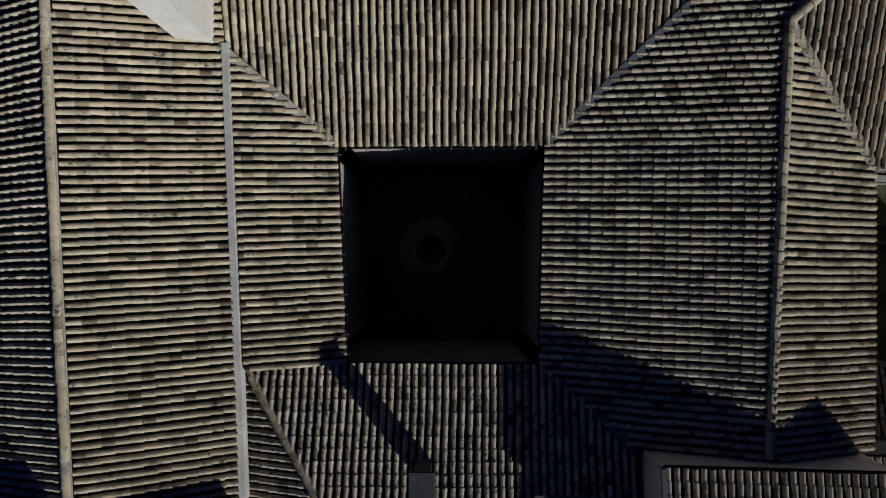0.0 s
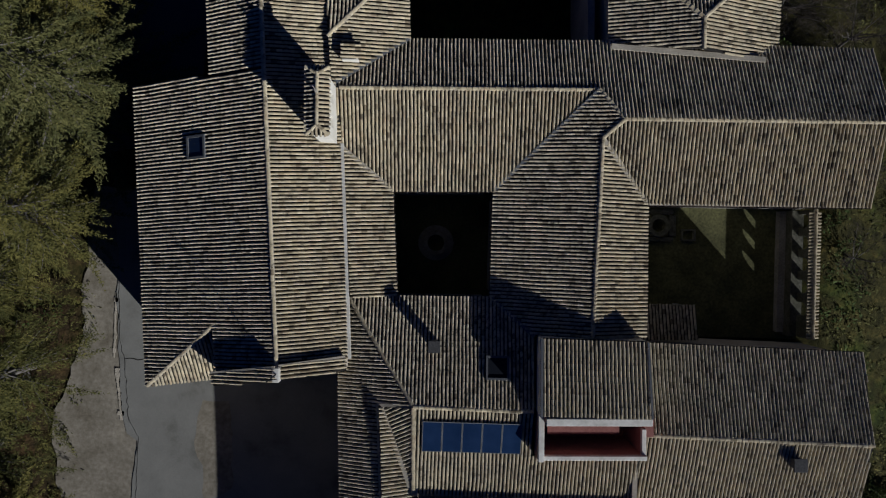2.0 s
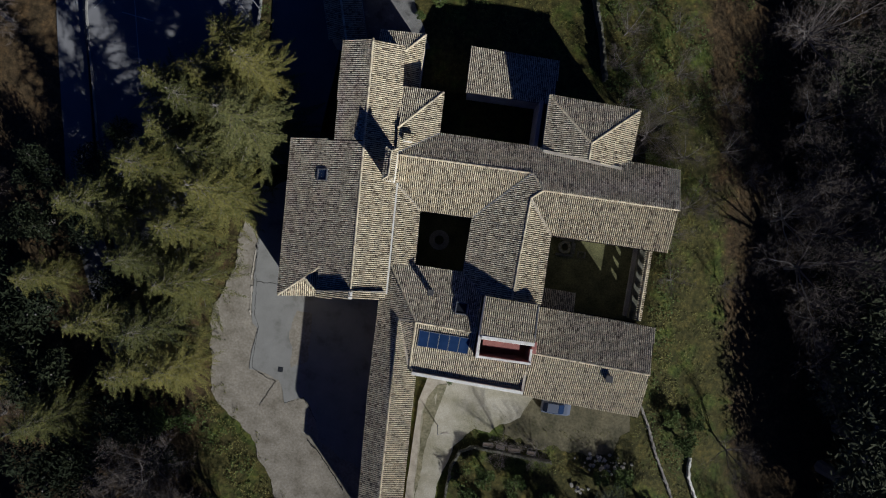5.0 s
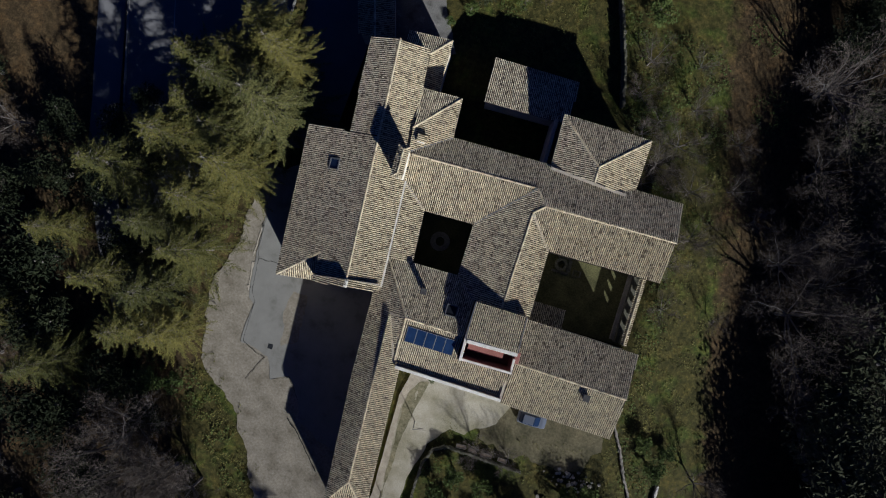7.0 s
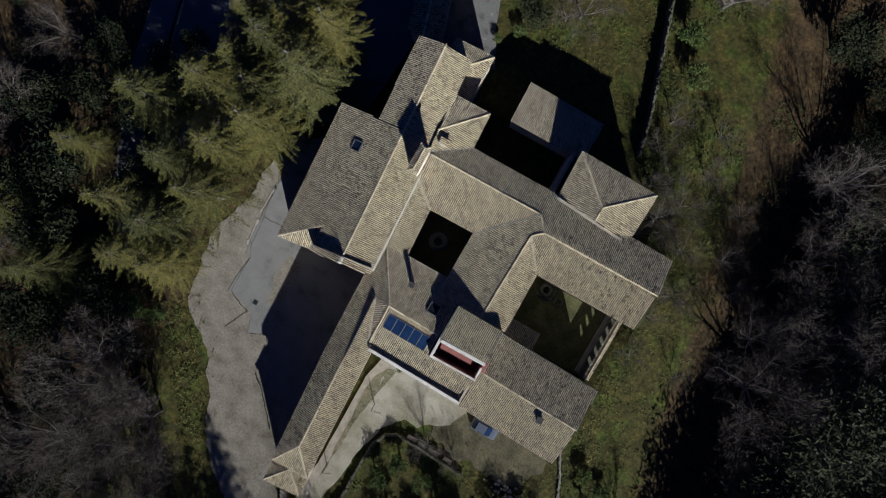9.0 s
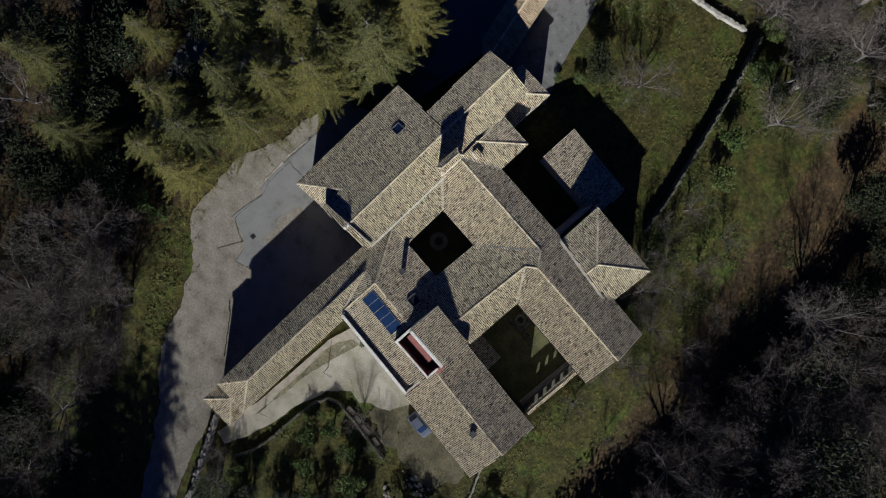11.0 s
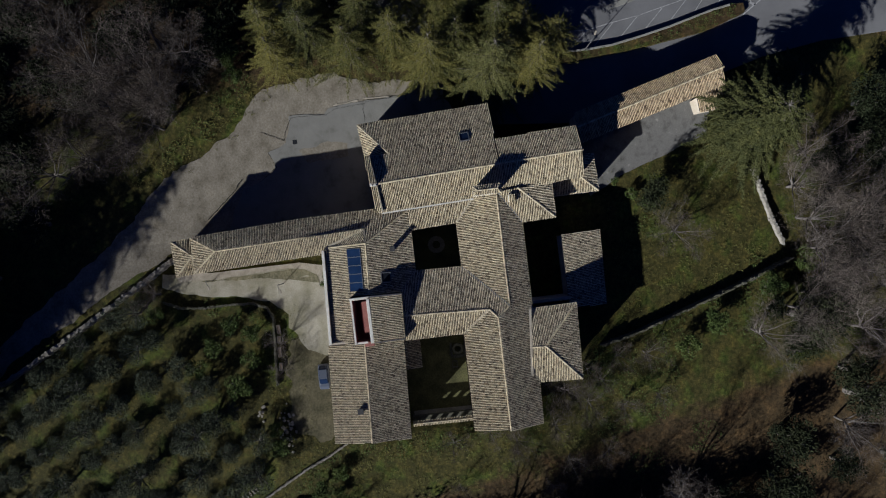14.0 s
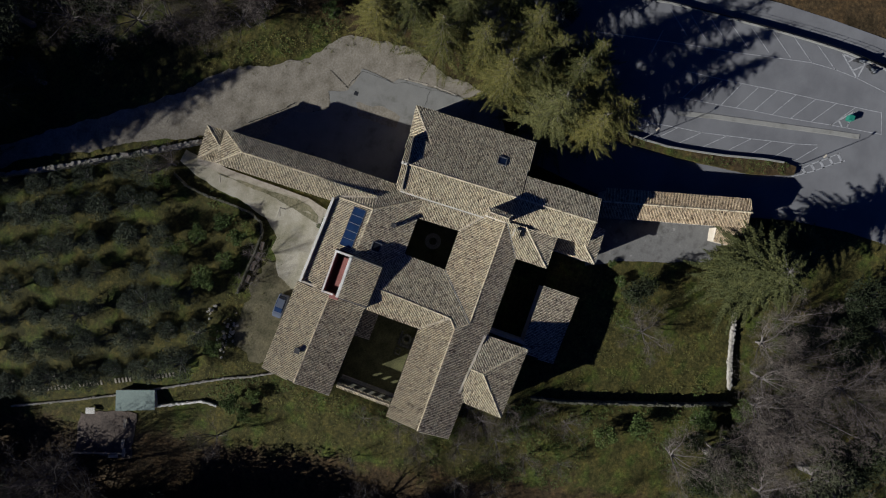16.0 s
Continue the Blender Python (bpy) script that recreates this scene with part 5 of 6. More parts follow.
def conifer_meshes(seed, height, radius, taper=0.8, needle=0.125, gap=0.50, material=CONIFER):
    """A cedar: straight trunk, tiers of wide boughs, each a flat feathery spray of its own."""
    r = np.random.default_rng(seed)
    bm = bmesh.new()
    tube(bm, (0, 0, -0.5), (0, 0, height * 0.55), 0.4, 0.24, 8)
    tube(bm, (0, 0, height * 0.55), (0, 0, height), 0.24, 0.03, 6)
    cs, al, ac = [], [], []

    def blades(o, d, n, size):
        """Needle clusters along a branchlet, turned out to both sides."""
        t = (np.arange(n) + r.random(n)) / n
        c = o + d * t[:, None] + 0.05 * r.normal(size=(n, 3))
        u = d / (np.linalg.norm(d) + 1e-9)
        s = np.array((-u[1], u[0], 0))
        q = u * 0.8 + s * (np.where(np.arange(n) % 2, 1, -1) * (0.45 + 0.3 * r.random(n)))[:, None]
        q[:, 2] += -0.1 + 0.3 * r.normal(size=n)
        q = q / np.linalg.norm(q, axis=1)[:, None] * size * (0.7 + 0.6 * r.random((n, 1)))
        w = np.cross(q, np.array((0, 0, 1.0)) + 0.45 * r.normal(size=(n, 3)))
        w = w / np.linalg.norm(w, axis=1)[:, None] * size * 0.27
        cs.append(c), al.append(q), ac.append(w)

    z = height * 0.12
    while z < height * 0.97:
        k = (z - height * 0.12) / (height * 0.88)
        rad = radius * (1 - k) ** taper * (0.85 + 0.3 * r.random()) + 0.4
        n = int(7 + 3 * r.random())
        start = r.random() * 6.3
        for i in range(n):
            if r.random() < 0.10:
                continue
            a = start + 6.283 * i / n + 0.2 * r.normal()
            L = rad * (0.42 + 0.72 * r.random())
            o = np.array((0, 0, z + 0.4 * r.normal()))
            droop, lift = 0.2 + 0.3 * (1 - k) * r.random(), 0.05 + 0.25 * r.random()
            bend = 0.22 * r.normal()
            at = lambda f: o + np.array((math.cos(a + bend * f), math.sin(a + bend * f), 0)) * L * f + np.array((0, 0, lift * L * f - droop * L * f * f))
            if L > 0.8:
                tube(bm, tuple(o), tuple(at(0.6)), 0.05 + 0.012 * L, 0.025, 4)
            steps = max(4, int(L / 0.21))
            for j in range(steps):
                f = 0.14 + 0.86 * (j + 0.4 * r.random()) / steps
                p = at(f)
                for sd in (-1, 1):
                    bl = (0.17 * L + 0.15) * (1 - f) ** 0.9 * min(1, 0.3 + 2.6 * f) * (0.45 + 0.85 * r.random()) + 0.10
                    b2 = a + bend * f + sd * (0.78 + 0.12 * r.normal())
                    dv = np.array((math.cos(b2), math.sin(b2), -0.18 - 0.25 * r.random())) * bl
                    blades(p, dv, max(3, int(bl / 0.075)), needle)
            blades(at(0.55), at(1.08) - at(0.55), 12, 0.13)
        z += (gap + 0.36 * r.random()) * (1.2 - 0.5 * k)
    me = bpy.data.meshes.new("trunk")
    bm.to_mesh(me)
    bm.free()
    me.materials.append(BARK)
    return me, quads("crown", np.concatenate(cs), np.concatenate(al), np.concatenate(ac), material)


def bare_meshes(seed, height, spread, limbs=8, low=0.24):
    """A leafless broad tree: a short trunk, limbs that fan out, and a haze of fine pale twigs."""
    r = np.random.default_rng(seed)
    big, cs, al, ac = bmesh.new(), [], [], []
    top = np.array((0.3 * r.normal(), 0.3 * r.normal(), height * low))
    tube(big, (0, 0, -0.5), tuple(top), 0.017 * height, 0.012 * height, 7)

    def blade(p, q, w):
        e = q - p
        x = np.cross(e, r.normal(size=3))
        cs.append((p + q) / 2), al.append(e / 2), ac.append(x / (np.linalg.norm(x) + 1e-9) * w)

    def turned(d, amount):
        """A way that leaves d sideways."""
        v = np.cross(d, r.normal(size=3))
        v = v / (np.linalg.norm(v) + 1e-9) * amount + d
        v[2] += 0.12
        return v / np.linalg.norm(v)

    def run(p, d, length, steps, wander):
        pts = [p]
        for _ in range(steps):
            d = d + wander * r.normal(size=3) + np.array((0, 0, 0.04))
            d = d / np.linalg.norm(d)
            pts.append(pts[-1] + d * length / steps)
        return pts

    for i in range(limbs):
        a = 6.283 * i / limbs + 0.35 * r.normal()
        out = spread * (0.35 + 0.75 * r.random())
        d = np.array((math.cos(a) * out, math.sin(a) * out, 0.75))
        d = d / np.linalg.norm(d)
        limb = run(top * (0.75 + 0.25 * r.random()), d, height * (0.48 + 0.22 * r.random()), 6, 0.15)
        for j, (p, q) in enumerate(zip(limb, limb[1:])):
            tube(big, tuple(p), tuple(q), 0.0085 * height * (1 - j / 7), 0.0085 * height * (1 - (j + 1) / 7), 5)
            if j == 0:
                continue
            for _ in range(3):
                d2 = turned((q - p) / np.linalg.norm(q - p), 0.85)
                side = run(q, d2, height * 0.19 * (1.15 - 0.1 * j) * (0.7 + 0.6 * r.random()), 3, 0.2)
                for m, (u, v) in enumerate(zip(side, side[1:])):
                    blade(u, v, 0.042 - 0.009 * m)
                    for _ in range(3):
                        d3 = turned((v - u) / np.linalg.norm(v - u), 0.8)
                        t = run(v, d3, height * 0.085 * (0.7 + 0.6 * r.random()), 2, 0.2)
                        blade(t[0], t[1], 0.019), blade(t[1], t[2], 0.014)
                        for _ in range(3):
                            o = t[0] + (t[2] - t[0]) * (0.3 + 0.7 * r.random())
                            d4 = turned((t[2] - t[0]) / np.linalg.norm(t[2] - t[0]), 0.75)
                            blade(o, o + d4 * height * 0.048 * (0.6 + 0.8 * r.random()), 0.0125)
    me = bpy.data.meshes.new("trunk")
    big.to_mesh(me)
    big.free()
    me.materials.append(BARK)
    return me, quads("crown", cs, al, ac, TWIG)


def leafy_meshes(seed, height, radius, leaves, material, size=0.16, lobes=7):
    """A low round-headed tree of leaf clumps with gaps, on a short forked trunk."""
    r = np.random.default_rng(seed)
    bm = bmesh.new()
    tube(bm, (0, 0, -0.4), (0.1, 0, height * 0.4), 0.06 * height, 0.04 * height, 7)
    cs, al, ac = [], [], []
    for i in range(lobes):
        a = 6.283 * i / lobes + 0.5 * r.normal()
        rr = radius * (0.25 + 0.45 * r.random())
        c = np.array((rr * math.cos(a), rr * math.sin(a), height * (0.55 + 0.25 * r.random())))
        tube(bm, (0.1, 0, height * 0.36), tuple(c), 0.03 * height, 0.012 * height, 5)
        lr = radius * (0.36 + 0.22 * r.random())
        n = leaves // lobes
        v = r.normal(size=(n, 3))
        v /= np.linalg.norm(v, axis=1)[:, None]
        pts = c + v * (lr * (0.55 + 0.5 * r.random((n, 1)))) * np.array((1, 1, 0.72))
        cs.append(pts)
        q = v * 0.5 + r.normal(size=(n, 3)) * 0.6
        q = q / np.linalg.norm(q, axis=1)[:, None] * size * (0.6 + 0.7 * r.random((n, 1)))
        w = np.cross(q, r.normal(size=(n, 3)) + np.array((0, 0, 1.2)))
        w = w / np.linalg.norm(w, axis=1)[:, None] * size * 0.27
        al.append(q), ac.append(w)
    me = bpy.data.meshes.new("trunk")
    bm.to_mesh(me)
    bm.free()
    me.materials.append(BARK)
    return me, quads("crown", np.concatenate(cs), np.concatenate(al), np.concatenate(ac), material)


def tree(name, meshes, label, x, y, z=None, size=1.0, turn=0.0, group=""):
    z = land(x, y) - 0.05 if z is None else z
    ob = thing(name, label, "tree", (0, 0, 0), group)
    part("trunk", meshes[0], None, ob)
    part("crown", meshes[1], None, ob)
    ob.matrix_basis = Matrix.Translation((x, y, z)) @ Matrix.Rotation(turn, 4, "Z") @ Matrix.Diagonal((size, size, size * (0.92 + 0.16 * random.random()), 1))
    return ob


FIRS = [conifer_meshes(11, 20.0, 7.8), conifer_meshes(12, 17.0, 6.8), conifer_meshes(13, 19.0, 7.2)]
BROAD = conifer_meshes(14, 16.0, 9.6, 0.5, 0.20, 0.22, SPRUCE)
FIR_LABEL = "tall olive-green cedar with wide feathery boughs"
# Several are added gap fillers so the row throws a solid shadow.
for i, (x, y, s) in enumerate([(-28.0, 2.0, 0.9), (-33.0, 12.5, 0.9), (-34.5, 8.5, 0.85), (-30.5, 6.0, 0.85), (-37.5, 4.0, 0.92), (-42.5, -1.5, 0.95), (-26.0, 17.5, 0.8), (-32.5, -3.0, 0.92), (-31.0, -9.5, 0.9), (-36.5, -7.5, 0.8), (-34.0, -15.5, 0.95), (-29.5, 21.0, 0.75), (-31.0, 16.0, 0.8), (-28.0, 13.5, 0.85), (-36.0, 14.0, 0.8),
                              (-31.5, -20.5, 0.75), (-36.5, -21.5, 0.8), (-40.5, -15.5, 0.8), (-46.0, -28.8, 0.8), (-50.4, -11.8, 0.7), (-56, -25, 0.9)]):
    tree("conifer", FIRS[i % 3], FIR_LABEL, x, y, None, s, i * 2.1, "conifers west of the church")
tree("conifer", conifer_meshes(15, 20.0, 7.8, 0.8, 0.135, 0.46, SPRUCE), "tall dark green spruce close to the church", -25.6, 10.6, None, 1.0, 0.0)
for i, (x, y, s) in enumerate([(-13.6, 49.8, 1.0), (-18.8, 56.0, 0.62)]):
    tree("conifer", BROAD, "broad dense dark green conifer beside the gate lodge", x, y, None, s, 1 + i * 2.6, "conifers beside the lawn")

BARE = [bare_meshes(21, 14.0, 0.95), bare_meshes(22, 15.0, 0.8, 9), bare_meshes(23, 12.0, 1.15, 9, 0.16)]
BARE_LABEL = "leafless grey-brown broadleaf tree with fine twigs"
WOODS = [[(27, 95), (29, 58), (34, 48), (42, 37), (47, 27), (46, 13), (47, 4), (53, -6), (62, -13), (66, -75), (105, -75), (105, 95)], [(20, 95), (9, 66), (14, 48), (18, 44), (24, 52), (28, 60), (28, 95)], [(-30, 95), (-14, 66), (-6, 60), (8, 57), (12, 95)],
         [(-31, -34), (-24, -40), (-18, -47), (-12, -56), (-4, -64), (4, -74), (14, -92), (-70, -92), (-70, -30), (-44, -30)], [(-62, -30), (-57, -8), (-61, 12), (-64, 40), (-90, 60), (-90, -30)]]


def inside(poly, x, y):
    c = False
    for i in range(len(poly)):
        (x0, y0), (x1, y1) = poly[i - 1], poly[i]
        if (y0 > y) != (y1 > y) and x < (x1 - x0) * (y - y0) / (y1 - y0) + x0:
            c = not c
    return c


PLOTS = [(2, 58, 33), (31, 64, 36), (51, 67, 38), (70, 70, 39), (90, 72, 41), (110, 75, 42)]


def on_plot(x, y, room=5.0):
    """Whether a place lies on the stretch of land that is worth planting."""
    for deg, w, h in PLOTS:
        c, d = math.cos(radians(deg)), math.sin(radians(deg))
        if abs(x * c + y * d) < w + room and abs(y * c - x * d) < h + room:
            return True
    return False


random.seed(9)
# Thickets in the shade-dark leaf, filling gaps that should look black.
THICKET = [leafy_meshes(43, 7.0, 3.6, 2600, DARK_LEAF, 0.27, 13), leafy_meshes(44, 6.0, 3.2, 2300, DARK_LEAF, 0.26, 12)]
HOLM = [leafy_meshes(41, 8.0, 3.4, 2300, HOLM_LEAF, 0.25, 13), leafy_meshes(42, 9.5, 3.8, 2600, HOLM_LEAF, 0.26, 14)]
k = 0
for n, wood in enumerate(WOODS):
    for gx in range(-104, 108, 7):
        for gy in range(-98, 98, 7):
            x, y = gx + random.uniform(-2.8, 2.8), gy + random.uniform(-2.8, 2.8)
            # Trees out of view, kept only where their shadows reach the plots.
            shade = not on_plot(x, y)
            if not inside(wood, x, y) or random.random() < (0.2 if n < 3 else 0.04):
                continue
            if shade and not (on_plot(x - 16, y + 18) or on_plot(x - 25, y + 28)):
                continue
            k += 1
            pick = random.random()
            if shade and k % 2:
                tree("evergreen_tree", HOLM[k % 2], "unseen dark evergreen added to shade the woodland", x, y, None, 1.5 + 0.5 * random.random(), k * 1.9, "woodland evergreens")
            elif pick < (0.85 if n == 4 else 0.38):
                tree("evergreen_tree", THICKET[k % 2], "low evergreen thicket, near-black to read as shaded gaps", x, y, None, (0.45 if n == 4 else 0.9) + 0.6 * random.random(), k * 1.9, "woodland thickets")
            elif pick < 0.56:
                tree("evergreen_tree", HOLM[k % 2], "grey-green evergreen tree among bare woodland", x, y, None, 0.75 + 0.6 * random.random(), k * 1.9, "woodland evergreens")
            else:
                tree("bare_tree", BARE[k % 3], BARE_LABEL, x, y, None, 0.65 + 0.7 * random.random(), k * 1.7, "bare woodland trees")
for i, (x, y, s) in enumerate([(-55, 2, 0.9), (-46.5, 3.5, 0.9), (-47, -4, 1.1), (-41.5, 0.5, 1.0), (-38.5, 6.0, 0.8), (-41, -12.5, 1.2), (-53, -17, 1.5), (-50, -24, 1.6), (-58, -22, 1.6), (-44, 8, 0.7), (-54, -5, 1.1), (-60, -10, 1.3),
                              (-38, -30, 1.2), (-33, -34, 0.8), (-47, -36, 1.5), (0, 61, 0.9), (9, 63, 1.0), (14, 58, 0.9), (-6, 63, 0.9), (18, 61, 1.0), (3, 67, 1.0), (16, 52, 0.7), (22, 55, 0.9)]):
    tree("evergreen_tree", THICKET[i % 2], "evergreen tree with shade-dark leaves below taller trees", x, y, None, s, i * 1.4, "dark understorey evergreens")
# Extra trees to darken the slope; the evergreens stand out of view.
r9 = random.Random(31)
for i in range(44):
    x, y = r9.uniform(56, 86), r9.uniform(-52, 2) + (38 if i > 29 else 0)
    if x > 75:
        tree("evergreen_tree", HOLM[i % 2], "tall unseen evergreen added to shade the wooded slope", x, y, None, 1.1 + 0.4 * r9.random(), i * 1.4, "evergreens on the slope")
    else:
        tree("bare_tree", BARE[i % 3], BARE_LABEL, x, y, None, 0.9 + 0.35 * r9.random(), i * 1.4, "bare woodland trees")
# Almost all out of view, set by the shadows wanted on lane and grove.
for i, (x, y, s) in enumerate([(9.5, -75.5, 1.0), (10.0, -82.0, 1.1), (5.0, -77.5, 1.05), (1.0, -72.0, 0.95), (8.0, -83.0, 1.1), (17.0, -86.0, 1.1), (15.0, -79.0, 1.0), (22.0, -88.5, 1.1), (13.0, -94.0, 1.1), (46.0, -90.0, 0.85), (52.0, -92.0, 0.9), (58.0, -90.0, 0.9), (64.0, -86.0, 0.9), (50.0, -98.0, 0.9), (12.0, -88.0, 1.1), (18.0, -92.0, 1.15), (24.0, -98.0, 1.2), (13.8, -74.6, 1.12), (17.2, -77.6, 1.12), (20.6, -80.6, 1.1), (24.5, -85.0, 1.0), (29.5, -88.0, 0.95), (34.0, -91.0, 0.95), (38.0, -84.0, 0.6), (42.0, -82.0, 0.55), (34.5, -85.5, 0.62)]):
    tree("conifer", FIRS[i % 3], "tall dark conifer placed to shade lane and grove", x, y, None, s, i * 1.4, "lane conifers")
for i, (x, y, s) in enumerate([(48.5, 10.5, 0.7), (52, 8, 0.95), (54.5, 3, 1.05), (57, -3, 1.0), (60, -1.5, 1.15), (50, 15, 1.0), (52, 17, 1.1), (57, 6, 1.1), (50.4, 32.4, 1.0), (60, 27, 1.0), (66, 31, 1.0), (56, 36, 0.9), (69, 25, 1.05), (48, 23, 0.9), (-27, -43, 1.15), (-24, -41, 0.95), (-30, -40, 1.0), (-26, -48, 1.1), (-22, -45.5, 0.8), (-31, -47, 1.0), (-34, -35.5, 0.95), (-20.5, -52, 0.9), (-18, -57, 0.95), (-3, 57.5, 1.0), (2, 58.5, 1.1), (7, 59.5, 1.0), (-8, 60, 0.9), (12, 60, 1.0), (5, 64, 1.1), (-2, 64, 1.0), (16, 55, 0.9), (19, 49, 0.8), (11, 66, 1.1)]):
    tree("bare_tree", BARE[i % 3], BARE_LABEL, x, y, None, s, i * 2.3, "bare woodland trees")
# Some stand here only as added casters, enlarged to shade slope and terrace.
for i, (x, y, s) in enumerate([(51.5, 5.0, 0.9), (60, 4, 2.1), (58, 13, 1.9), (53, 20, 1.2), (58, -13, 2.0), (61, -19, 2.1), (65, -24, 2.1), (59, -25, 1.8), (66, -31, 2.0), (62, -34, 1.8), (70, -18, 1.6), (68, 36, 1.4), (60, 42, 1.2), (62, 19, 2.0), (66, 2, 1.9), (65, 10, 2.1), (62, -7, 1.9), (56, -7, 1.5), (60, -60, 1.3), (64, -54, 1.4), (62, -49, 0.9), (68, -47, 1.0), (62, -67, 1.5), (56, -64, 0.9), (66, -62, 1.6), (69, -57, 1.5), (58, -71, 1.4), (66, -40, 1.0), (70, -30, 1.2)]):
    tree("evergreen_tree", HOLM[i % 2], "grey-green evergreen tree shading the wooded slope", x, y, None, s, i * 1.4, "evergreens on the slope")
SHRUBS = [leafy_meshes(51, 3.0, 1.9, 1500, IVY, 0.2, 8), leafy_meshes(52, 2.2, 1.6, 1100, IVY, 0.18, 7)]
for i, (x, y, s) in enumerate([(9.8, -29.8, 0.9), (13.9, -30.5, 1.0), (8.0, -33.5, 0.9), (14.2, -39.5, 1.1), (11.0, -36.0, 0.9), (5.0, -44.5, 0.9), (18.0, -33.0, 1.2), (2.2, -17.6, 0.55), (3.2, -18.0, 0.5),
                              (25.0, -28.5, 0.8), (28.0, -27.5, 0.9), (-4.9, 32.1, 0.7), (-7.2, 29.4, 0.4), (-3.4, 34.5, 0.9), (16.5, 43.0, 1.2), (20.0, 38.0, 1.3), (12.5, 52.0, 1.3), (9.0, 58.5, 1.4), (35.5, -22.5, 1.0), (37.0, -20.0, 0.9), (33.5, -19.0, 0.8), (-31.0, -28.5, 1.0), (-34.0, -29.5, 1.2)]):
    ob = tree("shrub", SHRUBS[i % 2], "dense green evergreen shrub on rough grass", x, y, None, s, i * 1.9, "garden shrubs")
    ob["category"] = "shrub"
for i, (x, y, s) in enumerate([(1.8, 38.0, 0.72), (0.2, 36.6, 0.4), (11.6, -25.8, 0.33), (16.2, -25.8, 0.36), (-3.0, 57.9, 0.75), (6.0, 60.0, 0.95), (18.5, 59.5, 0.9), (2.0, -44.0, 0.5), (24.5, 17.0, 0.5), (27.0, 21.0, 0.55), (30.0, 15.0, 0.45), (31.5, 9.0, 0.4), (31.0, -1.0, 0.4), (38.5, -0.8, 0.3),
                              (33.8, 8.7, 0.28), (40.6, 14.1, 0.35), (42.5, -23.0, 0.6), (45.0, 9.0, 0.75), (36.0, 24.0, 0.4), (20.5, 31.0, 0.45), (27.5, 32.5, 0.3), (20.6, 26.5, 0.42), (22.0, 21.5, 0.4), (23.5, 14.5, 0.36), (24.6, 19.0, 0.42), (24.0, 23.5, 0.36), (29.6, 4.8, 0.34), (30.2, 9.2, 0.32), (35.9, 17.1, 0.4), (28.5, 26.7, 0.36)]):
    tree("bare_tree", BARE[(i + 2) % 3], "small leafless garden tree with grey branches", x, y, None, s, i * 1.3)

OLIVES = [leafy_meshes(31, 4.0, 2.3, 3000, OLIVE, 0.13, 9), leafy_meshes(32, 3.6, 2.0, 2600, OLIVE, 0.13, 8), leafy_meshes(33, 4.4, 2.5, 3300, OLIVE, 0.13, 10)]


GROVE = [(3.0, -47.5), (6, -43), (12, -41), (16, -35), (20, -31), (30, -29), (34, -33), (44, -52), (56, -80), (40, -95), (20, -78)]
random.seed(4)
row_dir, row_nrm = Vector((-0.46, 0.89)), Vector((0.89, 0.46))
count = 0
for i in range(-30, 30):
    for j in range(-30, 30):
        p = Vector((20, -55)) + row_dir * (i * 3.6 + random.uniform(-0.7, 0.7)) + row_nrm * (j * 5.4 + random.uniform(-0.6, 0.6))
        if inside(GROVE, p.x, p.y) and on_plot(p.x, p.y) and random.random() > 0.12:
            tree("olive_tree", OLIVES[count % 3], "low grey-green olive tree in a grove", p.x, p.y, None, 0.75 + 0.45 * random.random(), count * 1.1, "olive grove")
            count += 1


def scrub(name, patches, label, material=IVY, per=26, size=0.14, tall=0.8, lift=0.0):
    """Low leafy undergrowth over patches (x, y, radius)."""
    r = np.random.default_rng(50)
    cs, al, ac = [], [], []
    for x, y, rad in patches:
        n = int(per * rad * rad)
        a, q = r.random(n) * 6.283, np.sqrt(r.random(n)) * rad
        for t, d in zip(a, q):
            px, py = x + d * math.cos(t), y + d * math.sin(t)
            if noise.noise(Vector((px * 0.6, py * 0.6, 2))) < -0.15:
                continue
            h = tall * (1 - (d / rad) ** 2) * (0.5 + noise.noise(Vector((px * 0.8, py * 0.8, 7)))) + 0.1
            for _ in range(2):
                cs.append((px, py, land(px, py) + lift + max(0.02, h * r.random())))
                v = r.normal(size=3) * (1, 1, 0.5)
                v = v / np.linalg.norm(v) * size * (0.6 + 0.8 * r.random())
                w = np.cross(v, r.normal(size=3) * 0.5 + (0, 0, 1))
                al.append(v), ac.append(w / np.linalg.norm(w) * size * 0.5)
    return tagged(part(name, quads(name, cs, al, ac, material), None), label, "undergrowth", kind="stuff")


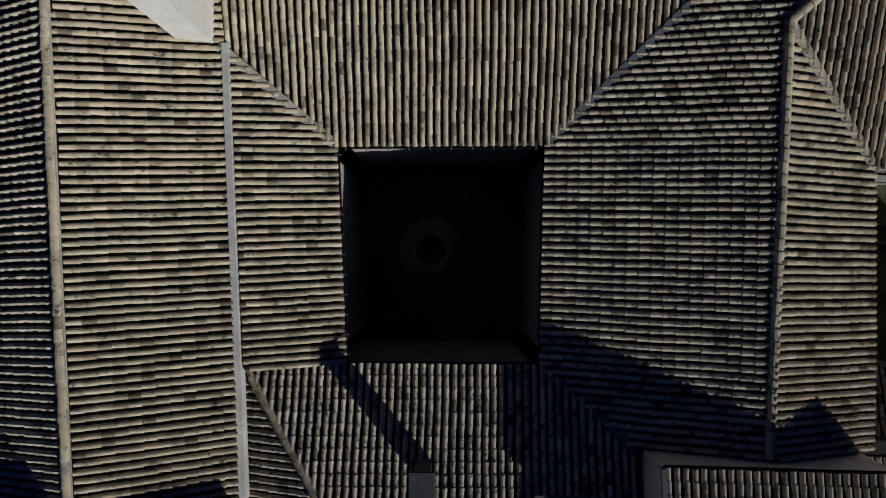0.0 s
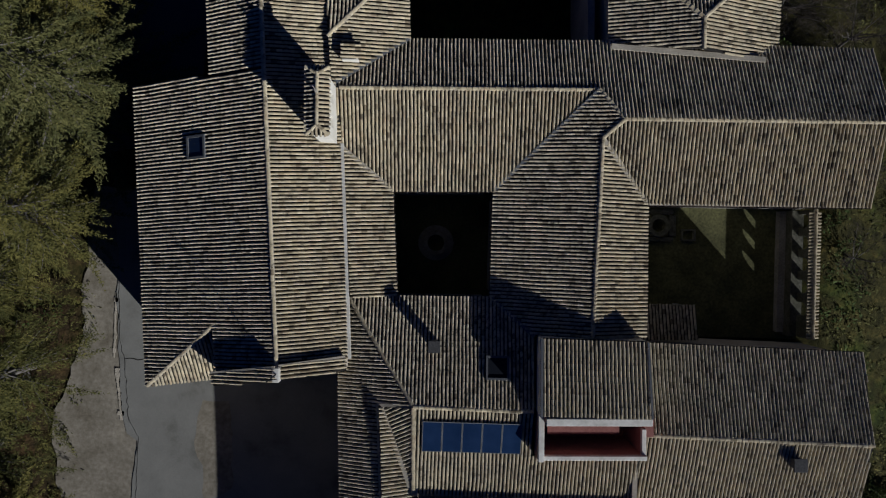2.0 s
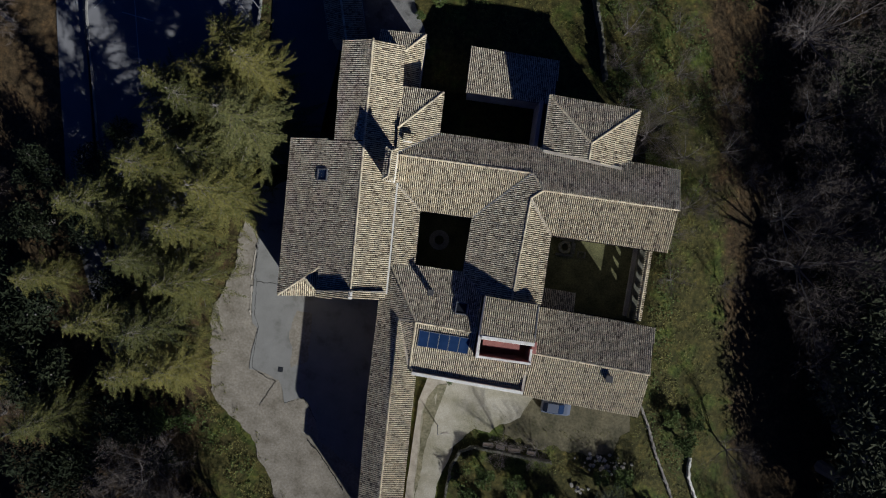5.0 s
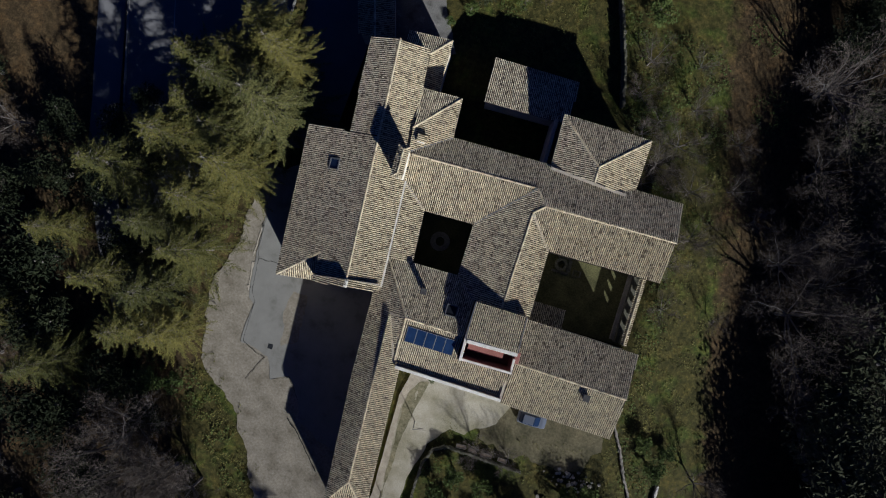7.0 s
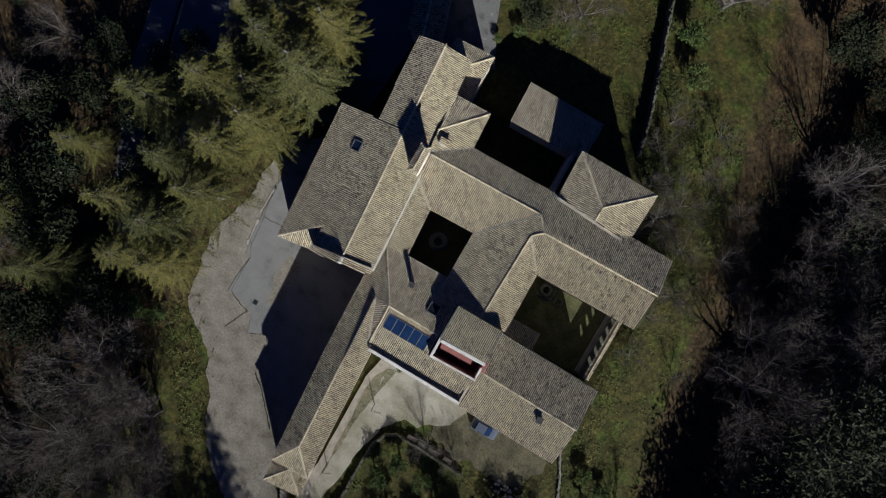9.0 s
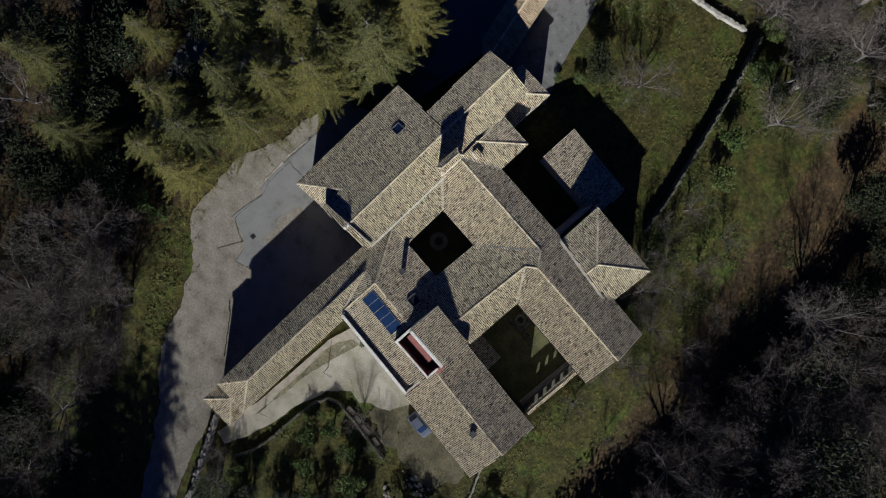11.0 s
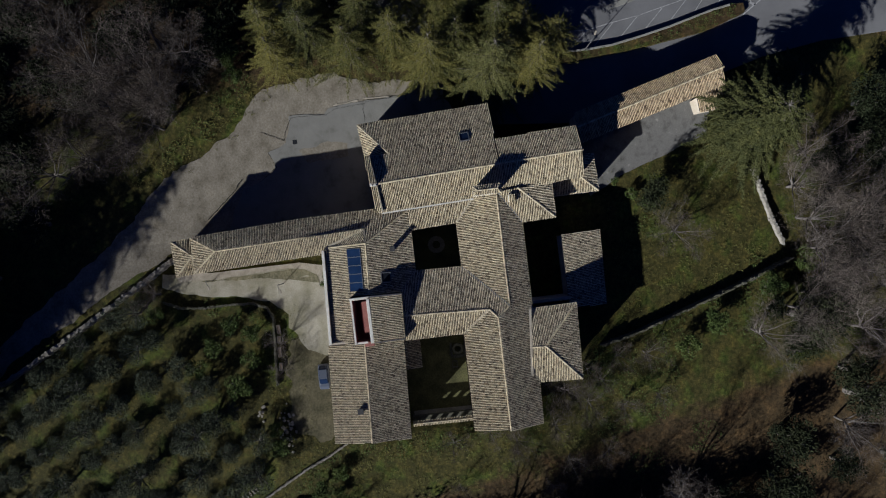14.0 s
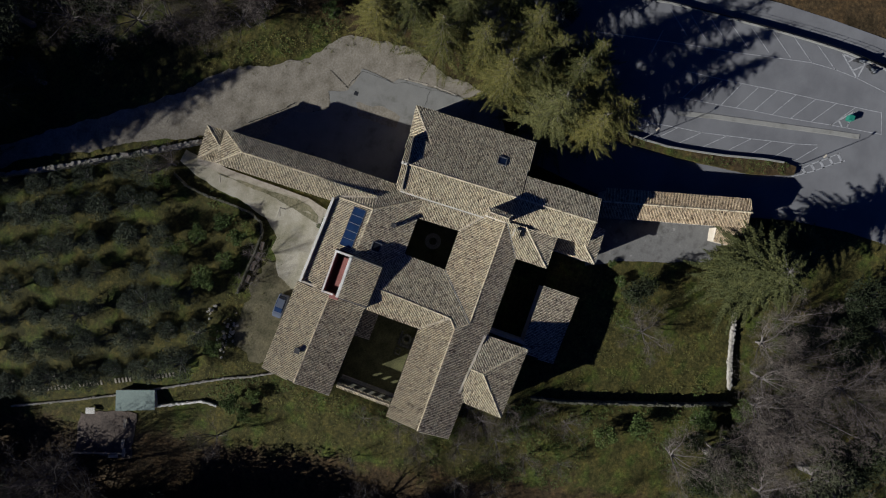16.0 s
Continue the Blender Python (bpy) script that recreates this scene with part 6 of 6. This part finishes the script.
scrub("undergrowth", [(29.5, 4, 2.2), (30, 0, 2.2), (30.5, -4, 2.4), (30.5, -10, 2.4), (30, -15, 2.2), (32.5, -20, 2.6), (34.5, -25, 2.8), (37.5, -21, 2.5), (22, 24, 3), (26, 28, 3), (25, 34, 3), (20, 36, 2.5), (32, 25, 3), (30, 32, 3),
                      (-30, -29, 2.5), (-27, -31, 2.5), (-23, -35, 2.2), (-20, -40, 2.2), (-36, -28, 3), (5, -36, 1.6), (6.5, -31, 1.6), (8, -29, 1.6), (2.0, -17.9, 0.9), (21.5, 24, 2.2), (20.5, 28, 2.0), (18.5, 33, 2.0), (16.8, 38, 2.0), (14.5, 44, 2.0), (12.8, 49, 2.0), (26.0, 24, 1.8), (24.6, 14.5, 1.6), (25.5, 9.5, 1.4), (0.5, 34, 2.0), (-3, 30, 1.6), (10, 52, 3), (16, 46, 3), (20, 50, 3), (36, 40, 3), (-31, -6, 2), (40, 30, 3.5), (33, 12, 2)],
      "green brambles and ivy on rough ground")


scrub("tall_grass", [(-28.2, -26.5, 1.6), (-26.6, -29.0, 2.2), (-25.0, -32.0, 2.4), (-23.0, -35.0, 2.5), (-21.0, -38.5, 2.4), (-18.8, -42.0, 2.2), (-16.6, -45.5, 1.8), (31.0, 8.5, 1.5), (30.8, 5.5, 1.5), (30.5, -6.5, 1.6), (31.5, -12.0, 1.6), (33.0, -16.0, 1.8), (29.5, 13.0, 1.5)],
      "yellow-green winter grass on a verge", GRASS, 40, 0.11, 0.35)


scrub("bed_plants", [(-28.0, 25.0, 0.8), (-28.1, 27.5, 0.8), (-28.2, 30.0, 0.8), (-28.5, 33.0, 0.8), (-28.9, 36.0, 0.9), (-29.2, 39.0, 0.9), (-29.8, 41.8, 1.0), (-30.3, 44.0, 1.0), (-31.0, 46.4, 1.2), (-31.4, 49.0, 1.3), (-32.2, 51.8, 1.2)],
      "low green and yellow plants in the raised bed", IVY, 60, 0.10, 0.5, 0.78)
verge = [(-27.2, -4.5), (-28.0, -8.0), (-28.8, -11.5), (-29.8, -14.5), (-29.7, -17.5), (-29.2, -20.5), (-28.7, -23.5), (-27.2, -26.3), (-24.6, -28.3), (-22.2, -30.6), (-20.2, -34.0), (-18.2, -38.0), (-15.8, -42.6)]
scrub("verge_tufts", [(x + 0.7 * math.sin(7 * k), y + 0.6 * math.cos(5 * k), 0.75 + 0.35 * math.sin(3 * k)) for k, (x, y) in enumerate(verge + [((a[0] + b[0]) / 2, (a[1] + b[1]) / 2) for a, b in zip(verge, verge[1:])])],
      "ragged winter grass tufts at the edge of gravel", GRASS, 60, 0.09, 0.25)


def tufts(name, areas, label, per, size, material):
    """Single grass tufts strewn thinly over open land (x0, x1, y0, y1)."""
    r = np.random.default_rng(61)
    cs, al, ac = [], [], []
    for x0, x1, y0, y1 in areas:
        for _ in range(int((x1 - x0) * (y1 - y0) * per)):
            x, y = r.uniform(x0, x1), r.uniform(y0, y1)
            if noise.noise(Vector((x * 0.35, y * 0.35, 11))) + 0.5 * noise.noise(Vector((x * 1.3, y * 1.3, 4))) < -0.05:
                continue
            for _ in range(2):
                v = r.normal(size=3) * (1, 1, 0.4) + (0, 0, 0.35)
                v = v / np.linalg.norm(v) * size * (0.5 + r.random())
                w = np.cross(v, r.normal(size=3) * 0.4 + (0, 0, 1))
                cs.append((x + 0.08 * r.normal(), y + 0.08 * r.normal(), land(x, y) + 0.0 + abs(v[2]) * 0.7)), al.append(v), ac.append(w / np.linalg.norm(w) * size * 0.3)
    return tagged(part(name, quads(name, cs, al, ac, material), None), label, "grass", kind="stuff")


tufts("grass_tufts", [(28.5, 40, -32, 26), (-9, 15, 28, 53), (6, 28, -29, -22), (16, 30, 20, 36)], "winter grass tufts on the open slopes", 5.5, 0.15, GRASS)


# ---- garden walls ----
def rubble_wall(name, pts, w, h, label, material=STONE):
    """A rough stone wall of uneven blocks on the land."""
    r = np.random.default_rng(77)
    bm = bmesh.new()
    for a, b in zip(pts, pts[1:]):
        a, b = Vector(a), Vector(b)
        L = (b - a).length
        t = (b - a).normalized()
        bar(bm, (a.x, a.y, lie(*a) - 0.5), (b.x, b.y, lie(*b) - 0.5), w * 0.8, h * 0.84 + 0.5)
        n = max(1, int(L / 0.3))
        nrm = Vector((-t.y, t.x))
        for i in range(n):
            for side in (-1, 1):
                k = i + 0.5 * (side > 0) + 0.25 * r.random()
                p, q = a + t * (L * min(k, n) / n - 0.05), a + t * (L * min(k + 1.1, n) / n + 0.04)
                ww, hh = w * (0.42 + 0.3 * r.random()), h * (0.72 + 0.36 * r.random())
                off = nrm * (side * w * 0.24 + 0.08 * w * r.normal())
                skew = nrm * 0.06 * r.normal()
                p, q = p + off, q + off + skew
                bar(bm, (p.x, p.y, lie(p.x, p.y) - 0.5), (q.x, q.y, lie(q.x, q.y) - 0.5 + 0.06 * r.normal()), ww, hh + 0.5)
    return tagged(part(name, bm, material), label, "garden wall", kind="structure")


rubble_wall("garden_wall", [(-10.5, 51.4), (-8.1, 51.8), (-3.5, 52.9), (1.1, 54.0), (5.9, 55.6)], 0.5, 0.75, "pale rubble wall at the end of the lawn", STONE)
rubble_wall("lawn_wall", [(8.4, 56.2), (11.3, 48.3), (14.3, 39.2), (17.3, 30.0), (18.6, 24.4)], 0.34, 1.7, "mossy stone wall along the lawn", MOSSY)
rubble_wall("lane_wall", [(-3.0, -41.5), (0.4, -46.9), (5.5, -55.6), (10.0, -63.6), (12.8, -68.9), (26, -90)], 0.55, 1.5, "long grey stone wall beside the lane")
rubble_wall("terrace_wall_east", [(28.6, -17.0), (30.8, -21), (32.4, -24.6), (36.6, -32.1), (41.0, -39.8), (45.5, -48.5), (50.3, -58.3)], 0.24, 0.45, "low grey stone wall below the house", STONE)
rubble_wall("curved_wall", [(37.7, -24.8), (37.6, -26.2), (37.8, -27.5), (38.8, -29.5), (41.2, -34.2)], 0.3, 0.6, "short curved whitewashed wall", WHITE)
rubble_wall("grove_wall", [(3.4, -43.6), (4.6, -41.0), (5.0, -37.5), (5.0, -33.5), (5.2, -29.8), (6.2, -27.6), (7.9, -26.8), (13.0, -27.1), (18.1, -27.4)], 0.3, 0.6, "low mossy wall round the grove", MOSSY)

pond = thing("garden_shed", "flat pale green shed roof below the grove", "shed", (41.6, -37.5, lie(41.6, -37.5)))
bm = bmesh.new()
prism(bm, [(40.6, -41.0), (38.6, -35.3), (41.4, -34.3), (43.6, -40.0)], lambda x, y: 0.2, lambda x, y: -5.0)
part("wall", bm, PLASTER, pond)
GREEN = surface("pale_green_sheet", [(0.3, (0.125, 0.165, 0.14)), (0.7, (0.18, 0.225, 0.19))], [(0.36, (0.8, 0.8, 0.8)), (0.62, (1, 1, 1))], 3.0, 0.4, 0.7, 0.1)
bm = bmesh.new()
prism(bm, [(40.5, -41.2), (38.4, -35.2), (41.5, -34.1), (43.8, -40.1)], 0.3, 0.2)
part("roof", bm, GREEN, pond, "pale green sheet roof")


# ---- terrace below the grove ----
sheet("shed_terrace", [(44.6, -40.6), (47.2, -46.8), (54.9, -46.3), (52.4, -36.5), (44.0, -37.4)], SOIL, "bare brown earth terrace beside the shed", "terrace", 0.04, 0.25)


def bench(x, y, turn, length=1.5):
    ob = thing("plank_bench", "pale weathered plank bench on the earth terrace", "bench", (0, 0, 0), "terrace benches")
    for k in (-0.14, 0.14):
        bm = bmesh.new()
        box(bm, (-length / 2, k - 0.12, 0.42), (length / 2, k + 0.12, 0.47))
        part("plank", bm, MORTAR, ob)
    for sx in (-1, 1):
        bm = bmesh.new()
        box(bm, (sx * length * 0.36 - 0.04, -0.2, -0.2), (sx * length * 0.36 + 0.04, 0.2, 0.42))
        part("leg", bm, BARK, ob)
    ob.matrix_basis = pose(x, y, land(x, y) + 0.04, 0, 0, turn)


bench(46.2, -38.8, 13.4)
bench(50.0, -38.3, 13.4)
bench(51.5, -37.8, 13.4)
bench(52.9, -39.4, 109.5, 1.7)
tbl = thing("garden_table", "white slatted garden table on bare earth", "table", (0, 0, 0))
for k in range(6):
    bm = bmesh.new()
    box(bm, (-0.75, -0.5 + k * 0.175, 0.70), (0.75, -0.5 + k * 0.175 + 0.14, 0.74))
    part("slat", bm, WHITE, tbl)
for sx in (-0.6, 0.6):
    for sy in (-0.38, 0.38):
        bm = bmesh.new()
        box(bm, (sx - 0.04, sy - 0.04, -0.2), (sx + 0.04, sy + 0.04, 0.70))
        part("leg", bm, WHITE, tbl)
tbl.matrix_basis = pose(46.0, -44.9, land(46.0, -44.9) + 0.04, 0, 0, 109.5)
rail = thing("terrace_fence", "pale timber rail fence along the earth terrace", "fence", (0, 0, 0))
ends = Vector((54.7, -46.2)), Vector((51.6, -37.5))
for k in range(6):
    p = ends[0].lerp(ends[1], k / 5)
    bm = bmesh.new()
    box(bm, (p.x - 0.06, p.y - 0.06, land(p.x, p.y) - 0.3), (p.x + 0.06, p.y + 0.06, land(p.x, p.y) + 1.0))
    part("post", bm, MORTAR, rail)
for h in (0.45, 0.9):
    bm = bmesh.new()
    bar(bm, (*ends[0], land(*ends[0]) + h), (*ends[1], land(*ends[1]) + h), 0.09, 0.1)
    part("rail", bm, MORTAR, rail)


# ---- yard clutter ----
def planter(x, y, length, turn):
    """A low plank trough on short feet."""
    ob = thing("planter", "low dark weathered timber planter in the garden", "planter", (0, 0, 0), "garden planters")
    for k in (-0.24, 0.24):
        for h in (0.12, 0.32):
            bm = bmesh.new()
            box(bm, (-length / 2, k - 0.025, h), (length / 2, k + 0.025, h + 0.18))
            part("plank", bm, BARK, ob)
    for k in (-1, 1):
        bm = bmesh.new()
        box(bm, (k * length / 2 - 0.025, -0.215, 0.12), (k * length / 2 + 0.025, 0.215, 0.5))
        part("end_board", bm, BARK, ob)
    bm = bmesh.new()
    box(bm, (-length / 2 + 0.03, -0.21, 0.12), (length / 2 - 0.03, 0.21, 0.43))
    part("soil", bm, SOIL, ob, "dark bare soil")
    for a in (-1, 1):
        for b in (-0.17, 0.17):
            bm = bmesh.new()
            box(bm, (a * length * 0.4 - 0.04, b - 0.04, -0.25), (a * length * 0.4 + 0.04, b + 0.04, 0.12))
            part("foot", bm, BARK, ob)
    ob.matrix_basis = pose(x, y, land(x, y) + 0.02, 0, 0, turn)


for x, y, length, turn in [(9.7, -26.2, 1.3, 4), (11.4, -26.3, 1.1, -3), (13.3, -26.45, 1.5, 2), (15.6, -26.5, 1.2, -5)]:
    planter(x, y, length, turn)


def heap(x, y, n, spread, label):
    ob = thing("rubble_heap", label, "rubble heap", (x, y, lie(x, y)))
    r = np.random.default_rng(91)
    for i in range(n):
        a, d = r.random() * 6.283, abs(r.normal()) * spread
        px, py = x + d * math.cos(a) * 1.8, y + d * math.sin(a) * 0.8
        sz = 0.08 + 0.2 * r.random()
        bm = bmesh.new()
        bmesh.ops.create_icosphere(bm, subdivisions=1, radius=sz)
        for v in bm.verts:
            v.co = Vector((v.co.x * (0.7 + 0.7 * r.random()), v.co.y * (0.6 + 0.7 * r.random()), v.co.z * (0.35 + 0.4 * r.random())))
        bmesh.ops.translate(bm, vec=(px, py, lie(px, py) + sz * 0.3 + max(0, 0.7 - d) * r.random()), verts=bm.verts)
        part("stone", bm, STONE if i % 3 else MORTAR, ob)


heap(25.8, -26.8, 60, 1.0, "heap of grey stones and rubble among weeds")
heap(22.5, -30.5, 12, 0.4, "small pile of pale stones in the grove")


# ---- parked car ----
def car(x, y, turn):
    z = lie(x, y) + 0.07
    ob = thing("car", "small blue-grey hatchback parked on the gravel", "car", (0, 0, 0))
    paint, nt, b = nodes_of("car_paint", 0.3, 0.4, 0.5)
    b.inputs["Base Color"].default_value = (0.11, 0.125, 0.155, 1)
    b.inputs["Coat Weight"].default_value = 0.6

    def loft(rows, mat, name):
        bm = bmesh.new()
        prev = None
        for xx, hw, zlo, zhi in rows:
            vs = [bm.verts.new(v) for v in ((xx, -hw, zlo), (xx, -hw, zhi - 0.12), (xx, -hw * 0.86, zhi), (xx, hw * 0.86, zhi), (xx, hw, zhi - 0.12), (xx, hw, zlo))]
            if prev:
                for i in range(6):
                    bm.faces.new((prev[i], prev[(i + 1) % 6], vs[(i + 1) % 6], vs[i]))
            else:
                bm.faces.new(vs)
            prev = vs
        bm.faces.new(prev[::-1])
        bmesh.ops.recalc_face_normals(bm, faces=bm.faces[:])
        bmesh.ops.bevel(bm, geom=bm.edges[:], offset=0.03, segments=2, affect="EDGES")
        return part(name, bm, mat, ob)

    loft([(-2.0, 0.70, 0.35, 0.80), (-1.85, 0.82, 0.22, 0.95), (-0.9, 0.86, 0.2, 0.98), (0.6, 0.86, 0.2, 0.96), (1.5, 0.82, 0.2, 0.86), (1.95, 0.70, 0.3, 0.70)], paint, "body")
    loft([(-1.75, 0.62, 0.9, 1.02), (-1.35, 0.68, 0.9, 1.40), (-0.2, 0.70, 0.9, 1.46), (0.35, 0.68, 0.9, 1.38), (1.05, 0.66, 0.85, 0.96)], GLASS, "cabin_glass")
    bm = bmesh.new()
    box(bm, (-1.25, -0.58, 1.43), (0.2, 0.58, 1.485))
    bmesh.ops.bevel(bm, geom=bm.edges[:], offset=0.02, segments=1, affect="EDGES")
    part("roof_panel", bm, paint, ob)
    rub = plain("tyre_rubber", (0.02, 0.02, 0.02), 0.9)
    for sx in (-1.25, 1.25):
        for sy in (-0.78, 0.78):
            bm = bmesh.new()
            bmesh.ops.create_cone(bm, cap_ends=True, segments=20, radius1=0.31, radius2=0.31, depth=0.2, matrix=Matrix.Translation((sx, sy, 0.31)) @ Matrix.Rotation(math.pi / 2, 4, "X"))
            wh = part("wheel", bm, rub, ob, "black tyre")
            bm = bmesh.new()
            bmesh.ops.create_cone(bm, cap_ends=True, segments=16, radius1=0.19, radius2=0.17, depth=0.21, matrix=Matrix.Translation((sx, sy, 0.31)) @ Matrix.Rotation(math.pi / 2, 4, "X"))
            part("rim", bm, LEAD, wh)
    for sy in (-0.55, 0.55):
        bm = bmesh.new()
        box(bm, (1.84, sy - 0.14, 0.58), (1.93, sy + 0.14, 0.68))
        part("headlight", bm, WHITE, ob)
    ob.matrix_basis = pose(x, y, z, 0, 0, turn)


car(17.9, -19.95, -2.0)


# ---- lamps and posts ----
def street_lamp(x, y, turn, h=6.0):
    ob = thing("street_lamp", "slim grey street lamp with a single arm", "street lamp", (0, 0, 0), "lamps")
    bm = bmesh.new()
    tube(bm, (0, 0, -0.2), (0, 0, h), 0.08, 0.05, 8)
    part("pole", bm, LEAD, ob)
    bm = bmesh.new()
    tube(bm, (0, 0, h - 0.05), (0.9, 0, h + 0.12), 0.035, 0.03, 6)
    part("arm", bm, LEAD, ob)
    bm = bmesh.new()
    box(bm, (0.7, -0.15, h + 0.05), (1.4, 0.15, h + 0.2))
    bmesh.ops.bevel(bm, geom=bm.edges[:], offset=0.05, segments=2, affect="EDGES")
    part("lantern", bm, MORTAR, ob, "pale lamp head")
    ob.matrix_basis = pose(x, y, lie(x, y), 0, 0, turn)


street_lamp(-28.6, 27.2, 150)
street_lamp(-33.8, 54.2, 150)
street_lamp(2.7, -24.7, 20, 4.0)
street_lamp(0.9, -35.6, 20, 3.5)
tree("evergreen_tree", THICKET[0], "round dark evergreen tree on the lawn", -4.3, 34.6, None, 0.85, 0.7)

def motorbike(x, y, turn):
    ob = thing("motorbike", "dark motorbike with pale fairing parked on hatched paint", "motorbike", (0, 0, 0))
    rubber = plain("bike_rubber", (0.02, 0.02, 0.02), 0.9)
    for sx in (-0.68, 0.68):
        bm = bmesh.new()
        bmesh.ops.create_cone(bm, cap_ends=True, segments=18, radius1=0.3, radius2=0.3, depth=0.13, matrix=Matrix.Translation((sx, 0, 0.3)) @ Matrix.Rotation(math.pi / 2, 4, "X"))
        part("wheel", bm, rubber, ob)
    for name, lo, hi, mat in (("engine", (-0.35, -0.2, 0.25), (0.3, 0.2, 0.6), IRON), ("tank", (-0.1, -0.17, 0.6), (0.42, 0.17, 0.9), LEAD), ("seat", (-0.8, -0.15, 0.65), (-0.1, 0.15, 0.8), rubber), ("fairing", (0.45, -0.22, 0.6), (0.75, 0.22, 1.05), LEAD)):
        bm = bmesh.new()
        box(bm, lo, hi)
        bmesh.ops.bevel(bm, geom=bm.edges[:], offset=0.06, segments=2, affect="EDGES")
        part(name, bm, mat, ob)
    bm = bmesh.new()
    tube(bm, (0.45, -0.4, 1.05), (0.45, 0.4, 1.05), 0.02, 0.02, 6)
    part("handlebar", bm, IRON, ob)
    ob.matrix_basis = pose(x, y, 0.05, 0, 0, turn)


motorbike(-53.3, 60.2, 60)
motorbike(-53.9, 57.8, 95)
bin_ = thing("waste_bin", "green plastic waste bin with a lid in the car park", "bin", (-44.2, 59.6, 0.05))
GREEN_BIN = plain("green_plastic", (0.02, 0.16, 0.11), 0.5)
bm = bmesh.new()
prism(bm, [(-44.6, 59.2), (-43.8, 59.2), (-43.8, 60.0), (-44.6, 60.0)], 1.05, 0.05)
part("body", bm, GREEN_BIN, bin_)
bm = bmesh.new()
prism(bm, [(-44.66, 59.14), (-43.74, 59.14), (-43.74, 60.06), (-44.66, 60.06)], 1.13, 1.05)
part("lid", bm, GREEN_BIN, bin_)
slabs = thing("slab_path", "row of small pale slabs in the grass below the grove", "garden path", (40, -44, 0))
a, b = Vector((46.1, -55.3)), Vector((34.9, -33.2))
for k in range(40):
    if k in (11, 12, 20, 21, 22, 28, 29, 30, 31):
        continue
    p = a.lerp(b, k / 39)
    bm = bmesh.new()
    bar(bm, (p.x - 0.36, p.y - 0.18, land(p.x - 0.36, p.y) - 0.12), (p.x + 0.36, p.y + 0.18, land(p.x + 0.36, p.y) - 0.12), 0.26, 0.17)
    part("slab", bm, MORTAR, slabs)

# manhole cover in the apron
bm = bmesh.new()
box(bm, (-19.9, -20.9, 0.05), (-19.2, -20.2, 0.10))
tagged(part("manhole_cover", bm, IRON), "square iron drain cover in the concrete", "drain cover")

# ---- single roof tiles, last ----
for holder, rows4, mesh in LATE:
    t = new(mesh.name.split(".")[0], mesh)
    t.parent = holder
    t.matrix_basis = Matrix(rows4)
